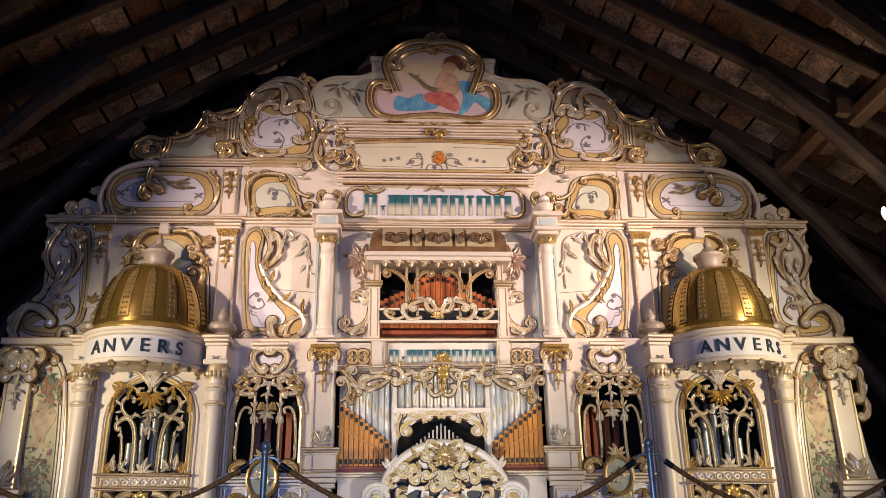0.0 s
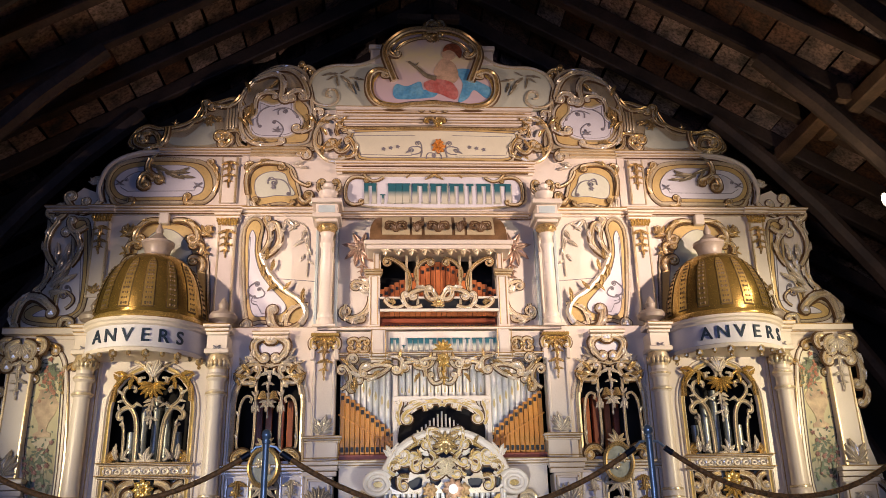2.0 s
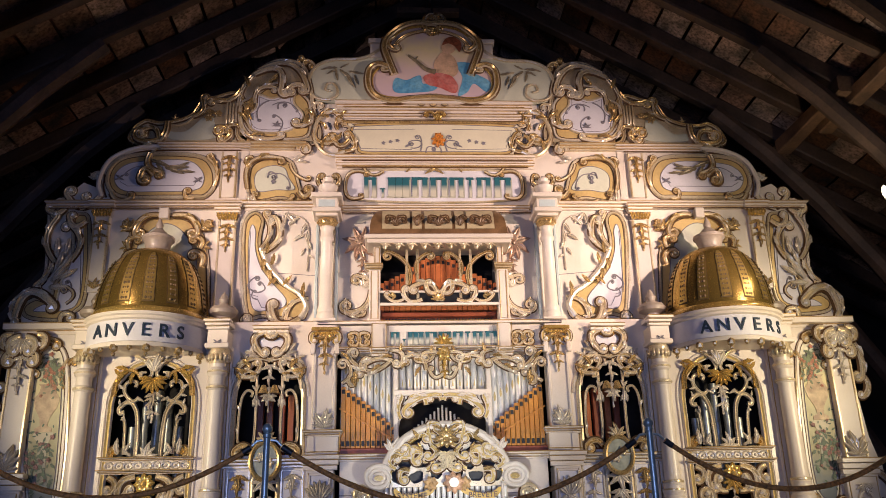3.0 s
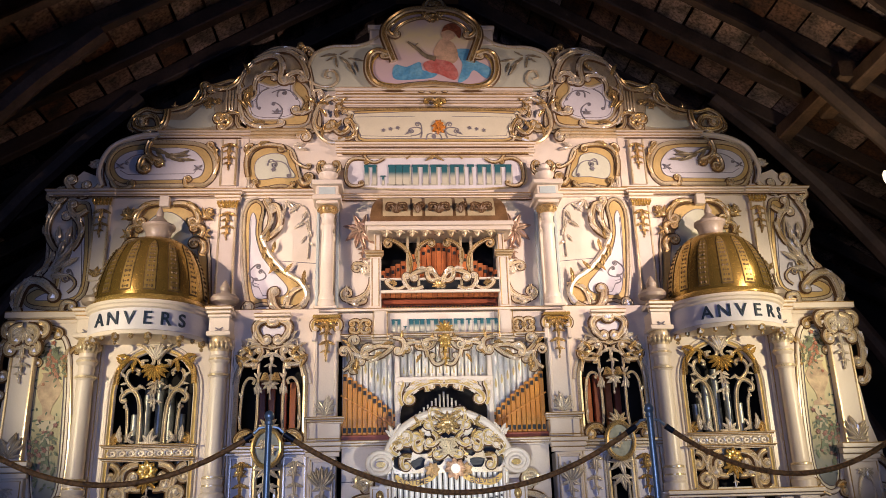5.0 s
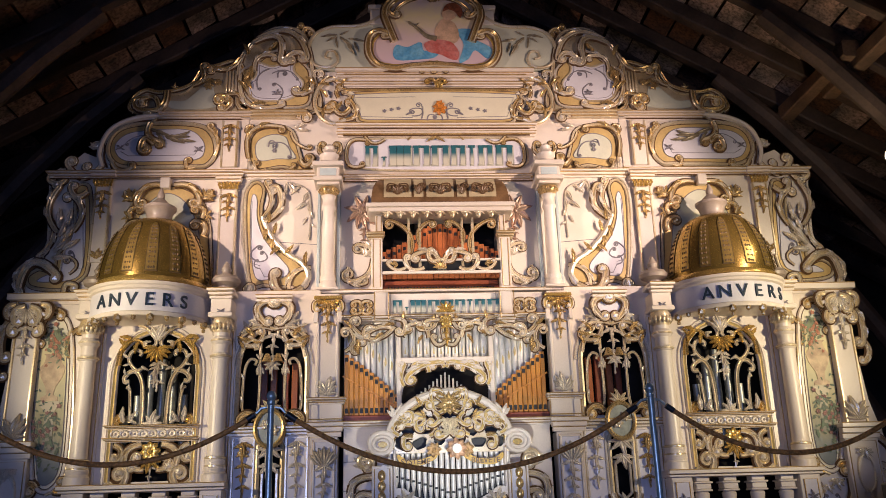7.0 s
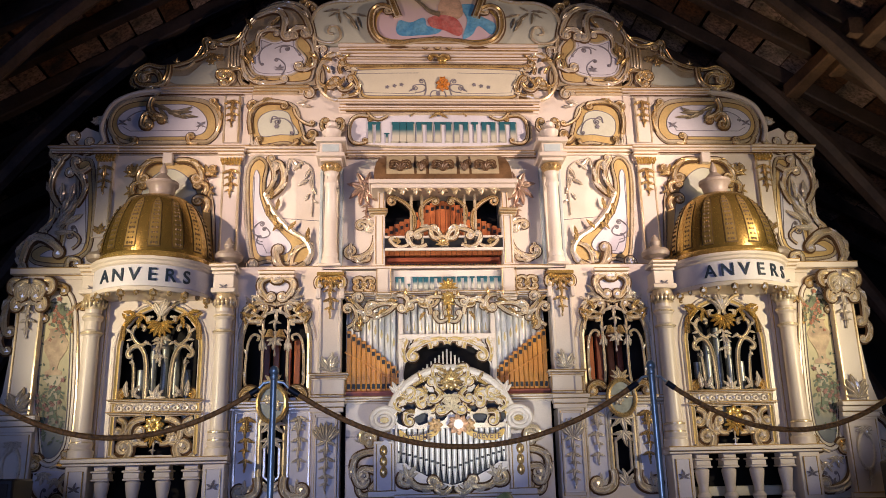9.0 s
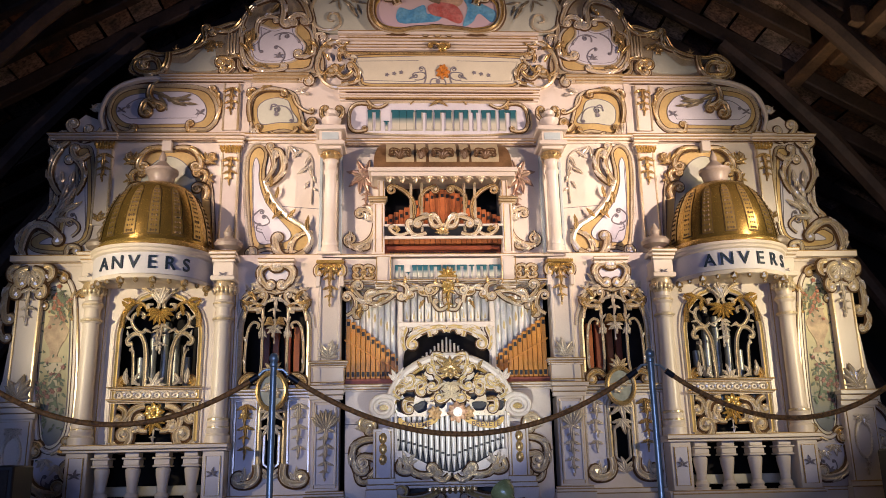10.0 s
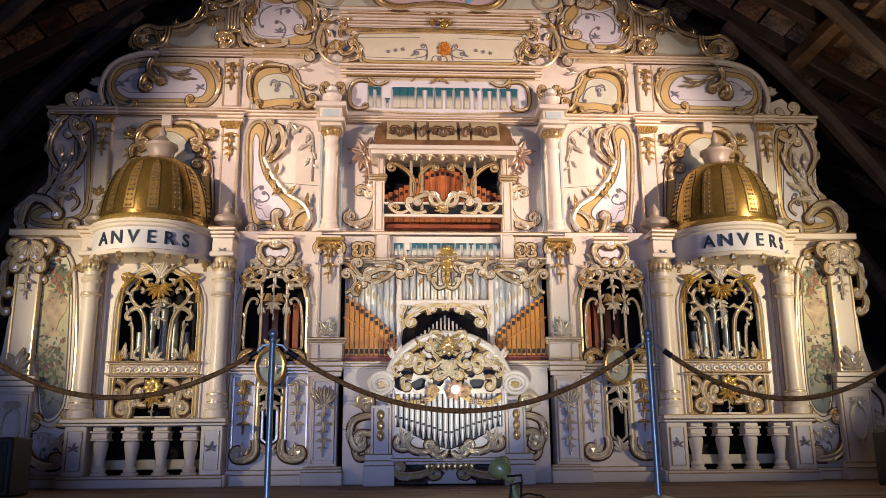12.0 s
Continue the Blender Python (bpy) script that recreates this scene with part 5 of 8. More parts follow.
    scroll(bm, (-3.374, 2.605), (-3.406, 2.317), 0.0001, 0.02, 0.008, -0.02)
    scroll(bm, (-3.733, 2.240), (-3.411, 2.353), 0.55, 0.03, 0.028, -0.02, r0=0.0, seg=8), scroll(bm, (-3.673, 2.473), (-3.715, 2.214), -0.3, -0.03, 0.02, -0.01), scroll(bm, (-3.522, 2.874), (-3.602, 2.552), 0.2, -0.03, 0.016, 0.0)
    tube(bm, [(-3.579, 3.261), (-3.547, 2.874), (-3.534, 2.685), (-3.565, 2.562)], 0.015, 0.0)
    scroll(bm, (-3.431, 3.291), (-3.579, 3.261), 0.3, 0.04, 0.02, -0.01), scroll(bm, (-3.461, 2.766), (-3.488, 3.194), 0.2, -0.035, 0.018, -0.015), scroll(bm, (-3.322, 2.766), (-3.372, 3.123), -0.25, 0.04, 0.018, -0.015), scroll(bm, (-3.223, 3.152), (-3.382, 3.195), 0.45, 0.03, 0.02, -0.02)
    scroll(bm, (-3.340, 2.199), (-3.252, 2.265), 0.4, 0.03, 0.018, -0.02)
    part("end_scroll", bm, SILVER, w)
    bm = B()
    for q, a in (((-3.439, 2.712), 60), ((-3.452, 2.632), 40), ((-3.478, 2.579), 30), ((-3.454, 2.820), 80), ((-3.398, 2.605), 20), ((-3.485, 2.526), 350), ((-3.395, 2.685), 50), ((-3.379, 2.820), 70), ((-3.604, 2.499), 200)):
        leaf(bm, q, a, 0.17, 0.38, -0.02, 0.18, 0.2)
    part("acanthus", bm, SILVER, w)
    bm = B()
    scroll(bm, (-3.316, 2.369), (-3.323, 2.526), -0.4, 0.035, 0.01, -0.012), scroll(bm, (-3.355, 2.473), (-3.311, 2.579), -0.4, 0.02, 0.008, -0.012), tube(bm, [(-3.267, 3.095), (-3.200, 2.421), (-3.274, 2.421)], 0.003, -0.012, 4)
    part("painted_arabesque", bm, LINE, w)
    part("foot_cornice", mould(B(), (-3.745, 2.163)[0], XB, Z1 - 0.075, 0.07, 0.0, ((0, 0.5, 0.03), (0.5, 1, 0.07))), CREAM, w)


mirrored(wing)
# ---- organ, lower case ----


def baluster(bm, x, y, z0, z1, r=0.068):
    """A stout turned baluster: round foot, waisted stem, vase body and a square moulded head."""
    h = z1 - z0
    lathe(bm, [(r * 0.95, 0), (r * 0.95, h * 0.05), (r * 0.7, h * 0.07), (r * 0.82, h * 0.12), (r * 0.74, h * 0.16), (r * 0.52, h * 0.2), (r * 0.6, h * 0.26), (r * 0.56, h * 0.3), (r * 0.66, h * 0.4), (r * 0.8, h * 0.55), (r * 0.86, h * 0.66), (r * 0.7, h * 0.69), (r * 0.7, h * 0.7)], x, y, 18, cz=z0)
    box(bm, x - r, x + r, y - r, y + r, z0 + h * 0.7, z0 + h * 0.74), box(bm, x - r * 0.9, x + r * 0.9, y - r * 0.9, y + r * 0.9, z0 + h * 0.74, z0 + h * 0.86)
    box(bm, x - r * 1.08, x + r * 1.08, y - r * 1.08, y + r * 1.08, z0 + h * 0.86, z0 + h * 0.9), box(bm, x - r * 0.8, x + r * 0.8, y - r * 0.8, y + r * 0.8, z0 + h * 0.9, z0 + h)
    return bm


def column(parent, x, y, z0, z1, r=0.068):
    """A plain tower column: ringed foot, slightly tapered shaft, banded neck, leafy capital."""
    col = part("column", lathe(B(), [(r * 1.45, z0), (r * 1.45, z0 + 0.06), (r * 1.2, z0 + 0.08), (r * 1.35, z0 + 0.11), (r * 1.15, z0 + 0.14), (r * 1.25, z0 + 0.17), (r * 1.02, z0 + 0.2), (r, z0 + 0.25), (r * 0.93, z1 - 0.34), (r * 1.1, z1 - 0.33), (r * 1.1, z1 - 0.30), (r * 0.92, z1 - 0.29), (r * 0.94, z1 - 0.22), (r * 1.2, z1 - 0.2), (r * 1.2, z1 - 0.17), (r * 0.95, z1 - 0.15), (r, z1 - 0.12)], x, y, 28), CREAM, parent)
    bm = lathe(B(), [(r * 0.95, z1 - 0.13), (r * 1.25, z1 - 0.07), (r * 1.35, z1 - 0.03), (r * 1.2, z1)], x, y, 20)
    for i in range(16):
        a = 2 * math.pi * i / 16
        bmesh.ops.create_icosphere(bm, subdivisions=1, radius=0.02, matrix=Matrix.Translation((x + r * 1.25 * math.cos(a), y + r * 1.25 * math.sin(a), z1 - 0.07)) @ Matrix.Diagonal((1, 1, 1.8, 1)))
    part("capital", bm, IVORY, col)
    bm = B()
    for q in (z0 + 0.125, z0 + 0.19, z1 - 0.315, z1 - 0.185):
        tube(bm, [(x + r * 1.13 * math.cos(2 * math.pi * i / 20), y + r * 1.13 * math.sin(2 * math.pi * i / 20), q) for i in range(20)], 0.012, 0, 6, True)
    part("neck_ring", bm, IVORY, col)
    return col


def fret(parent, x0, x1, z0, zt, y, mats=(SILVER, GOLD, GOLD), k=1.0):
    """Open carved scrollwork that fills an arched opening: hooked uprights, curling heads, a leafy middle drop."""
    c, w, h = (x0 + x1) / 2, x1 - x0, zt - z0

    def at(s, u, v):
        return (c + s * w * u, z0 + h * v)

    bm, bg = B(), B()

    def cane(b, s, pts, r, d=0.0, r1=None):
        tube(b, cr([at(s, *q) for q in pts], 6), r * k, y - d, fluted=2, r1=r1)

    for s in (-1, 1):
        # hooked upright, its outer stem and the curl over it
        cane(bm, s, ((0.15, 0.0), (0.155, 0.25), (0.18, 0.44), (0.25, 0.55), (0.33, 0.555), (0.40, 0.50), (0.39, 0.45), (0.34, 0.455)), 0.021)
        cane(bm, s, ((0.30, 0.02), (0.31, 0.25), (0.33, 0.37), (0.37, 0.39)), 0.014)
        cane(bm, s, ((0.17, 0.61), (0.23, 0.57), (0.30, 0.60), (0.36, 0.68), (0.34, 0.76), (0.27, 0.785), (0.21, 0.76), (0.23, 0.72)), 0.017, 0.008)
        cane(bm, s, ((0.26, 1.05), (0.17, 1.02), (0.07, 0.94), (0.03, 0.86), (0.08, 0.81), (0.16, 0.82), (0.17, 0.87)), 0.017, 0.022)
        cane(bg, s, ((0.485, 0.62), (0.47, 0.76), (0.40, 0.86), (0.31, 0.90), (0.22, 0.87), (0.17, 0.80)), 0.026, 0.014, 0.012)
        scroll(bg, at(s, 0.42, 0.0), at(s, 0.43, 0.08), 0.4 * -s, 0.024, 0.018 * k, y)
        for u, v, a, sz in ((0.33, 0.89, 330, 0.12), (0.25, 0.87, 300, 0.1), (0.42, 0.82, 70, 0.09), (0.34, 0.90, 30, 0.1)):
            leaf(bg, at(s, u, v), a if s > 0 else 180 - a, sz * k, 0.46, y - 0.03, 0.2, -0.3 * s)
        for u, v, a, sz in ((0.35, 0.70, 20, 0.07), (0.34, 0.64, 330, 0.06), (0.20, 0.60, 190, 0.07), (0.38, 0.52, 60, 0.06), (0.31, 0.36, 60, 0.06), (0.36, 0.02, 70, 0.13), (0.28, 0.02, 100, 0.1), (0.20, 0.01, 20, 0.08), (0.10, 0.88, 340, 0.07)):
            leaf(bm, at(s, u, v), a if s > 0 else 180 - a, sz * k, 0.42, y - 0.018, 0.2, 0.25 * s)
    part("fret_scroll", bm, mats[0], parent)
    part("fret_leaf", bg, mats[1], parent)
    bm = shell(B(), at(1, 0, 0.80), w * 0.2, y - 0.04, 270, 9, 185)
    part("fret_canopy", bm, mats[2], parent)
    part("fret_drop", drop(drop(B(), at(1, 0.015, 0.66), h * 0.3, y - 0.03, 3), at(1, -0.015, 0.60), h * 0.2, y - 0.045, 3), SILVER, parent)
    bm = spray(B(), at(1, 0, 0.88), 90, h * 0.2, 5, 70, y - 0.045)
    shell(bm, at(1, 0, 0.0), w * 0.14, y - 0.03, 90, 5, 170), spray(bm, at(1, 0, 0.0), 90, w * 0.18, 3, 60, y - 0.04)
    part("fret_crest", bm, SILVER, parent)


def bay_fret(parent, x0, x1, z0, zt, y):
    """Slender openwork of the side bays: two tall stems, walking-stick rods outside them, a leafy head."""
    c, w, h = (x0 + x1) / 2, x1 - x0, zt - z0

    def at(s, u, v):
        return (c + s * w * u, z0 + h * v)

    bm, bg = B(), B()
    for s in (-1, 1):
        tube(bm, cr([at(s, *q) for q in ((0.30, 0.0), (0.22, 0.06), (0.19, 0.2), (0.19, 0.5), (0.19, 0.85), (0.16, 0.97), (0.08, 1.0), (0.06, 0.93))], 6), 0.0135, y, fluted=2)
        tube(bm, cr([at(s, *q) for q in ((0.37, 0.10), (0.42, 0.11), (0.44, 0.18), (0.43, 0.45), (0.40, 0.60), (0.33, 0.67), (0.25, 0.65), (0.27, 0.60))], 6), 0.0125, y, fluted=2)
        tube(bm, cr([at(s, *q) for q in ((0.48, 0.68), (0.44, 0.80), (0.34, 0.88), (0.24, 0.86), (0.23, 0.79), (0.29, 0.78))], 6), 0.0145, y - 0.012, fluted=2)
        scroll(bm, at(s, 0.28, 0.02), at(s, 0.44, 0.03), 0.3 * s, 0.024, 0.015, y)
        for v in (0.2, 0.45):
            leaf(bm, at(s, 0.43, v), 80 if s > 0 else 100, 0.05, 0.5, y - 0.01)
        for u, v, a, sz in ((0.19, 0.60, 250, 0.09), (0.19, 0.60, 290, 0.09), (0.19, 0.62, 270, 0.12), (0.19, 0.66, 60, 0.06), (0.19, 0.66, 120, 0.06)):
            leaf(bm, at(s, u, v), a, sz, 0.4, y - 0.02, 0.2, 0.1)
        for u, v, a, sz in ((0.40, 0.85, 50, 0.1), (0.34, 0.88, 10, 0.09), (0.30, 0.92, 60, 0.12), (0.30, 0.86, 200, 0.07), (0.45, 0.78, 80, 0.08)):
            leaf(bg, at(s, u, v), a if s > 0 else 180 - a, sz, 0.42, y - 0.02, 0.2, -0.3 * s)
    part("fret_scroll", bm, SILVER, parent)
    part("fret_leaf", bg, OLDGOLD, parent)
    part("fret_drop", drop(spray(B(), at(1, 0, 0.62), 270, 0.1, 5, 130, y - 0.03), at(1, 0, 0.95), h * 0.5, y - 0.025, 4), SILVER, parent)
    part("fret_crest", spray(B(), at(1, 0, 0.02), 90, 0.11, 5, 130, y - 0.03), IVORY, parent)


def tower(m):
    tw = thing("organ_tower", (-2.4, -0.45, 0), "cream organ side tower with gilt dome, columns and balustrade", "organ tower", "organ towers")
    xa, xb = (-2.939, 1.178)[0], (-1.866, 1.176)[0]
    cx, cy = (-2.477, 2.309)[0], -0.30
    zp, zr0, zr1 = (-2.425, 0.092)[1], (-2.454, 0.472)[1], (-2.459, 0.530)[1]
    zc = (-3.023, 1.851)[1]
    yc = -0.38
    ZT = Z1 - 0.055     # top of the blocks over the columns
    # floor plinth and balustrade
    px0, px1 = xa - 0.1, xb + 0.12
    part("plinth", mould(B(), px0 + 0.03, px1 - 0.03, 0.0, zp, yc - 0.10, ((0, 0.75, 0.03), (0.75, 1, 0.015))), CREAM, tw)
    part("plinth_core", box(B(), px0, px1, yc - 0.11, -0.3, 0, zp), CREAM, tw)
    bm = B()
    mould(bm, px0 + 0.02, px1 - 0.02, zr0, zr1 - zr0, yc - 0.11, ((0, 0.4, 0.02), (0.4, 1, 0.05)))
    box(bm, px0 + 0.02, px1 - 0.02, yc - 0.11, -0.3, zr0, zr1)
    part("balustrade_rail", bm, CREAM, tw)
    for x in (px0 + 0.12, px1 - 0.12):
        ped = part("pedestal", box(B(), x - 0.085, x + 0.085, yc - 0.11, -0.32, zp, zr0), CREAM, tw)
        part("pedestal_panel", box(B(), x - 0.055, x + 0.055, yc - 0.117, yc - 0.109, zp + 0.04, zr0 - 0.04), LILAC, ped)
        part("panel_bead", tube(B(), rect(x - 0.055, x + 0.055, zp + 0.04, zr0 - 0.04), 0.006, yc - 0.116, 6, True), OLDGOLD, ped)
        part("painted_motif", spray(B(), (x, zp + 0.2), 90, 0.06, 5, 200, yc - 0.12), LINE, ped)
    for px in (213, 259, 304, 347):
        x = px0 + 0.205 + (px1 - px0 - 0.41) * (px - 195) / 170
        part("baluster", baluster(B(), x, yc - 0.03, zp, zr0), CREAM, tw)
    # wall with the arched opening
    ax0, ax1 = (-2.734, 1.188)[0], (-2.060, 1.186)[0]
    az0, azs, azt = (-2.348, 0.555)[1], (-2.411, 1.434)[1], (-2.435, 1.783)[1]
    hole = archline(ax0, ax1, az0, azs, azt)
    wall = part("tower_wall", slab(B(), rect(xa - 0.02, xb + 0.02, 0.0, Z1 - 0.02), -0.28, -0.22, [hole, rect(px0 + 0.215, px1 - 0.215, zp, zr0)]), CREAM, tw, smooth=False)
    part("arch_moulding", tube(B(), hole[1:] + hole[:1], 0.026, -0.285, fluted=2), CREAM, wall)
    part("arch_bead", tube(B(), grow(hole, 0.045)[1:] + grow(hole, 0.045)[:1], 0.012, -0.285, 6), CREAM, wall)
    # near-black sheet stands in for the shade behind the tower openings
    part("interior", box(B(), xa, xb, 0.10, 0.13, 0, Z1 - 0.05, 0), CASESHADE, tw)
    for i in range(7):
        x = ax0 + (ax1 - ax0) * (i + 0.5) / 7
        top = az0 + (azt - az0) * (0.62 + 0.2 * math.cos((i - 3) * 0.9))
        part("pipe", lathe(B(), [(0.012, az0 + 0.1), (0.032, az0 + 0.28), (0.032, top)], x, -0.12, 12), DULLPIPE, tw)
    t0, t1 = (-2.370, 0.865)[1], (-2.379, 0.995)[1]
    fret(tw, ax0 + 0.01, ax1 - 0.01, t1 + 0.01, azt, -0.29)
    bm = B()
    mould(bm, ax0 - 0.02, ax1 + 0.02, t0, 0.03, -0.28), mould(bm, ax0 - 0.02, ax1 + 0.02, t1 - 0.03, 0.03, -0.28), box(bm, ax0, ax1, -0.295, -0.26, t0, t1)
    tr = part("transom", bm, CREAM, tw)
    bm = B()
    for i in range(9):
        x = ax0 + (ax1 - ax0) * (i + 0.5) / 9
        tube(bm, ring(x, (t0 + t1) / 2, 0.033, 0.028, 10), 0.009, -0.30, 5, True)
        bmesh.ops.create_icosphere(bm, subdivisions=1, radius=0.012, matrix=Matrix.Translation((x, -0.3, (t0 + t1) / 2)))
    part("transom_lattice", bm, SILVER, tr)
    bm = B()
    c, hh = (ax0 + ax1) / 2, t0 - az0
    for s in (-1, 1):
        scroll(bm, (c + s * 0.08, t0 - 0.02), (c + s * 0.2, az0 + hh * 0.4), 0.3 * s, 0.05, 0.02, -0.29), scroll(bm, (c + s * 0.3, t0 - 0.02), (c + s * 0.26, az0 + hh * 0.55), -0.35 * s, 0.035, 0.018, -0.29)
        scroll(bm, (c + s * 0.33, az0), (c + s * 0.18, az0 + hh * 0.12), 0.45 * s, 0.06, 0.024, -0.29), scroll(bm, (c + s * 0.05, az0 + hh * 0.3), (c + s * 0.14, az0 + hh * 0.62), -0.35 * s, 0.03, 0.018, -0.29)
    part("fret_scroll", bm, SILVER, tw)
    bm = bloom(B(), (c, t0 - hh * 0.25), 0.085, -0.32, 8)
    spray(bm, (c, t0 - hh * 0.4), 270, 0.13, 5, 110, -0.31)
    part("fret_boss", bm, GOLD, tw)
    bm = drop(B(), (c, t0 - hh * 0.62), 0.14, -0.3, 2)
    part("fret_husk", bm, SILVER, tw)
    # pale back rail low down behind the balusters
    part("back_rail", box(B(), px0 + 0.215, px1 - 0.215, -0.15, -0.11, zp + 0.04, zp + 0.12), STRAW, tw)
    # columns
    for x in (xa, xb):
        column(tw, x, yc, zr1, zc)
        bl = B()
        box(bl, x - 0.1, x + 0.1, yc - 0.11, -0.1, zc, zc + 0.04), box(bl, x - 0.085, x + 0.085, yc - 0.09, -0.1, zc + 0.04, ZT - 0.07)
        mould(bl, x - 0.085, x + 0.085, ZT - 0.075, 0.08, yc - 0.08)
        box(bl, x - 0.1, x + 0.1, yc - 0.11, 0.0, ZT - 0.03, ZT + 0.01)
        blk = part("entablature_block", bl, CREAM, tw)
        part("painted_motif", spray(B(), (x, ZT - 0.18), 270, 0.05, 5, 220, yc - 0.094), LINE, blk)
        z = ZT + 0.01
        part("urn_finial", lathe(B(), [(0.08, z), (0.085, z + 0.02), (0.06, z + 0.035), (0.06, z + 0.055), (0.115, z + 0.08), (0.125, z + 0.11), (0.105, z + 0.14), (0.05, z + 0.155), (0.035, z + 0.18), (0.045, z + 0.21), (0.03, z + 0.24), (0.008, z + 0.28)], x, yc + 0.06, 20), SHADEC, tw)
        part("wall_strip", box(B(), x - 0.1, x + 0.1, -0.3, -0.2, 0, zc), CREAM, tw)
    # drum and dome
    SINK[0] = -0.03
    R = ((-1.945, 2.110)[0] - (-2.976, 2.110)[0]) / 2 * 0.985
    d0, d1, d2, d3 = (-2.299, 1.754)[1], (-2.305, 1.807)[1], (-2.324, 1.989)[1], (-2.331, 2.053)[1]
    A0, A1 = 150, 390
    drum = part("drum", lathe(B(), [(R * 0.9, d1 - 0.02), (R * 0.93, d1), (R * 0.96, d1 + 0.02), (R * 0.96, d2)], cx, cy, 40, A0, A1), LILAC, tw, "curved cream drum with raised lettering")
    bm = lathe(B(), [(R * 0.96, d2), (R * 1.0, d2 + 0.01), (R * 1.0, d2 + 0.03), (R * 1.03, d2 + 0.04), (R * 1.03, d3), (R * 0.85, d3 + 0.005)], cx, cy, 40, A0, A1)
    lathe(bm, [(R * 0.93, d1 - 0.035), (R * 0.985, d1 - 0.03), (R * 0.985, d1), (R * 0.95, d1 + 0.01)], cx, cy, 40, A0, A1)
    part("drum_cornice", bm, CREAM, drum)
    bm = lathe(B(), [(0.01, d1 - 0.01), (R * 0.93, d1 - 0.012)], cx, cy, 40, A0, A1)
    part("drum_soffit", bm, CREAM, drum)
    bm = B()
    for i in range(11):
        a = radians(195 + 15 * i)
        q = Vector((cx + R * 0.955 * math.cos(a), cy + R * 0.955 * math.sin(a), d1 - 0.045))
        bmesh.ops.create_icosphere(bm, subdivisions=1, radius=0.035 if i % 2 == 0 else 0.022, matrix=Matrix.Translation(q) @ Matrix.Diagonal((1, 1, 1.2, 1)))
        if i % 2 == 0:
            bmesh.ops.create_icosphere(bm, subdivisions=1, radius=0.018, matrix=Matrix.Translation(q - Vector((0, 0, 0.05))))
    part("drum_fringe", bm, OLDGOLD, drum)
    keep = MIR[0]
    MIR[0] = 1
    for i, ch in enumerate("ANVERS"):
        a = 234.5 + i * 16.2 if keep > 0 else 234 + i * 16.3
        x = cx * keep + R * 0.965 * math.cos(radians(a))
        letters(ch, x, d1 + 0.08, cy + R * 0.965 * math.sin(radians(a)), 0.15, NAVY, drum, "letter", a - 270)
    MIR[0] = keep
    rd = ((-2.003, 2.234)[0] - (-2.927, 2.234)[0]) / 2
    dt = (-2.520, 2.709)[1]
    hz = dt - d3
    prof = []
    for i in range(15):
        a = math.pi / 2 * i / 14
        prof.append((0.11 + (rd - 0.11) * math.cos(a) ** 0.92 if i < 14 else 0.11, d3 + hz * math.sin(a)))
    dome = part("dome", lathe(B(), prof, cx, cy, 48, A0, A1), DOMEGOLD, tw, "gilt dome with stencilled ribs")
    part("dome_foot", lathe(B(), [(rd * 1.0, d3), (rd * 1.06, d3 + 0.015), (rd * 1.06, d3 + 0.03), (rd * 1.01, d3 + 0.06)], cx, cy, 48, A0, A1), GOLD, dome)
    for i in range(8):
        a = 180 + 6 + i * 24
        for lift, wd, k0, k1, mt, nm in ((0.003, 6.0, 0.09, 0.66, DOMEDARK, "stencil_edge"), (0.005, 5.3, 0.1, 0.65, DOMESTRIP, "stencil_strip")):
            bm = B()
            rows = []
            for j in range(10):
                u = math.pi / 2 * (k0 + (k1 - k0) * j / 9)
                r = 0.11 + (rd - 0.11) * math.cos(u) ** 0.92 + lift
                wdt = wd * (0.8 if j == 8 else 0.35 if j == 9 else 1)
                rows.append([bm.verts.new((cx + r * math.cos(radians(a + k * wdt)), cy + r * math.sin(radians(a + k * wdt)), d3 + hz * math.sin(u) + lift * 0.5)) for k in (-1, 0, 1)])
            for p, q in zip(rows, rows[1:]):
                for k in (0, 1):
                    bm.faces.new((p[k], p[k + 1], q[k + 1], q[k]))
            bmesh.ops.recalc_face_normals(bm, faces=bm.faces)
            st = part(nm, bm, mt, dome)
        bm = B()
        for j in range(11):
            u = math.pi / 2 * (k0 + (k1 - k0) * (j + 0.5) / 12)
            r = 0.11 + (rd - 0.11) * math.cos(u) ** 0.92 + 0.006
            for k in (-1, 0, 1):
                aa = radians(a + k * 2.4)
                bmesh.ops.create_icosphere(bm, subdivisions=1, radius=(0.0085 if j % 3 else 0.011) * (0.7 if k == 0 else 1), matrix=Matrix.Translation((cx + r * math.cos(aa), cy + r * math.sin(aa), d3 + hz * math.sin(u))) @ Matrix.Diagonal((1, 0.4, 1.3, 1)))
        part("stencil_leaf", bm, DOMEDARK, dome)
    n0 = dt
    SINK[0] = 0.0
    part("lantern", lathe(B(), [(0.15, n0 - 0.02), (0.15, n0 + 0.015), (0.11, n0 + 0.03), (0.10, n0 + 0.06), (0.12, n0 + 0.13), (0.14, n0 + 0.15), (0.14, n0 + 0.175), (0.09, n0 + 0.2), (0.07, n0 + 0.22), (0.03, n0 + 0.26), (0.035, n0 + 0.29), (0.008, n0 + 0.36)], cx, cy, 24), SHADEC, dome, "pale lantern finial on the dome")


mirrored(tower)


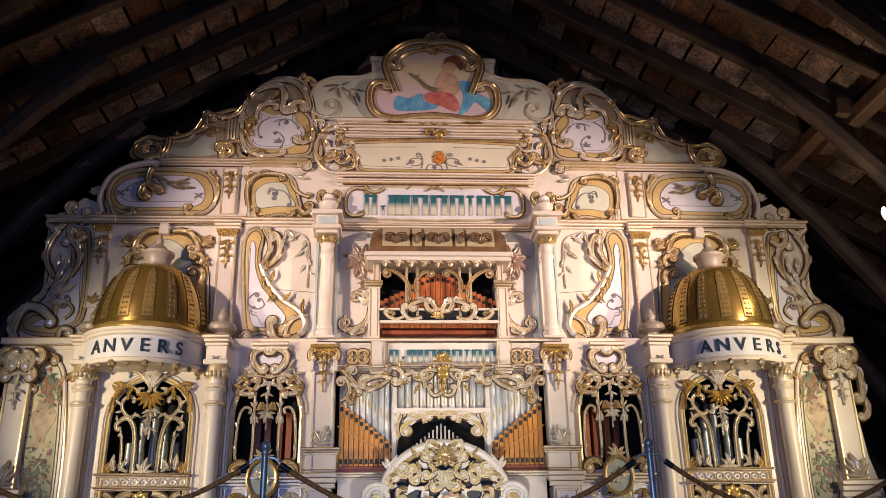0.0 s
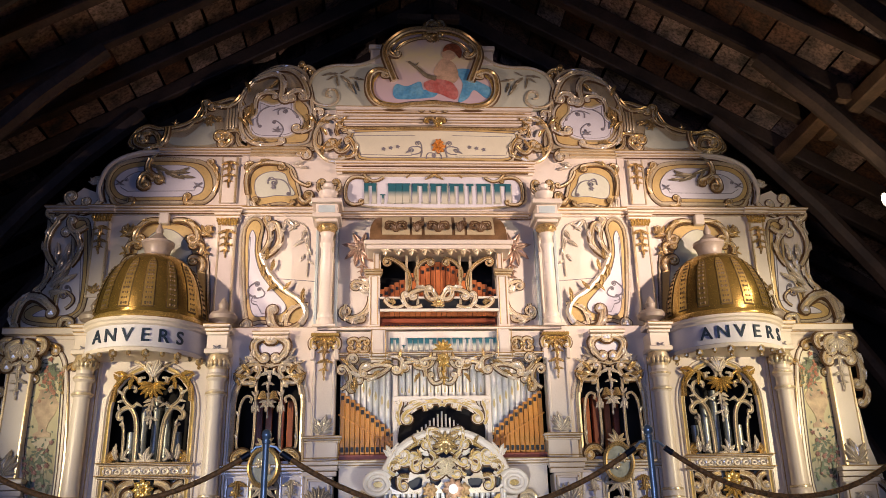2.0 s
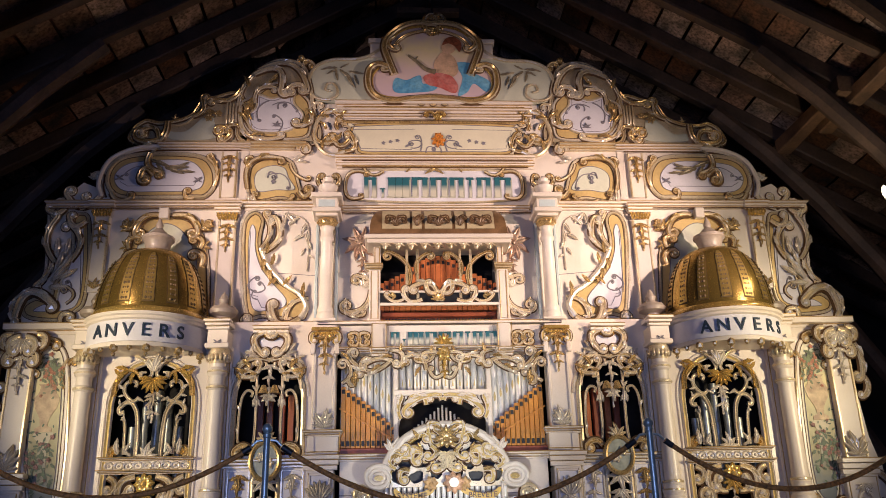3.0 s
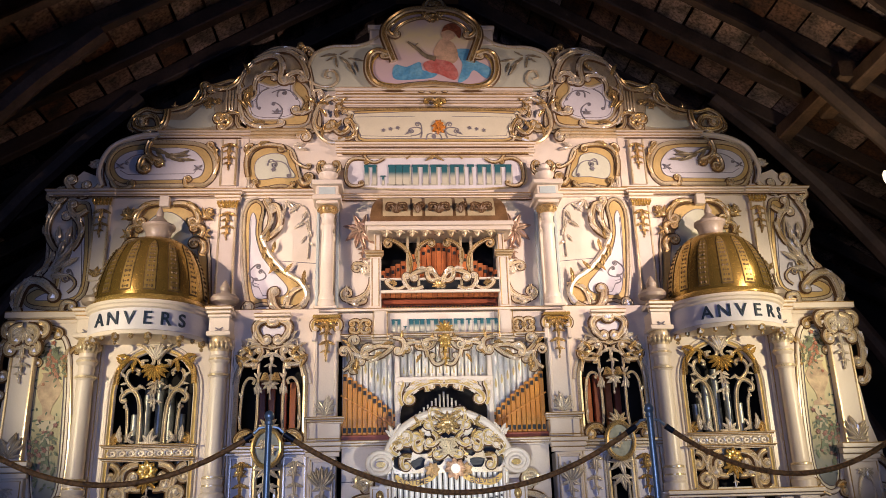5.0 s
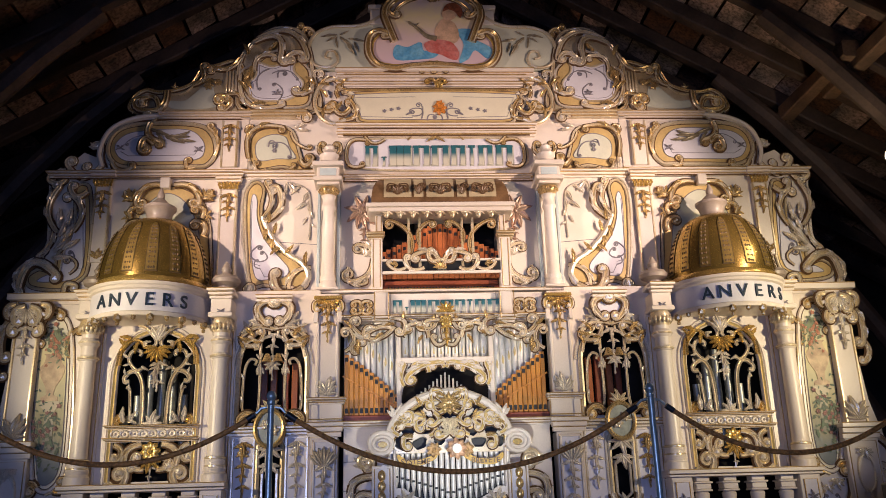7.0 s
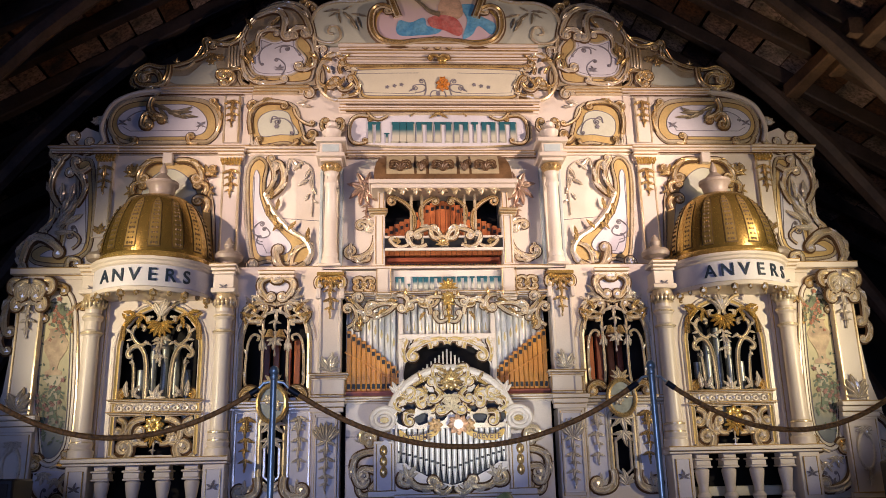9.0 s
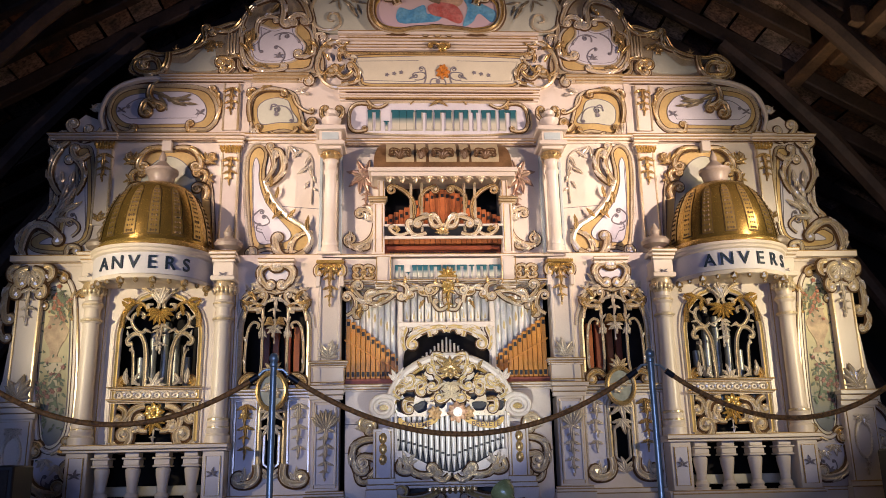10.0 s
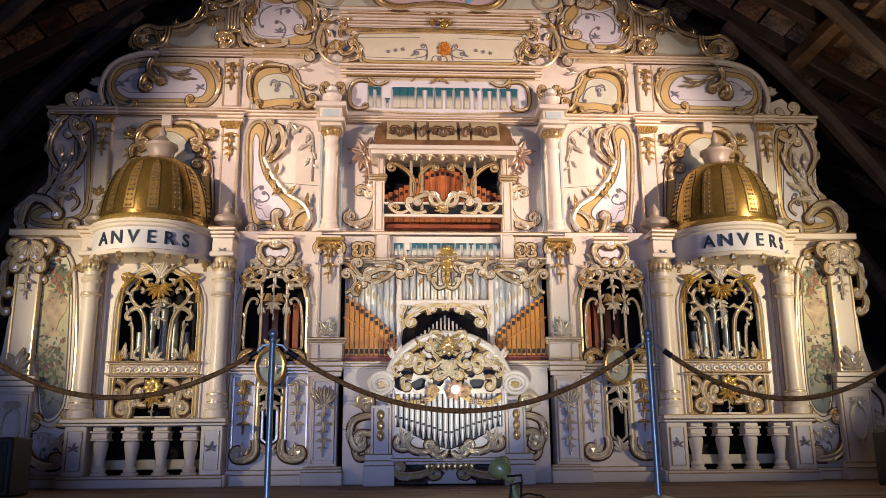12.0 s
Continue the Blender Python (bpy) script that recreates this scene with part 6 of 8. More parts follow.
def side_bay(m):
    sb = thing("organ_side_bay", (-1.55, -0.3, 0), "cream organ bay with openwork gilt arch and oval medallion", "organ bay", "organ side bays")
    x0, x1 = (-1.780, 1.186)[0] - 0.06, (-1.105, 1.185)[0] + 0.04
    c = (-1.437, 1.376)[0]
    ax0, ax1 = (-1.733, 1.377)[0], (-1.162, 1.376)[0]
    c = (ax0 + ax1) / 2
    az0, azs, azt = (-1.455, 0.997)[1], (-1.474, 1.473)[1], (-1.486, 1.796)[1]
    hole = archline(ax0, ax1, az0, azs, azt)
    lz0, lz1 = (-1.426, 0.265)[1], (-1.450, 0.866)[1]
    low = archline(c - 0.1, c + 0.1, lz0, lz1 - 0.08, lz1)
    wall = part("bay_wall", slab(B(), rect(x0, x1, 0.0, Z1 - 0.02), -0.28, -0.22, [hole, low]), CREAM, sb, smooth=False)
    # shade behind the bay openings, painted as a near-black sheet
    part("interior", box(B(), x0, x1, 0.12, 0.15, 0, Z1 - 0.05, 0), CASESHADE, sb)
    part("arch_moulding", tube(B(), hole[1:] + hole[:1], 0.022, -0.285, 8), IVORY, wall)
    part("arch_bead", tube(B(), grow(hole, 0.04)[2:], 0.014, -0.285, 6), SILVER, wall)
    for i, (k, mt) in enumerate(((-0.2, REDWOOD), (-0.06, RPIPE), (0.12, REDWOOD), (0.26, RPIPE))):
        x = c + k * (ax1 - ax0)
        part("pipe", box(B(), x - 0.028, x + 0.028, 0.02, 0.08, az0, azs + 0.1 - 0.12 * abs(k)), mt, sb)
    bay_fret(sb, ax0 + 0.01, ax1 - 0.01, az0 + 0.02, azt - 0.02, -0.29)
    for s in (-1, 1):
        bell = part("bell", lathe(B(), [(0.05, 0), (0.04, 0.015), (0.026, 0.05), (0.018, 0.07), (0.0, 0.075)], c + s * 0.045, -0.32, 14, cz=azs + 0.02), OLDGOLD, sb)
    # crest over the arch
    zc = (-1.448, 1.915)[1]
    bm = B()
    for s in (-1, 1):
        scroll(bm, (c, zc + 0.12), (c + s * 0.07, zc - 0.09), 0.5 * s, 0.03, 0.02, -0.31, r0=0.03), scroll(bm, (c, azt - 0.02), (c + s * 0.27, azt - 0.09), 0.2 * s, 0.035, 0.016, -0.30)
        scroll(bm, (c + s * 0.27, azt - 0.14), (c + s * 0.08, azt - 0.05), -0.3 * -s, 0.03, 0.014, -0.3)
        spray(bm, (c + s * 0.13, azt + 0.03), 65 if s > 0 else 115, 0.13, 3, 70, -0.29), spray(bm, (c + s * 0.2, azt - 0.02), 40 if s > 0 else 140, 0.1, 3, 70, -0.29)
    part("fret_leaf", bm, SILVER, sb)
    part("crest_oval", slab(B(), ring(c, zc + 0.01, 0.1, 0.085), -0.295, -0.27), LILAC, sb)
    part("gilt_pair", shell(shell(B(), (c - 0.03, zc + 0.10), 0.06, -0.31, 250, 4, 80), (c + 0.03, zc + 0.10), 0.06, -0.31, 290, 4, 80), GOLD, sb)
    bm = mould(B(), c - 0.13, c + 0.13, Z1 - 0.16, 0.09, -0.28)
    part("crest_shelf", bm, CREAM, sb)
    # ledge, medallion and lower field
    zl = (-1.452, 0.922)[1]
    part("ledge", mould(B(), x0 + 0.03, x1 - 0.03, zl - 0.03, 0.07, -0.28), SILVER, sb)
    mz = (-1.443, 0.945)[1]
    med = part("medallion", slab(B(), ring(c, mz, 0.105, 0.135), -0.36, -0.28), mat("medallion_sage_paint", (0.40, 0.42, 0.34), 0.4, 0, 0.2, 14, 0.2, 40, (0.24, 0.26, 0.22)), sb, "oval painted medallion in a gilt ring")
    part("medallion_ring", tube(B(), ring(c, mz, 0.115, 0.147), 0.02, -0.36, 8, True), OLDGOLD, med)
    part("medallion_relief", bloom(bloom(B(), (c - 0.03, mz + 0.03), 0.045, -0.365), (c + 0.03, mz - 0.02), 0.05, -0.365), IVORY, med)
    bm = spray(B(), (c, mz + 0.15), 90, 0.12, 5, 110, -0.34)
    for s in (-1, 1):
        scroll(bm, (c + s * 0.12, mz + 0.08), (c + s * 0.25, mz + 0.09), 0.3 * s, 0.035, 0.02, -0.32)
    part("fret_leaf", bm, IVORY, sb)
    part("low_moulding", tube(B(), low[1:] + low[:1], 0.02, -0.285, 8), IVORY, wall)
    bm = B()
    spray(bm, (c, mz - 0.14), 270, 0.15, 5, 130, -0.31), spray(bm, (c, mz - 0.27), 270, 0.13, 5, 120, -0.31)
    tube(bm, [(c - 0.06, lz0 + 0.36), (c - 0.06, lz0 + 0.1), (c, lz0 + 0.05), (c + 0.06, lz0 + 0.1), (c + 0.06, lz0 + 0.36)], 0.014, -0.28)
    spray(bm, (c, lz0 - 0.02), 90, 0.13, 5, 110, -0.3)
    part("fret_scroll", bm, SILVER, sb)
    for s in (-1, 1):
        x = c + s * 0.215
        f = rect(x - 0.085, x + 0.085, (-1.423, 0.198)[1], zl - 0.05)
        pl = part("field_panel", slab(B(), f, -0.292, -0.281), LILAC, sb, smooth=False)
        part("panel_bead", tube(B(), f, 0.012, -0.292, 6, True), SILVER, pl)
        part("garland", drop(bloom(B(), (x, zl - 0.16), 0.05, -0.3), (x, zl - 0.08), 0.42, -0.30, 5), SILVER if s > 0 else OLDGOLD, pl)
        bm = scroll(B(), (c + s * 0.11, lz0 + 0.1), (c + s * 0.24, lz0 - 0.06), -0.35 * s, 0.05, 0.024, -0.31)
        spray(bm, (c + s * 0.2, lz0 - 0.06), 60 if s > 0 else 120, 0.15, 4, 90, -0.30)
        part("fret_scroll", bm, SILVER, sb)
    part("base_step", mould(B(), x0 + 0.02, x1 - 0.02, 0.0, (-1.420, 0.123)[1], -0.3, ((0, 0.7, 0.06), (0.7, 1, 0.03))), CREAM, sb)
    # pilaster between bay and centre
    xa, xb = (-1.083, 1.364)[0], (-0.891, 1.364)[0]
    xm = (xa + xb) / 2
    zb, zk = (-0.985, 1.169)[1], (-1.002, 1.898)[1]
    p = part("pilaster", box(B(), xa, xb, -0.36, -0.22, zb, Z1 - 0.07), CREAM, sb)
    bm = B()
    for x in (xa + 0.015, xb - 0.015):
        tube(bm, [(x, zb), (x, zk - 0.08)], 0.013, -0.362)
    part("pilaster_bead", bm, CREAM, p)
    bm = B()
    for i in range(5):
        x = xa + (xb - xa) * (i + 0.5) / 5
        shell(bm, (x, zk + 0.10), 0.04, -0.38, 270, 5, 160), spray(bm, (x, zk + 0.06), 270, 0.06, 3, 60, -0.375)
    box(bm, xa - 0.02, xb + 0.02, -0.41, -0.3, zk + 0.11, zk + 0.14)
    part("gilt_capital", bm, GOLD, p)
    bm = B()
    for s in (-1, 1):
        scroll(bm, (xm + s * 0.06, zk + 0.1), (xm + s * 0.115, zk + 0.03), 0.3 * s, 0.025, 0.016, -0.37)
        box(bm, xm + s * 0.1 - 0.02, xm + s * 0.1 + 0.02, -0.4, -0.35, zk - 0.09, zk - 0.0)
    part("console", bm, CREAM, p)
    part("husk_drop", drop(B(), (xm, zk + 0.08), 0.32, -0.38, 4), OLDGOLD, p)
    bm = spray(B(), (xm, zb + 0.03), 90, 0.16, 5, 70, -0.38)
    spray(bm, (xm, zb + 0.03), 90, 0.12, 5, 130, -0.385)
    part("palmette", bm, SILVER, p)
    z2, z3 = (-0.980, 0.977)[1], (-0.978, 0.862)[1]
    part("pilaster_block", mould(box(B(), xa - 0.03, xb + 0.03, -0.39, -0.22, z2, zb - 0.04), xa - 0.04, xb + 0.04, zb - 0.045, 0.05, -0.37), CREAM, p)
    part("pilaster_cornice", mould(B(), xa - 0.05, xb + 0.02, z3, z2 - z3, -0.38, ((0, 0.35, 0.02), (0.35, 0.7, 0.05), (0.7, 1, 0.08))), CREAM, p)
    zq = (-0.961, 0.146)[1]
    part("lower_pilaster", box(B(), xa - 0.03, xb, -0.40, -0.22, zq, z3), CREAM, p)
    part("lower_panel", slab(B(), rect(xa, xb - 0.03, zq + 0.05, z3 - 0.04), -0.407, -0.399), LILAC, p, smooth=False)
    part("lower_bead", tube(B(), rect(xa, xb - 0.03, zq + 0.05, z3 - 0.04), 0.01, -0.407, 6, True), CREAM, p)
    part("shell_boss", shell(B(), (xm - 0.015, (-0.990, 0.619)[1]), 0.17, -0.41, 90, 7, 95), SILVER, p)
    part("husk_drop", drop(B(), (xm - 0.015, (-0.991, 0.642)[1]), 0.4, -0.41, 6), SILVER, p)
    part("pilaster_foot", mould(B(), xa - 0.06, xb + 0.03, 0.0, zq, -0.40, ((0, 0.72, 0.07), (0.72, 0.88, 0.05), (0.88, 1, 0.03))), CREAM, p)


mirrored(side_bay)


PLINTHP = graded(mat("painted_stone", (0.5, 0.45, 0.33), 0.5), ((0.0, (0.16, 0.16, 0.13)), (1.0, (0.52, 0.46, 0.32))), wobble=0.3)
GARDEN = graded(mat("garden_backdrop_paint", (0.4, 0.4, 0.3), 0.5, 0, 0.1, 2.2, 0.1, 50), ((0.0, (0.05, 0.07, 0.08)), (0.22, (0.14, 0.17, 0.19)), (0.42, (0.30, 0.27, 0.14)), (0.62, (0.46, 0.42, 0.24)), (0.8, (0.64, 0.55, 0.28)), (1.0, (0.46, 0.48, 0.38))), "Object", 0.5, 2.05, 0.35)


def end_panel(m):
    ep = thing("organ_end_panel", (-3.35, -0.3, 0), "cream organ end panel with a painted flower urn and carved pilaster", "organ panel", "organ end panels")
    xr = (-2.993, 1.178)[0] - 0.02
    xl = -(3.634, 1.375)[0]
    zt = (-3.490, 2.031)[1]
    part("end_wall", slab(B(), [(xl - 0.12, 0.0), (xr, 0.0), (xr, zt), (xl, zt), (xl - 0.0, zt - 0.55), (xl - 0.03, zt - 0.95), (xl - 0.12, zt - 1.3)], -0.24, -0.18), CREAM, ep, smooth=False)
    part("end_cornice", mould(B(), xl - 0.03, xr, zt, 0.09, -0.22, ((0, 0.4, 0.03), (0.4, 1, 0.09))), CREAM, ep)
    # painting in an ochre frame
    out = cr([(-3.353, 0.728), (-3.411, 1.189), (-3.414, 1.664), (-3.373, 1.898), (-3.295, 1.957), (-3.185, 1.884), (-3.127, 1.665), (-3.092, 1.188), (-3.084, 0.727), (-3.123, 0.569), (-3.218, 0.494), (-3.308, 0.548)], 4, True)
    inn = cr([(-3.322, 0.774), (-3.379, 1.189), (-3.386, 1.616), (-3.340, 1.849), (-3.243, 1.810), (-3.169, 1.616), (-3.137, 1.188), (-3.124, 0.773), (-3.161, 0.592), (-3.264, 0.557)], 4, True)
    fr = framed(ep, out, -0.24, 0.04, GARDEN, name="painting", label="garden painting of a flower urn in an ochre frame", field_outline=inn, bead=0.014, border=STRAW, edge=CREAM)
    c = (-3.265, 1.189)[0]
    URN = mat("urn_paint", (0.60, 0.45, 0.27), 0.5, 0, 0.2, 14, 0.2, 40, (0.34, 0.22, 0.14))
    zz = (-3.269, 1.226)[1]
    prof = [(0.07, -0.01), (0.07, 0.02), (0.03, 0.04), (0.04, 0.1), (0.09, 0.19), (0.105, 0.26), (0.07, 0.31), (0.06, 0.36), (0.08, 0.38)]
    part("painted_urn", slab(B(), [(c - r, zz + h) for r, h in prof] + [(c + r, zz + h) for r, h in prof[::-1]], -0.262, -0.258), URN, fr, smooth=False)
    part("painted_pedestal", slab(B(), [(c - 0.02, zz - 0.4), (c + 0.06, zz - 0.4), (c + 0.05, zz - 0.1), (c + 0.085, zz - 0.05), (c + 0.085, zz - 0.015), (c - 0.07, zz - 0.015), (c - 0.07, zz - 0.05), (c - 0.02, zz - 0.1)], -0.261, -0.2578), PLINTHP, fr, smooth=False)
    rn = random.Random(7)
    for nm, mt, cen, n, spread_ in (("painted_leaf", mat("leaf_green_paint", (0.17, 0.21, 0.11), 0.5, 0, 0.3, 20), (c, zz + 0.47), 90, 0.11), ("painted_flower", mat("flower_red_paint", (0.46, 0.17, 0.10), 0.5, 0, 0.35, 25, 0.2, 60, (0.55, 0.33, 0.22)), (c, zz + 0.46), 26, 0.09), ("painted_leaf", mat("deep_green_paint", (0.07, 0.13, 0.07), 0.5, 0, 0.3, 20), (c - 0.02, zz - 0.28), 150, 0.2), ("painted_flower", mat("rose_pink_paint", (0.40, 0.22, 0.19), 0.5, 0, 0.3, 25), (c - 0.02, zz - 0.22), 26, 0.15)):
        bm = B()
        for _ in range(n):
            q = (cen[0] + rn.gauss(0, spread_ * 0.55), cen[1] + rn.gauss(0, spread_ * 0.75))
            if abs(q[0] - c) > 0.115:
                continue
            if nm == "painted_leaf":
                leaf(bm, q, rn.uniform(0, 360), rn.uniform(0.022, 0.05), 0.55, -0.262, 0.01)
            else:
                bloom(bm, q, rn.uniform(0.012, 0.024), -0.262, 5)
        part(nm, bm, mt, fr)
    bm = B()
    scroll(bm, (-3.402, 1.859), (-3.239, 1.958), 0.35, 0.03, 0.02, -0.26), scroll(bm, (-3.141, 1.568), (-3.104, 1.811), 0.2, 0.03, 0.014, -0.25), scroll(bm, (-3.441, 1.568), (-3.401, 1.713), 0.3, 0.03, 0.016, -0.26)
    scroll(bm, (-3.152, 0.502), (-3.069, 0.569), -0.4, 0.03, 0.02, -0.26), scroll(bm, (-3.288, 0.526), (-3.368, 0.526), -0.4, 0.04, 0.022, -0.26), tube(bm, cr([(-3.118, 1.665), (-3.069, 1.188), (-3.061, 0.772), (-3.103, 0.547), (-3.215, 0.472)], 5), 0.013, -0.25)
    part("panel_scroll", bm, IVORY, ep)
    # lower field with carved bracket
    f = cr([(-3.365, 0.415), (-3.307, 0.282), (-3.228, 0.159), (-3.138, 0.141), (-3.066, 0.170), (-3.081, 0.413), (-3.235, 0.449)], 4, True)
    part("low_field", slab(B(), f, -0.25, -0.2405), LILAC, ep, smooth=False)
    bm = scroll(B(), (-3.376, 0.437), (-3.141, 0.167), -0.3, 0.05, 0.024, -0.26)
    scroll(bm, (-3.076, 0.413), (-3.077, 0.280), -0.3, 0.025, 0.016, -0.26), spray(bm, (-3.256, 0.436), 270, 0.1, 5, 120, -0.26), spray(bm, (-3.163, 0.391), 270, 0.1, 4, 90, -0.26)
    part("panel_scroll", bm, SILVER, ep)
    part("painted_motif", spray(scroll(scroll(B(), (-3.194, 0.215), (-3.256, 0.304), 0.4, 0.015, 0.006, -0.252), (-3.194, 0.215), (-3.141, 0.303), -0.4, 0.015, 0.006, -0.252), (-3.193, 0.202), 90, 0.08, 5, 90, -0.252), LINE, ep)
    part("base_step", mould(B(), xl - 0.12, xr, 0.0, (-3.200, 0.098)[1], -0.24, ((0, 0.75, 0.06), (0.75, 1, 0.03))), CREAM, ep)
    # outer pilaster with cascading capital
    xa, xb = -(3.593, 1.375)[0], -(3.390, 1.375)[0]
    xm = (xa + xb) / 2
    zb = -0.0 + (3.471, 0.893)[1]
    p = part("pilaster", box(B(), xa, xb, -0.31, -0.2, zb, zt), CREAM, ep)
    bm = B()
    for x in (xa + 0.012, xb - 0.012):
        tube(bm, [(x, zb), (x, zt - 0.25)], 0.012, -0.312)
    part("pilaster_bead", bm, IVORY, p)
    bm = B()
    for s in (-1, 1):
        scroll(bm, (xm + s * 0.02, zt - 0.04), (xm + s * 0.09, zt - 0.17), 0.35 * s, 0.035, 0.022, -0.34), scroll(bm, (xm + s * 0.05, zt - 0.2), (xm + s * 0.13, zt - 0.24), 0.4 * s, 0.035, 0.022, -0.33)
        scroll(bm, (xm + s * 0.1, zt - 0.02), (xm + s * 0.17, zt - 0.1), 0.35 * s, 0.04, 0.022, -0.32)
    scroll(bm, (xm - 0.1, zt - 0.05), (xm - 0.2, zt - 0.45), -0.15, 0.04, 0.022, -0.26), scroll(bm, (xm - 0.2, zt - 0.42), (xm - 0.19, zt - 0.62), -0.25, 0.025, 0.02, -0.25)
    shell(bm, (xm, zt - 0.06), 0.13, -0.34, 270, 7, 120)
    part("panel_scroll", bm, SILVER, p)
    part("husk_drop", drop(B(), (xm, zt - 0.2), 0.3, -0.33, 4), SILVER, p)
    part("palmette", spray(spray(B(), (xm, zb + 0.02), 90, 0.2, 5, 70, -0.33), (xm, zb + 0.02), 90, 0.13, 5, 140, -0.335), SILVER, p)
    part("pilaster_cornice", mould(B(), xa - 0.06, xb + 0.05, zb - 0.14, 0.13, -0.31, ((0, 0.35, 0.02), (0.35, 0.7, 0.05), (0.7, 1, 0.08))), CREAM, p)
    part("lower_pilaster", box(B(), xa - 0.04, xb + 0.04, -0.33, -0.2, 0.12, zb - 0.14), CREAM, p)
    bm = tube(B(), ring(xm, zb - 0.42, 0.07, 0.15), 0.016, -0.335, 6, True)
    spray(bm, (xm, zb - 0.22), 270, 0.1, 7, 150, -0.34), drop(bm, (xm, zb - 0.55), 0.14, -0.335, 3)
    part("oval_bead", bm, SILVER, p)
    part("pilaster_foot", mould(B(), xa - 0.07, xb + 0.07, 0.0, 0.14, -0.33, ((0, 0.7, 0.07), (0.7, 1, 0.03))), CREAM, p)
    bm = scroll(B(), (xa - 0.04, zb - 0.1), (xa - 0.16, zb - 0.45), -0.25, 0.05, 0.022, -0.25)
    scroll(bm, (xa - 0.04, zb - 0.35), (xa - 0.12, zb - 0.5), -0.35, 0.04, 0.02, -0.25)
    part("side_bracket", bm, SILVER, ep)


mirrored(end_panel)
# ---- organ, central case ----
cc = thing("organ_central_case", (0, -0.4, 0), "cream central organ case with pipe displays and fretwork shell", "organ case")
CX0, CX1 = (-0.867, 1.364)[0], -(-0.867, 1.364)[0]
CZ0, CZ1 = (-0.655, 0.986)[1], (-0.665, 1.820)[1]
# near-black sheet painted as the shade deep in the central case
part("interior", box(B(), CX0 - 0.05, CX1 + 0.05, 0.14, 0.17, 0.0, Z1 - 0.05, 0), CASESHADE, cc)
part("frieze", box(B(), CX0, CX1, -0.32, -0.2, CZ1, Z1 - 0.07), CREAM, cc)
part("frieze_moulding", mould(B(), CX0, CX1, CZ1 + 0.005, 0.04, -0.31), CREAM, cc)
nb2 = part("name_board", box(B(), (-0.455, 1.950)[0], -(-0.455, 1.950)[0], -0.345, -0.318, (-0.087, 1.852)[1], (-0.085, 2.062)[1]), CREAM, cc)
name_bars((-0.435, 1.885)[0], (-0.435, 1.890)[1], (-0.435, 2.000)[1] - (-0.435, 1.890)[1], ((0.493, 1.889)[0] - (-0.435, 1.885)[0]) / 261, -0.346, nb2)
for x in ((-0.532, 1.950)[0], -(-0.532, 1.950)[0]):
    bm = box(B(), x - 0.055, x + 0.055, -0.40, -0.31, (-0.521, 1.840)[1], Z1 - 0.07)
    mould(bm, x - 0.055, x + 0.055, (-0.521, 1.781)[1], 0.06, -0.39)
    part("frieze_post", bm, CREAM, cc)


RIBBON = mat("yellow_ribbon_paint", (0.66, 0.40, 0.05), 0.4, 0, 0.1, 8, 0.05)


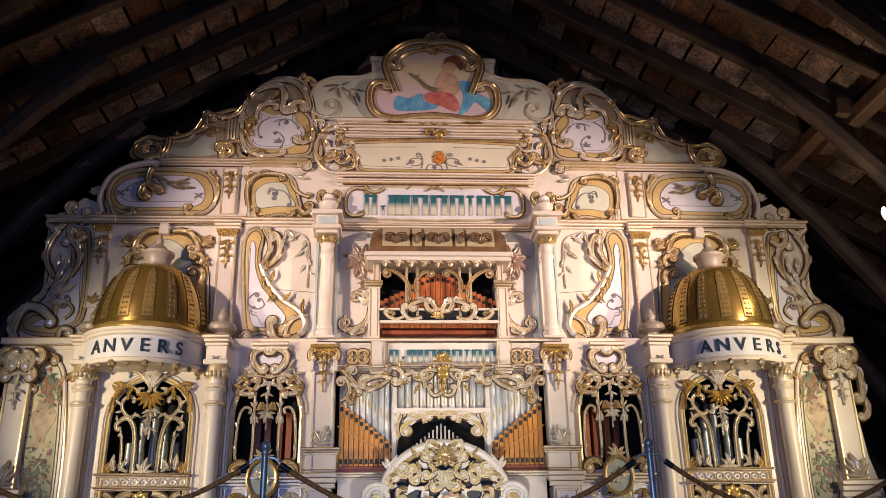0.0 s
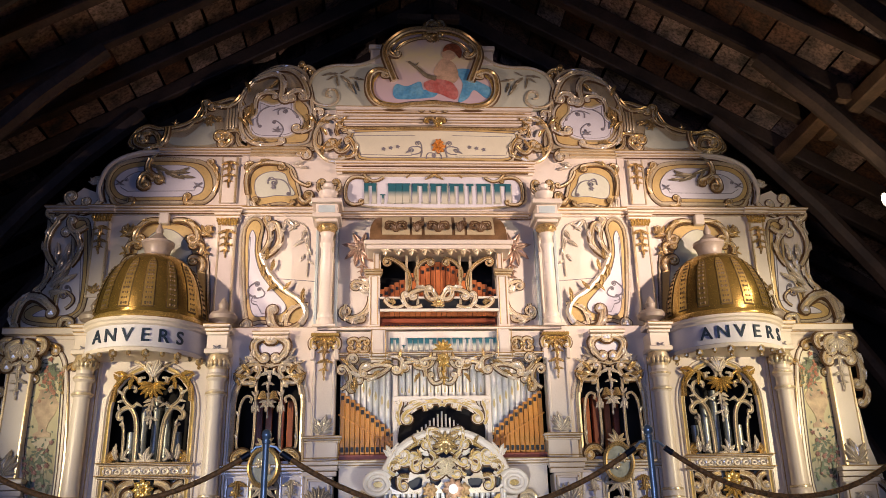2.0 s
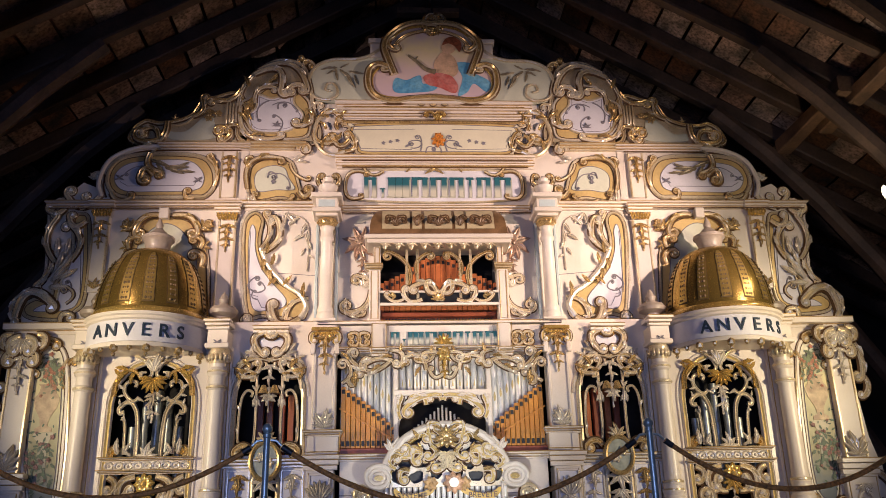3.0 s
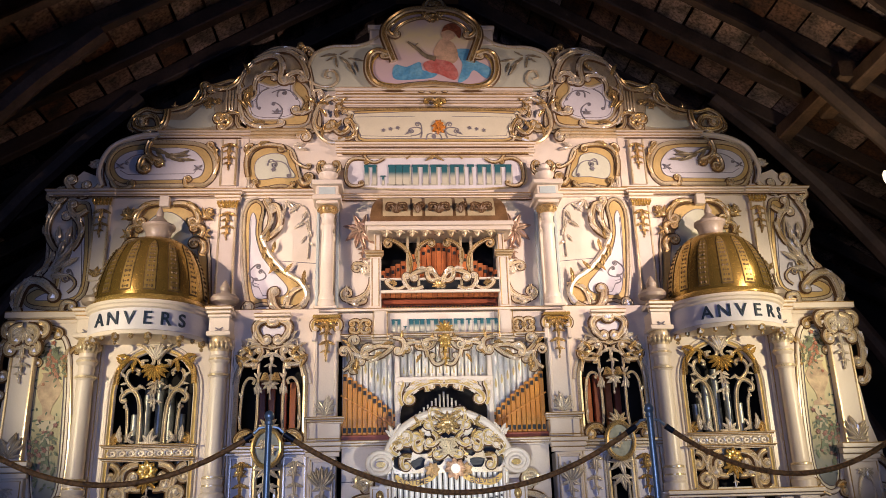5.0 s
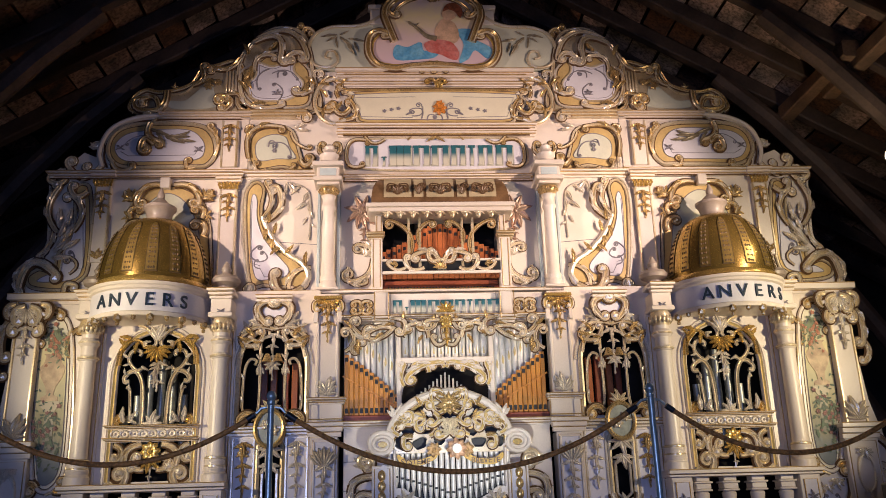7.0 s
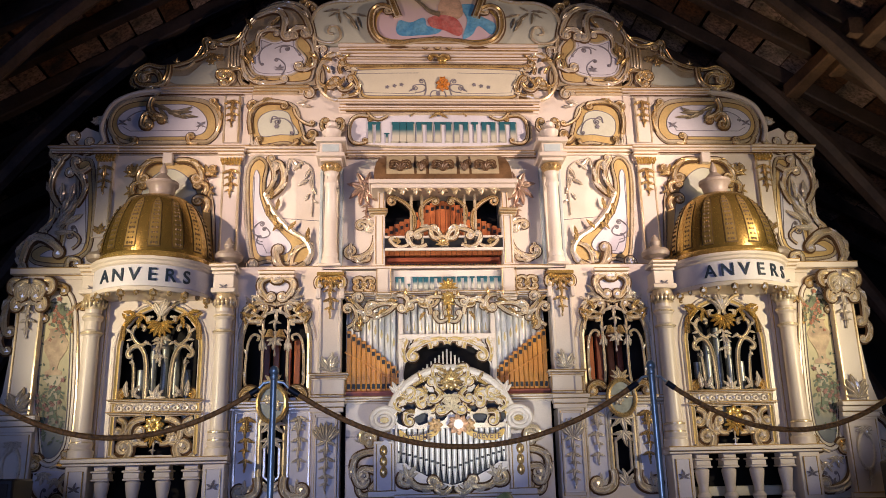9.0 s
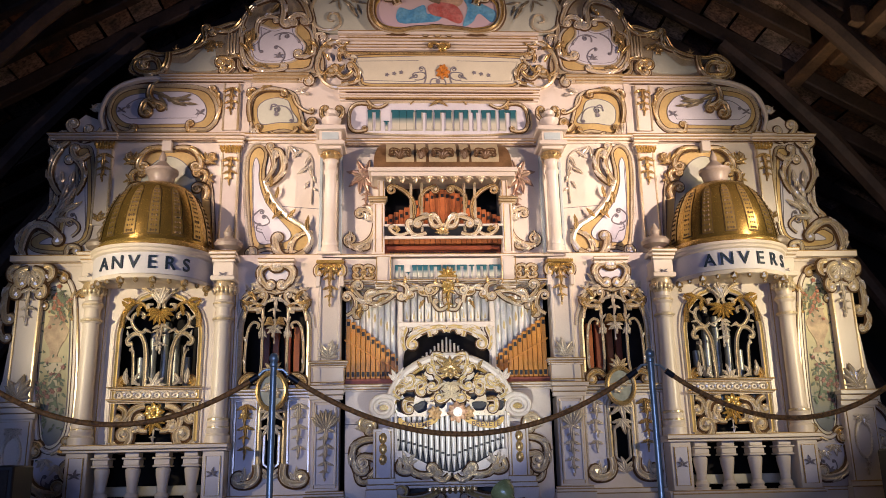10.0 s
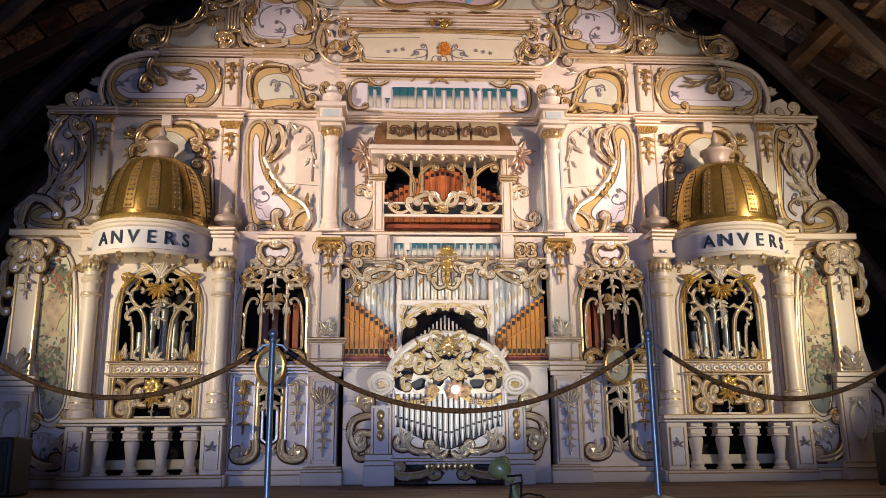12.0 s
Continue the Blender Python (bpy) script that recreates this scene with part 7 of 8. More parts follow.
def centre_side(m):
    bm = B()
    q = (-0.705, 1.944)
    for s in (-1, 1):
        scroll(bm, (q[0], q[1]), (q[0] + s * 0.07, q[1] + 0.05), 0.35 * s, 0.025, 0.012, -0.33), scroll(bm, (q[0], q[1]), (q[0] + s * 0.07, q[1] - 0.05), -0.35 * s, 0.025, 0.012, -0.33)
    bloom(bm, q, 0.035, -0.335)
    part("frieze_scroll", bm, OLDGOLD, cc)
    # swag of scrolls over the pipes
    bm = B()
    scroll(bm, (-0.328, 1.678), (-0.711, 1.653), -0.25, 0.03, 0.0145, -0.4), scroll(bm, (-0.425, 1.752), (-0.784, 1.775), 0.3, 0.05, 0.0145, -0.4), scroll(bm, (-0.842, 1.556), (-0.798, 1.741), -0.3, 0.045, 0.012, -0.39)
    scroll(bm, (-0.578, 1.742), (-0.688, 1.692), -0.4, 0.03, 0.012, -0.41), scroll(bm, (-0.425, 1.826), (-0.352, 1.703), 0.4, 0.035, 0.0145, -0.42), scroll(bm, (-0.136, 1.654), (-0.319, 1.762), -0.35, 0.035, 0.0145, -0.42)
    scroll(bm, (0.008, 1.630), (-0.145, 1.802), -0.4, 0.04, 0.012, -0.43), scroll(bm, (-0.063, 1.852), (-0.208, 1.728), 0.3, 0.03, 0.012, -0.42), scroll(bm, (0.008, 1.625), (-0.112, 1.654), 0.4, 0.02, 0.012, -0.43), scroll(bm, (-0.711, 1.629), (-0.781, 1.556), -0.4, 0.03, 0.012, -0.39)
    part("swag_scroll", bm, SILVER, cc)
    bm = B()
    for q, a in (((-0.280, 1.728), 200), ((-0.232, 1.762), 120), ((-0.425, 1.777), 170), ((-0.367, 1.801), 60), ((-0.160, 1.728), 150), ((-0.111, 1.777), 60), ((-0.784, 1.751), 120), ((-0.735, 1.653), 270), ((-0.711, 1.629), 240), ((-0.758, 1.605), 280), ((-0.520, 1.703), 200), ((-0.184, 1.679), 220)):
        leaf(bm, q, a, 0.09, 0.4, -0.42, 0.2, 0.3)
    part("acanthus", bm, OLDGOLD, cc)
    # stepped orange wooden pipes
    for i in range(11):
        x0 = (-0.849, 1.174)[0] + i * 0.0415
        top = (-0.856, 1.546)[1] - 0.028 * i - 0.0012 * i * i * 0.5
        p = part("wooden_pipe", box(B(), x0, x0 + 0.037, -0.30, -0.24, CZ0 + 0.05, top, 0.004), WPIPE, cc, smooth=False)
        part("pipe_mouth", box(B(), x0 + 0.006, x0 + 0.031, -0.305, -0.299, top - 0.06, top - 0.025, 0), BLACK, p, smooth=False)
        part("pipe_foot", box(B(), x0 + 0.006, x0 + 0.031, -0.303, -0.299, CZ0 + 0.07, CZ0 + 0.11, 0), BLACK, p, smooth=False)
    part("pipe_batten", beam(B(), ((-0.862, 1.364)[0], -0.31, (-0.862, 1.364)[1]), ((-0.431, 1.116)[0], -0.31, (-0.431, 1.116)[1]), 0.016, 0.014), WPIPE, cc)
    part("pipe_chest", box(B(), CX0 + 0.005, (-0.398, 0.985)[0], -0.33, -0.2, CZ0 - 0.0, CZ0 + 0.05), REDWOOD, cc)
    # tin pipes behind them
    for i in range(9):
        x = (-0.820, 1.364)[0] + i * 0.0525
        p = part("tin_pipe", lathe(B(), [(0.0245, CZ0 + 0.1), (0.0245, CZ1 + 0.02)], x, -0.18, 14), PIPE, cc)
        zm = CZ1 - 0.12 - 0.035 * i
        part("pipe_mouth", slab(B(), cr([(x - 0.01, zm), (x, zm - 0.035), (x + 0.01, zm), (x, zm + 0.05)], 3, True), -0.209, -0.206), PALEGILT, p, smooth=False)
    part("frame_post", box(B(), (-0.413, 1.363)[0], (-0.371, 1.363)[0], -0.33, -0.28, (-0.412, 1.055)[1], CZ1), CREAM, cc)
    # fretted arch board
    bm = scroll(B(), (-0.008, 1.460), (-0.318, 1.354), -0.12, 0.045, 0.02, -0.32)
    scroll(bm, (-0.008, 1.421), (-0.113, 1.455), -0.3, 0.025, 0.016, -0.32), scroll(bm, (-0.138, 1.383), (-0.257, 1.455), -0.3, 0.03, 0.016, -0.32), scroll(bm, (-0.352, 1.268), (-0.347, 1.435), 0.15, -0.03, 0.016, -0.32)
    spray(bm, (-0.209, 1.402), 150, 0.09, 4, 110, -0.32)
    part("arch_board_scroll", bm, CREAM, cc)
    part("arch_spandrel", slab(B(), cr([(-0.366, 1.460), (-0.280, 1.455), (-0.319, 1.421), (-0.281, 1.339), (-0.352, 1.268), (-0.370, 1.173)], 4) + [(-0.371, 1.435)], -0.31, -0.29), CREAM, cc, smooth=False)
    # bracket scroll and blue-white pier
    part("pier", box(B(), (-0.849, 0.438)[0], (-0.455, 0.435)[0], -0.36, -0.2, 0.0, CZ0 - 0.0), CREAM, cc, smooth=False)
    part("pier_ledge", mould(B(), (-0.859, 0.940)[0], (-0.468, 0.938)[0], CZ0 - 0.06, 0.055, -0.35), CREAM, cc)
    bm = B()
    for z in ((-0.697, 0.663)[1], (-0.694, 0.437)[1]):
        tube(bm, [((-0.853, 0.618)[0], z), ((-0.466, 0.616)[0], z)], 0.003, -0.361, 4)
    part("plank_joint", bm, LINE, cc)
    bm = scroll(B(), (-0.588, 0.539), (-0.748, 0.302), -0.4, 0.05, 0.02, -0.46, seg=8)
    scroll(bm, (-0.638, 0.258), (-0.684, 0.409), -0.55, 0.05, 0.018, -0.47, seg=8), scroll(bm, (-0.748, 0.302), (-0.615, 0.236), -0.45, 0.03, 0.017, -0.45), scroll(bm, (-0.687, 0.671), (-0.620, 0.605), 0.5, 0.03, 0.02, -0.45)
    spray(bm, (-0.664, 0.605), 100, 0.14, 5, 110, -0.44), spray(bm, (-0.683, 0.387), 190, 0.12, 4, 90, -0.45)
    part("fret_scroll", bm, SILVER, cc)
    tube_ = tube(B(), ring(*(-0.665, 0.662), 0.055, 0.055, 18), 0.02, -0.45, 8, True)
    part("bracket_ring", tube_, IVORY, cc)
    # front pier beside the pipe bay
    fx0, fx1 = (-0.613, 0.430)[0], (-0.450, 0.429)[0]
    part("front_pier", box(B(), fx0, fx1, -0.62, -0.36, 0.2, (-0.553, 0.613)[1]), CREAM, cc)
    part("pier_base", mould(B(), fx0 - 0.03, fx1, 0.0, 0.24, -0.60, ((0, 0.65, 0.08), (0.65, 0.8, 0.06), (0.8, 1, 0.04))), CREAM, cc)
    f = cr([(-0.572, 0.257), (-0.582, 0.430), (-0.544, 0.604), (-0.491, 0.595), (-0.481, 0.429), (-0.488, 0.257)], 4, True)
    part("pier_panel", slab(B(), f, -0.627, -0.6195), LILAC, cc, smooth=False)
    bm = B()
    for k in range(3):
        bmesh.ops.create_icosphere(bm, subdivisions=2, radius=0.04, matrix=Matrix.Translation(((-0.535, 0.560)[0], -0.63, (-0.535, 0.538)[1] - 0.08 * k)) @ Matrix.Diagonal((0.8, 0.5, 1.1, 1)))
    part("pier_bead", bm, OLDGOLD, cc)
    # volute at the shell's foot
    q = (-0.532, 0.776)
    bm = tube(B(), [(q[0] + (0.108 - 0.0016 * i) * math.cos(0.31 * i + 0.5), q[1] + (0.095 - 0.0015 * i) * math.sin(0.31 * i + 0.5)) for i in range(48)], 0.02, -0.65, 8, r1=0.012)
    part("volute", slab(bm, ring(q[0], q[1], 0.1, 0.09, 24), -0.64, -0.45), CREAM, cc)
    part("volute_eye", slab(B(), ring(q[0] + 0.005, q[1] - 0.006, 0.036, 0.022, 16), -0.68, -0.645), GOLD, cc)
    bm = scroll(B(), (-0.622, 0.817), (-0.367, 0.996), -0.2, -0.035, 0.022, -0.62)
    spray(bm, (-0.421, 0.960), 80, 0.14, 5, 80, -0.62)
    part("conch_scroll", bm, CREAM, cc)
    # carving on the shell's half
    c0 = (0.012, 0.734)
    bm, bl = B(), B()
    rr = random.Random(11)
    for ring_r, n, sz in ((0.42, 6, 0.045), (0.31, 5, 0.04), (0.19, 2, 0.04)):
        for i in range(n):
            a = 90 + (i + 0.5) * 84 / n
            p0 = (c0[0] + ring_r * math.cos(radians(a)), c0[1] + 0.02 + ring_r * 0.92 * math.sin(radians(a)))
            b = a + rr.choice((60, -70, 100, -110, 150))
            p1 = (p0[0] + 0.1 * math.cos(radians(b)), p0[1] + 0.1 * math.sin(radians(b)))
            scroll(bm, p0, p1, rr.choice((0.45, -0.45)), sz * 0.75, 0.0155, -0.62 - 0.02 * rr.random(), seg=6)
            if i % 2 == 0:
                leaf(bl, p0, a + rr.uniform(-60, 60), 0.075, 0.45, -0.65, 0.2, 0.3)
    part("conch_scroll", bm, CREAM, cc)
    part("acanthus", bl, OLDGOLD, cc)
    # lower apron carving
    bm = scroll(B(), (-0.365, 0.385), (-0.153, 0.262), -0.25, 0.04, 0.018, -0.66)
    scroll(bm, (-0.020, 0.252), (-0.131, 0.241), 0.3, 0.03, 0.018, -0.66), scroll(bm, (-0.396, 0.363), (-0.352, 0.277), -0.4, 0.03, 0.02, -0.66), spray(bm, (-0.352, 0.320), 80, 0.13, 4, 80, -0.655), spray(bm, (-0.109, 0.240), 60, 0.07, 4, 100, -0.655)
    part("fret_scroll", bm, SILVER, cc)
    bm = scroll(B(), (-0.109, 0.133), (-0.395, 0.085), 0.1, 0.05, 0.024, -0.64)
    scroll(bm, (-0.153, 0.117), (-0.088, 0.069), -0.4, 0.02, 0.016, -0.64)
    part("foot_scroll", bm, CREAM, cc)
    part("bay_side", box(B(), (-0.445, 0.429)[0], (-0.423, 0.429)[0], -0.63, -0.3, (-0.417, 0.192)[1], (-0.420, 0.736)[1]), CREAM, cc)
    ap = [(-0.432, 0.442), (-0.365, 0.441), (-0.285, 0.384), (-0.130, 0.305), (0.011, 0.265), (0.011, 0.201), (-0.431, 0.205)]
    part("apron_board", slab(B(), ap, -0.65, -0.60), CREAM, cc, smooth=False)
    # ribbon with writing is placed below; rosettes under the shell
    bm = bloom(B(), (-0.128, 0.721), 0.06, -0.68, 7)
    part("ribbon_flower", bm, mat("faded_orange_paint", (0.62, 0.38, 0.16), 0.5, 0, 0.25, 20), cc)
    part("ribbon", slab(B(), cr([(-0.406, 0.692), (-0.330, 0.647), (-0.218, 0.655), (-0.115, 0.690), (-0.115, 0.654), (-0.218, 0.611), (-0.339, 0.603), (-0.406, 0.647)], 4, True), -0.675, -0.668), RIBBON, cc)


mirrored(centre_side)
letters("SYSTEME", (-0.272, 0.620)[0], (-0.272, 0.616)[1], -0.677, 0.058, BROWNLINE, cc)
letters("BREVETE", -(-0.272, 0.620)[0], (-0.272, 0.616)[1], -0.677, 0.058, BROWNLINE, cc)
bm = bloom(B(), (0.010, 1.793), 0.06, -0.46, 8)
shell(bm, (0.010, 1.877), 0.09, -0.45, 90, 7, 180), drop(bm, (0.009, 1.753), 0.16, -0.46, 3)
part("gilt_mask_boss", bm, GOLD, cc)
part("arch_board", box(B(), (-0.414, 1.460)[0], -(-0.414, 1.460)[0], -0.335, -0.28, (-0.042, 1.460)[1], (-0.041, 1.508)[1]), CREAM, cc)
part("chest_front", box(B(), CX0 - 0.0, CX1, -0.2, -0.17, 0.2, CZ0 + 0.1), CASESHADE, cc, smooth=False)
for i in range(12):
    x = (-0.367, 1.605)[0] + (i + 0.5) * (2 * -(-0.367, 1.605)[0]) / 12
    p = part("tin_pipe", lathe(B(), [(0.027, (-0.041, 1.503)[1]), (0.027, CZ1 + 0.01)], x, -0.24, 14), PIPE, cc)
    part("pipe_mouth", slab(B(), [(x - 0.008, (-0.041, 1.547)[1]), (x + 0.008, (-0.041, 1.547)[1]), (x, (-0.040, 1.620)[1])], -0.269, -0.266), PALEGILT, p, smooth=False)
for i in range(19):
    k = i - 9
    x = k * 0.034
    top = (0.006, 1.397)[1] - 0.0265 * abs(k) - 0.004 * (i % 2)
    part("thin_pipe", lathe(B(), [(0.0085, CZ0 - 0.1), (0.0085, top)], x, -0.22, 10), PIPE, cc)
part("swell_shutter", box(B(), CX0 + 0.005, CX1 - 0.005, -0.155, -0.135, CZ0 + 0.1, CZ1 + 0.02, 0), mat("white_shutter_paint", (0.78, 0.75, 0.68), 0.5, vary=0.06, scale=4), cc, "closed white shutter board behind the tin pipes", smooth=False)
# near-black sheet added as shade between the thin pipes
part("dark_bay_back", box(B(), -0.37, 0.37, -0.165, -0.157, CZ0 + 0.1, 1.46, 0), CASESHADE, cc, smooth=False)
# shell board: a half-round with openings cut right through
c0 = (0.012, 0.734)
RX, RZ = 0.5, (0.017, 1.177)[1] - (0.012, 0.734)[1]
outer = [(RX * math.cos(math.pi * i / 36), c0[1] + RZ * math.sin(math.pi * i / 36)) for i in range(37)] + [(-RX, c0[1] - 0.03), (RX, c0[1] - 0.03)]
holes = []
for rr_, n, hr in ((0.76, 9, 0.056), (0.48, 6, 0.05), (0.24, 2, 0.04)):
    for i in range(n):
        a = math.pi * (i + 0.5) / n
        if abs(math.cos(a)) < 0.12:
            continue
        hx, hz_ = RX * rr_ * math.cos(a), c0[1] + RZ * rr_ * math.sin(a) - 0.01
        holes.append([(hx + hr * (1.15 + 0.25 * math.sin(3 * t + i)) * math.cos(t), hz_ + hr * (1 + 0.25 * math.cos(2 * t + i)) * math.sin(t)) for t in (2 * math.pi * j / 12 for j in range(12))])
# added black half disc: the darkness behind the shell openings, as colour
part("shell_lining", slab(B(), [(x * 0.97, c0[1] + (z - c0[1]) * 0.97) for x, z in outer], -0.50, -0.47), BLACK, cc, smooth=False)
conch = part("shell_board", slab(B(), outer, -0.60, -0.55, holes), IVORY, cc, "half-round cream fretwork shell", smooth=False)
part("shell_rim", tube(B(), outer[:37], 0.032, -0.62, 8), CREAM, conch)
part("shell_inner_rim", tube(B(), [(x * 0.9, c0[1] + (z - c0[1]) * 0.9) for x, z in outer[:37]], 0.014, -0.62, 6), GOLD, conch)
bm = shell(B(), (0, (0.016, 1.085)[1]), 0.09, -0.66, 90, 7, 200)
bloom(bm, (0, (0.016, 1.058)[1]), 0.07, -0.66, 8)
part("shell_flower", bm, OLDGOLD, conch)
bm = spray(B(), (0, (0.013, 0.845)[1]), 90, 0.1, 7, 170, -0.67)
shell(bm, (0, (0.015, 0.958)[1]), 0.1, -0.66, 270, 7, 160)
part("shell_palmette", bm, IVORY, conch)
bm = bloom(B(), (0.048, 0.725), 0.085, -0.7, 8)
part("centre_flower", bm, mat("pink_orange_paint", (0.72, 0.42, 0.24), 0.45, 0, 0.25, 20), conch)
part("centre_boss", slab(B(), ring((0.048, 0.725)[0], (0.048, 0.725)[1], 0.036, 0.036, 18), -0.74, -0.7), IVORY, conch)
# lower pipe display
for i in range(22):
    k = (i - 10.5) / 10.5
    x = k * 0.465
    foot = (0.007, 0.274)[1] + 0.19 * abs(k)
    mouth = (0.008, 0.382)[1] + 0.15 * abs(k) ** 0.8
    p = part("display_pipe", lathe(B(), [(0.006, foot), (0.0185, mouth - 0.015), (0.0185, c0[1] - 0.02)], x, -0.57 + 0.05 * k * k, 14), PIPE, cc)
    part("pipe_mouth", box(B(), x - 0.013, x + 0.013, -0.592 + 0.05 * k * k, -0.586 + 0.05 * k * k, mouth, mouth + 0.016, 0), BLACK, p, smooth=False)
# black sheet in place of the shade behind the display pipes
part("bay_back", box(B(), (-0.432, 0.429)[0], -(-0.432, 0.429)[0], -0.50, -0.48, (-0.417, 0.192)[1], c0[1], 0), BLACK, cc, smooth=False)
part("bay_sill", mould(B(), (-0.431, 0.192)[0], -(-0.431, 0.192)[0], (0.006, 0.158)[1], 0.05, -0.60, ((0, 0.5, 0.04), (0.5, 1, 0.07))), CREAM, cc)
bm = box(B(), -0.19, 0.19, -0.66, -0.45, (0.005, 0.128)[1], (0.006, 0.162)[1])
for i in range(8):
    leaf(bm, (-0.15 + 0.3 * i / 7, (0.005, 0.111)[1]), 90, 0.06, 0.6, -0.66, 0.3, 0)
part("fluted_tray", bm, OLDGOLD, cc)
part("centre_foot", slab(B(), [(-0.167, 0.015), (-0.167, 0.036), (-0.066, 0.048), (-0.035, 0.090), (-0.065, 0.124), (0.178, 0.122), (0.146, 0.088), (0.172, 0.045), (0.207, 0.032), (0.207, 0.011)], -0.62, -0.4), CREAM, cc, smooth=False)
# black sheet painted as the shade under the bay sill
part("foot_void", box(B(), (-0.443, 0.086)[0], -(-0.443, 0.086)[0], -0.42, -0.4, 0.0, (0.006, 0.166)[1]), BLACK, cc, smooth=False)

# ---- barrier ----
PX = ((-1.053, 0.832)[0], (0.923, 0.829)[0])
PZ = (-1.062, 0.832)[1]
PY = -2.95
posts = []
for x, lean in ((PX[0], 0.0), (PX[1], 0.0)):
    st = thing("stanchion", (x, PY, 0), "polished steel barrier post with a ball finial", "barrier post", "barrier posts")
    part("pole", lathe(B(), [(0.0165, 0.02), (0.0165, PZ - 0.02), (0.021, PZ - 0.015), (0.021, PZ + 0.0), (0.012, PZ + 0.008)], x, PY, 20), STEEL, st)
    part("ball", lathe(B(), [(0.008, PZ), (0.018, PZ + 0.006), (0.0245, PZ + 0.018), (0.026, PZ + 0.028), (0.022, PZ + 0.042), (0.012, PZ + 0.052), (0.002, PZ + 0.055)], x, PY, 18), STEEL, st)
    part("foot_disc", lathe(B(), [(0.11, 0.0), (0.11, 0.01), (0.08, 0.018), (0.03, 0.03)], x, PY, 28), STEEL, st)
    for s in (-1, 1):
        bm = tube(B(), [(x + s * 0.02, PY, PZ - 0.03), (x + s * 0.05, PY, PZ - 0.035), (x + s * 0.075, PY, PZ - 0.06)], 0.007, 0)
        part("hook", bm, STEEL, st)


def rope(x0, x1, z0, z1, sag, y0, y1):
    n = 36
    pts = []
    for i in range(n + 1):
        t = i / n
        pts.append((x0 + (x1 - x0) * t, y0 + (y1 - y0) * t, z0 + (z1 - z0) * t - sag * 4 * t * (1 - t)))
    r = thing("barrier_rope", (x0, y0, 0), "brown fabric barrier rope hanging slack between posts", "rope", "barrier ropes")
    part("cord", tube(B(), pts, 0.0135, 0, 10), ROPE, r)
    for a, b in ((pts[0], pts[1]), (pts[-1], pts[-2])):
        part("end_cap", tube(B(), [a, b], 0.016, 0, 10), BLACK, r)
    return r


zr = PZ - 0.065
rope(PX[0] + 0.08, PX[1] - 0.08, zr, zr, zr - (-0.155, 0.458)[1], PY, PY)
rope(PX[1] + 0.08, PX[1] + 1.42, zr, zr + 0.0, (zr - (1.637, 0.510)[1]) * 1.0, PY, PY)
rope(PX[0] - 0.08, PX[0] - 1.47, zr, zr + 0.0, (zr - (-1.743, 0.535)[1]) * 1.0, PY, PY)
for x in (PX[0] - 1.55, PX[1] + 1.5):
    st = thing("stanchion", (x, PY, 0), "polished steel barrier post with a ball finial", "barrier post", "barrier posts")
    part("pole", lathe(B(), [(0.0165, 0.02), (0.0165, PZ - 0.02), (0.021, PZ - 0.015), (0.021, PZ), (0.012, PZ + 0.008)], x, PY, 20), STEEL, st)
    part("foot_disc", lathe(B(), [(0.11, 0.0), (0.11, 0.01), (0.08, 0.018), (0.03, 0.03)], x, PY, 28), STEEL, st)

# ---- floor lamp with a green bell shade ----
lx, ly = (0.164, 0.085)[0], -2.95
lamp = thing("floor_spotlight", (lx, ly, 0), "small spotlight with olive green enamel bell shade on the floor", "spotlight")
zl = (0.165, 0.113)[1]
bell = lathe(B(), [(0.02, -0.07), (0.03, -0.065), (0.035, 0.0), (0.06, 0.02), (0.08, 0.06), (0.088, 0.1), (0.082, 0.1), (0.05, 0.03)], 0, 0, 24)
bmesh.ops.transform(bell, matrix=pose(lx - 0.02, ly, zl + 0.025, -40, -38, 0) @ Matrix.Scale(0.72, 4), verts=bell.verts)
part("bell_shade", bell, GREENGLAZE, lamp, "olive green enamel bell shade")
part("neck", tube(B(), [(lx + 0.01, ly, zl - 0.03), (lx + 0.035, ly, 0.01)], 0.022, 0, 12), GREENGLAZE, lamp)
bm = tube(B(), [(lx - 0.02, ly - 0.05, zl + 0.02), (lx + 0.05, ly - 0.06, zl + 0.025), (lx + 0.055, ly - 0.05, zl - 0.01), (lx + 0.0, ly - 0.05, zl - 0.02), (lx - 0.01, ly - 0.04, 0.0)], 0.006, 0, 8)
tube(bm, [(lx + 0.05, ly - 0.05, zl - 0.01), (lx + 0.05, ly - 0.03, 0.0)], 0.006, 0, 8)
part("bracket", bm, BLACK, lamp)
part("cable", tube(B(), [(lx + 0.03, ly, 0.03), (lx + 0.09, ly + 0.02, 0.045), (lx + 0.16, ly + 0.02, 0.035), (lx + 0.2, ly - 0.02, 0.008), (lx + 0.25, ly - 0.2, 0.006)], 0.005, 0, 8), BLACK, lamp)

# ---- black loudspeaker boxes at the stage ends ----
for x in ((-2.853, 0.278)[0] - 0.2, 3.17):
    sp = thing("loudspeaker", (x, -1.6, 0), "black box loudspeaker standing on the stage", "loudspeaker", "stage loudspeakers")
    h = (-2.906, 0.370)[1]
    part("cabinet", box(B(), x - 0.2, x + 0.2, -1.7, -1.4, 0, h, 0.012), BLACK, sp)
    part("grille", box(B(), x - 0.17, x + 0.17, -1.712, -1.701, 0.03, h - 0.03, 0.004), WALLD, sp)

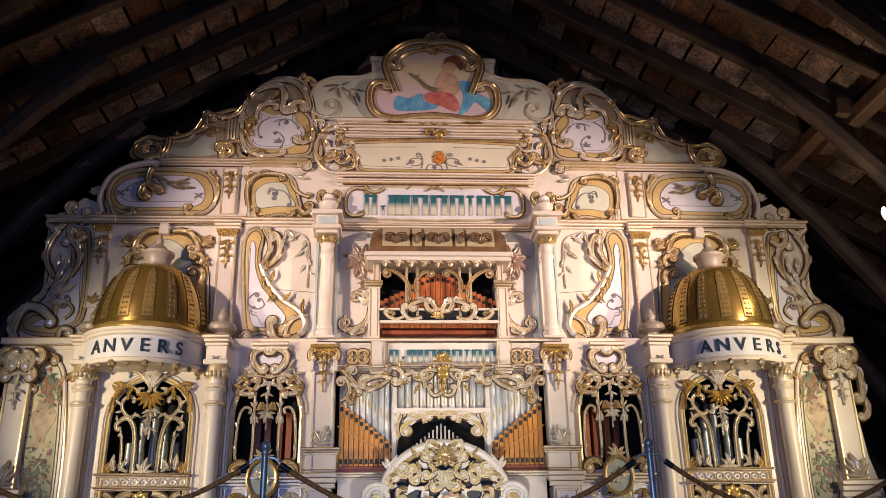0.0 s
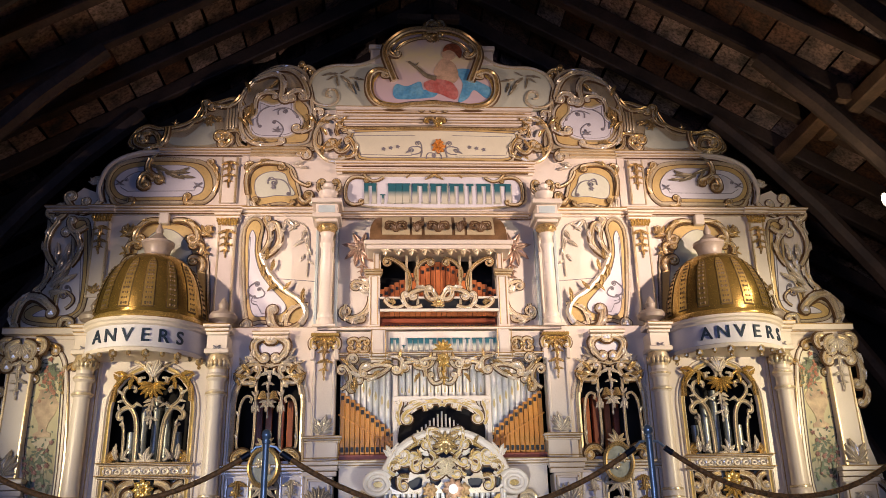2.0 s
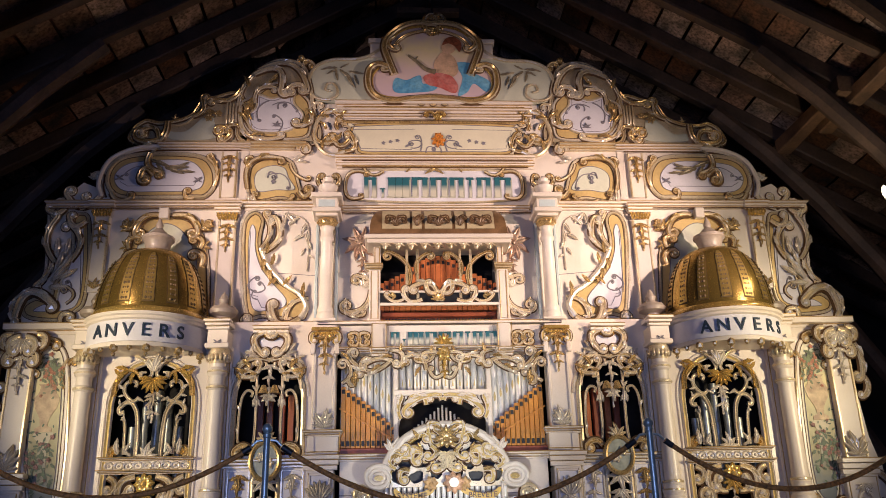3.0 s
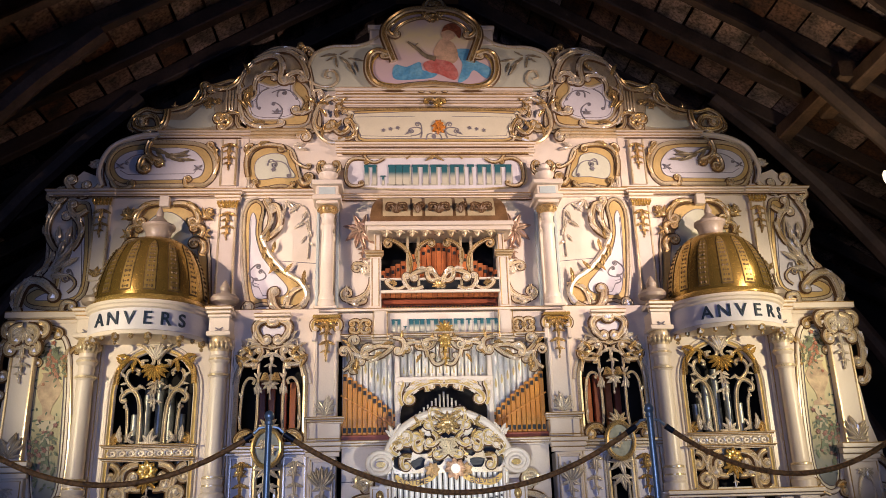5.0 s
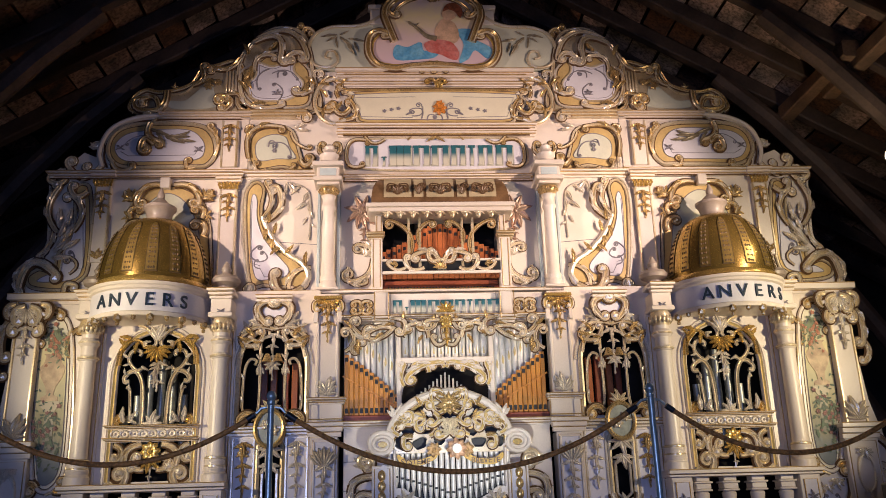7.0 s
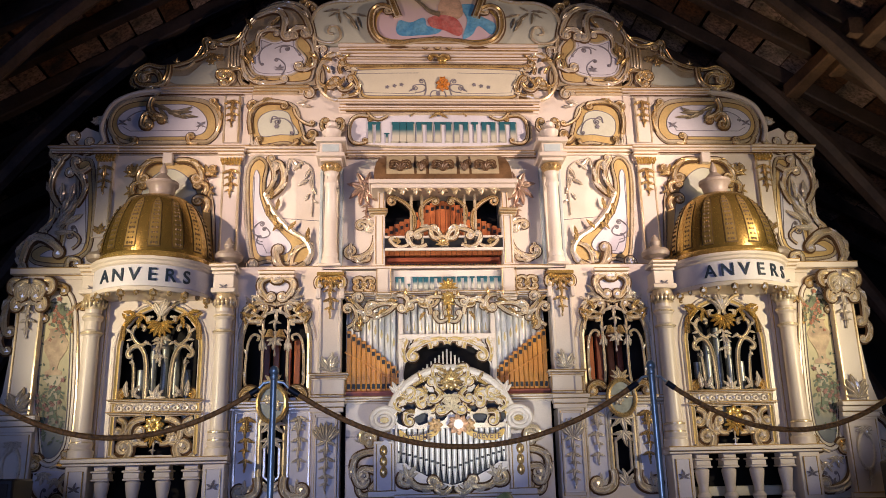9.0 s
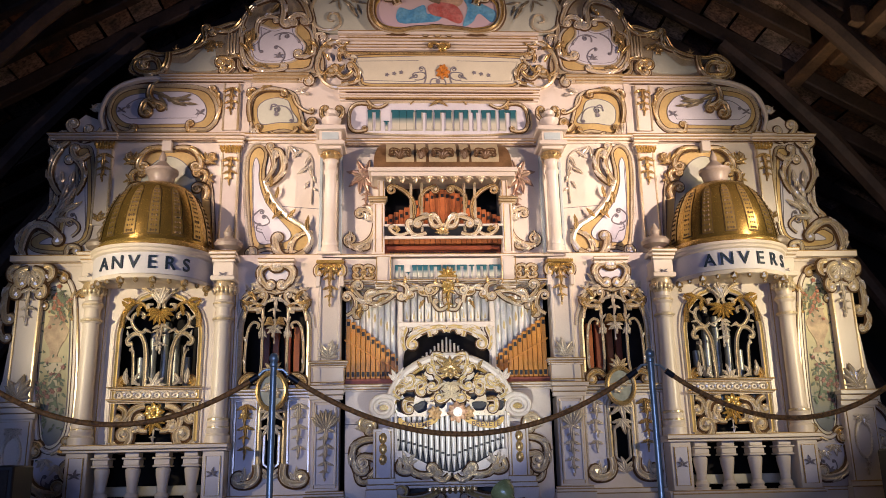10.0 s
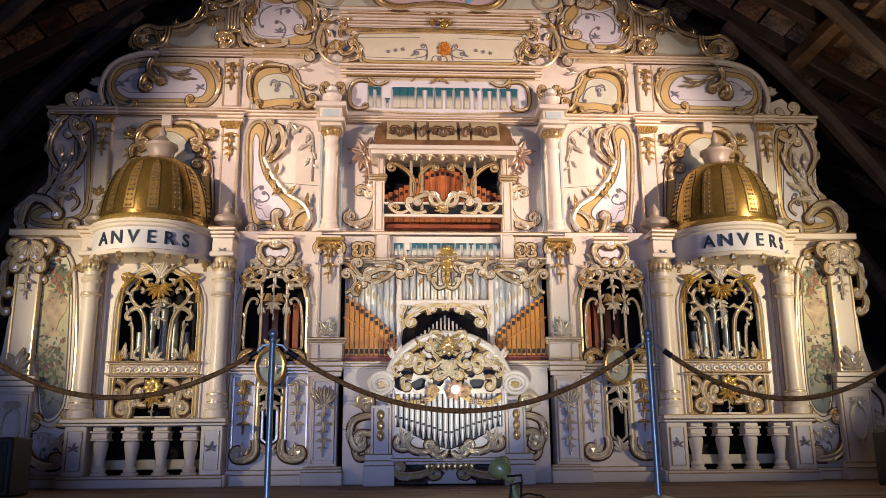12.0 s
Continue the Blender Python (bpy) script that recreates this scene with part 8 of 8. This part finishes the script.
# ---- lamp seen at the roof ----
rl = thing("stage_spotlight", (3.581, -1.3, 2.894), "small black stage spotlight with glowing lens under the roof", "spotlight")
qx, qy, qz = 3.581, -1.3, 2.894
GLOW = bpy.data.materials.new("lamp_glow")
GLOW.use_nodes = True
GLOW.node_tree.nodes["Principled BSDF"].inputs["Emission Color"].default_value = (1, 0.93, 0.8, 1)
GLOW.node_tree.nodes["Principled BSDF"].inputs["Emission Strength"].default_value = 6
can = lathe(B(), [(0.01, -0.16), (0.05, -0.15), (0.055, -0.02), (0.06, 0.0), (0.052, 0.0), (0.05, -0.02)], 0, 0, 20)
bmesh.ops.transform(can, matrix=Matrix.Translation((qx, qy, qz)) @ (Vector((-2.4, 0.4, -0.5))).to_track_quat("Z", "Y").to_matrix().to_4x4(), verts=can.verts)
part("housing", can, BLACK, rl)
lens = B()
bmesh.ops.create_circle(lens, cap_ends=True, segments=20, radius=0.05, matrix=Matrix.Translation((qx, qy, qz)) @ (Vector((-2.4, 0.4, -0.5))).to_track_quat("Z", "Y").to_matrix().to_4x4() @ Matrix.Translation((0, 0, -0.004)))
part("lens", lens, GLOW, rl)
part("hanger", tube(B(), [(qx + 0.1, qy, qz + 0.03), (qx + 0.45, qy, qz + 0.16), (qx + 0.6, qy, qz + 0.1)], 0.012, 0), BLACK, rl)

# ---- hook block hanging under the ridge ----
hb = thing("ridge_hook_block", ((-0.016, 5.596)[0], 0.1, 5.7), "old timber block with an iron hook under the roof ridge", "roof block")
zb_ = (-0.016, 5.568)[1]
part("block", beam(B(), ((-0.365, 5.573)[0], 0.12, zb_), ((0.287, 5.576)[0], 0.12, zb_), 0.1, 0.07), LOGWOOD, hb, smooth=False)
part("iron_rod", tube(B(), [((0.000, 5.456)[0], 0.08, (0.000, 5.456)[1]), ((0.002, 5.597)[0], 0.06, (0.002, 5.597)[1]), ((0.016, 5.811)[0], 0.08, 6.05)], 0.014, 0), BLACK, hb)
part("iron_rod", tube(B(), [((-0.045, 5.667)[0], 0.06, (-0.046, 5.596)[1]), ((-0.031, 5.810)[0], 0.08, 6.05)], 0.01, 0), BLACK, hb)

# ---- stage boards ----
stage = bpy.data.objects["floor"]
rnd = random.Random(9)
for i in range(26):
    y0 = -3.4 + i * 0.19
    x = -7.0
    while x < 7:
        w = rnd.uniform(1.6, 3.2)
        part("board", box(B(), x + 0.002, min(x + w, 7) - 0.002, y0 + 0.002, y0 + 0.188, -0.029, rnd.uniform(-0.002, 0.0), 0.003), FLOORWOOD, stage, smooth=False)
        x += w
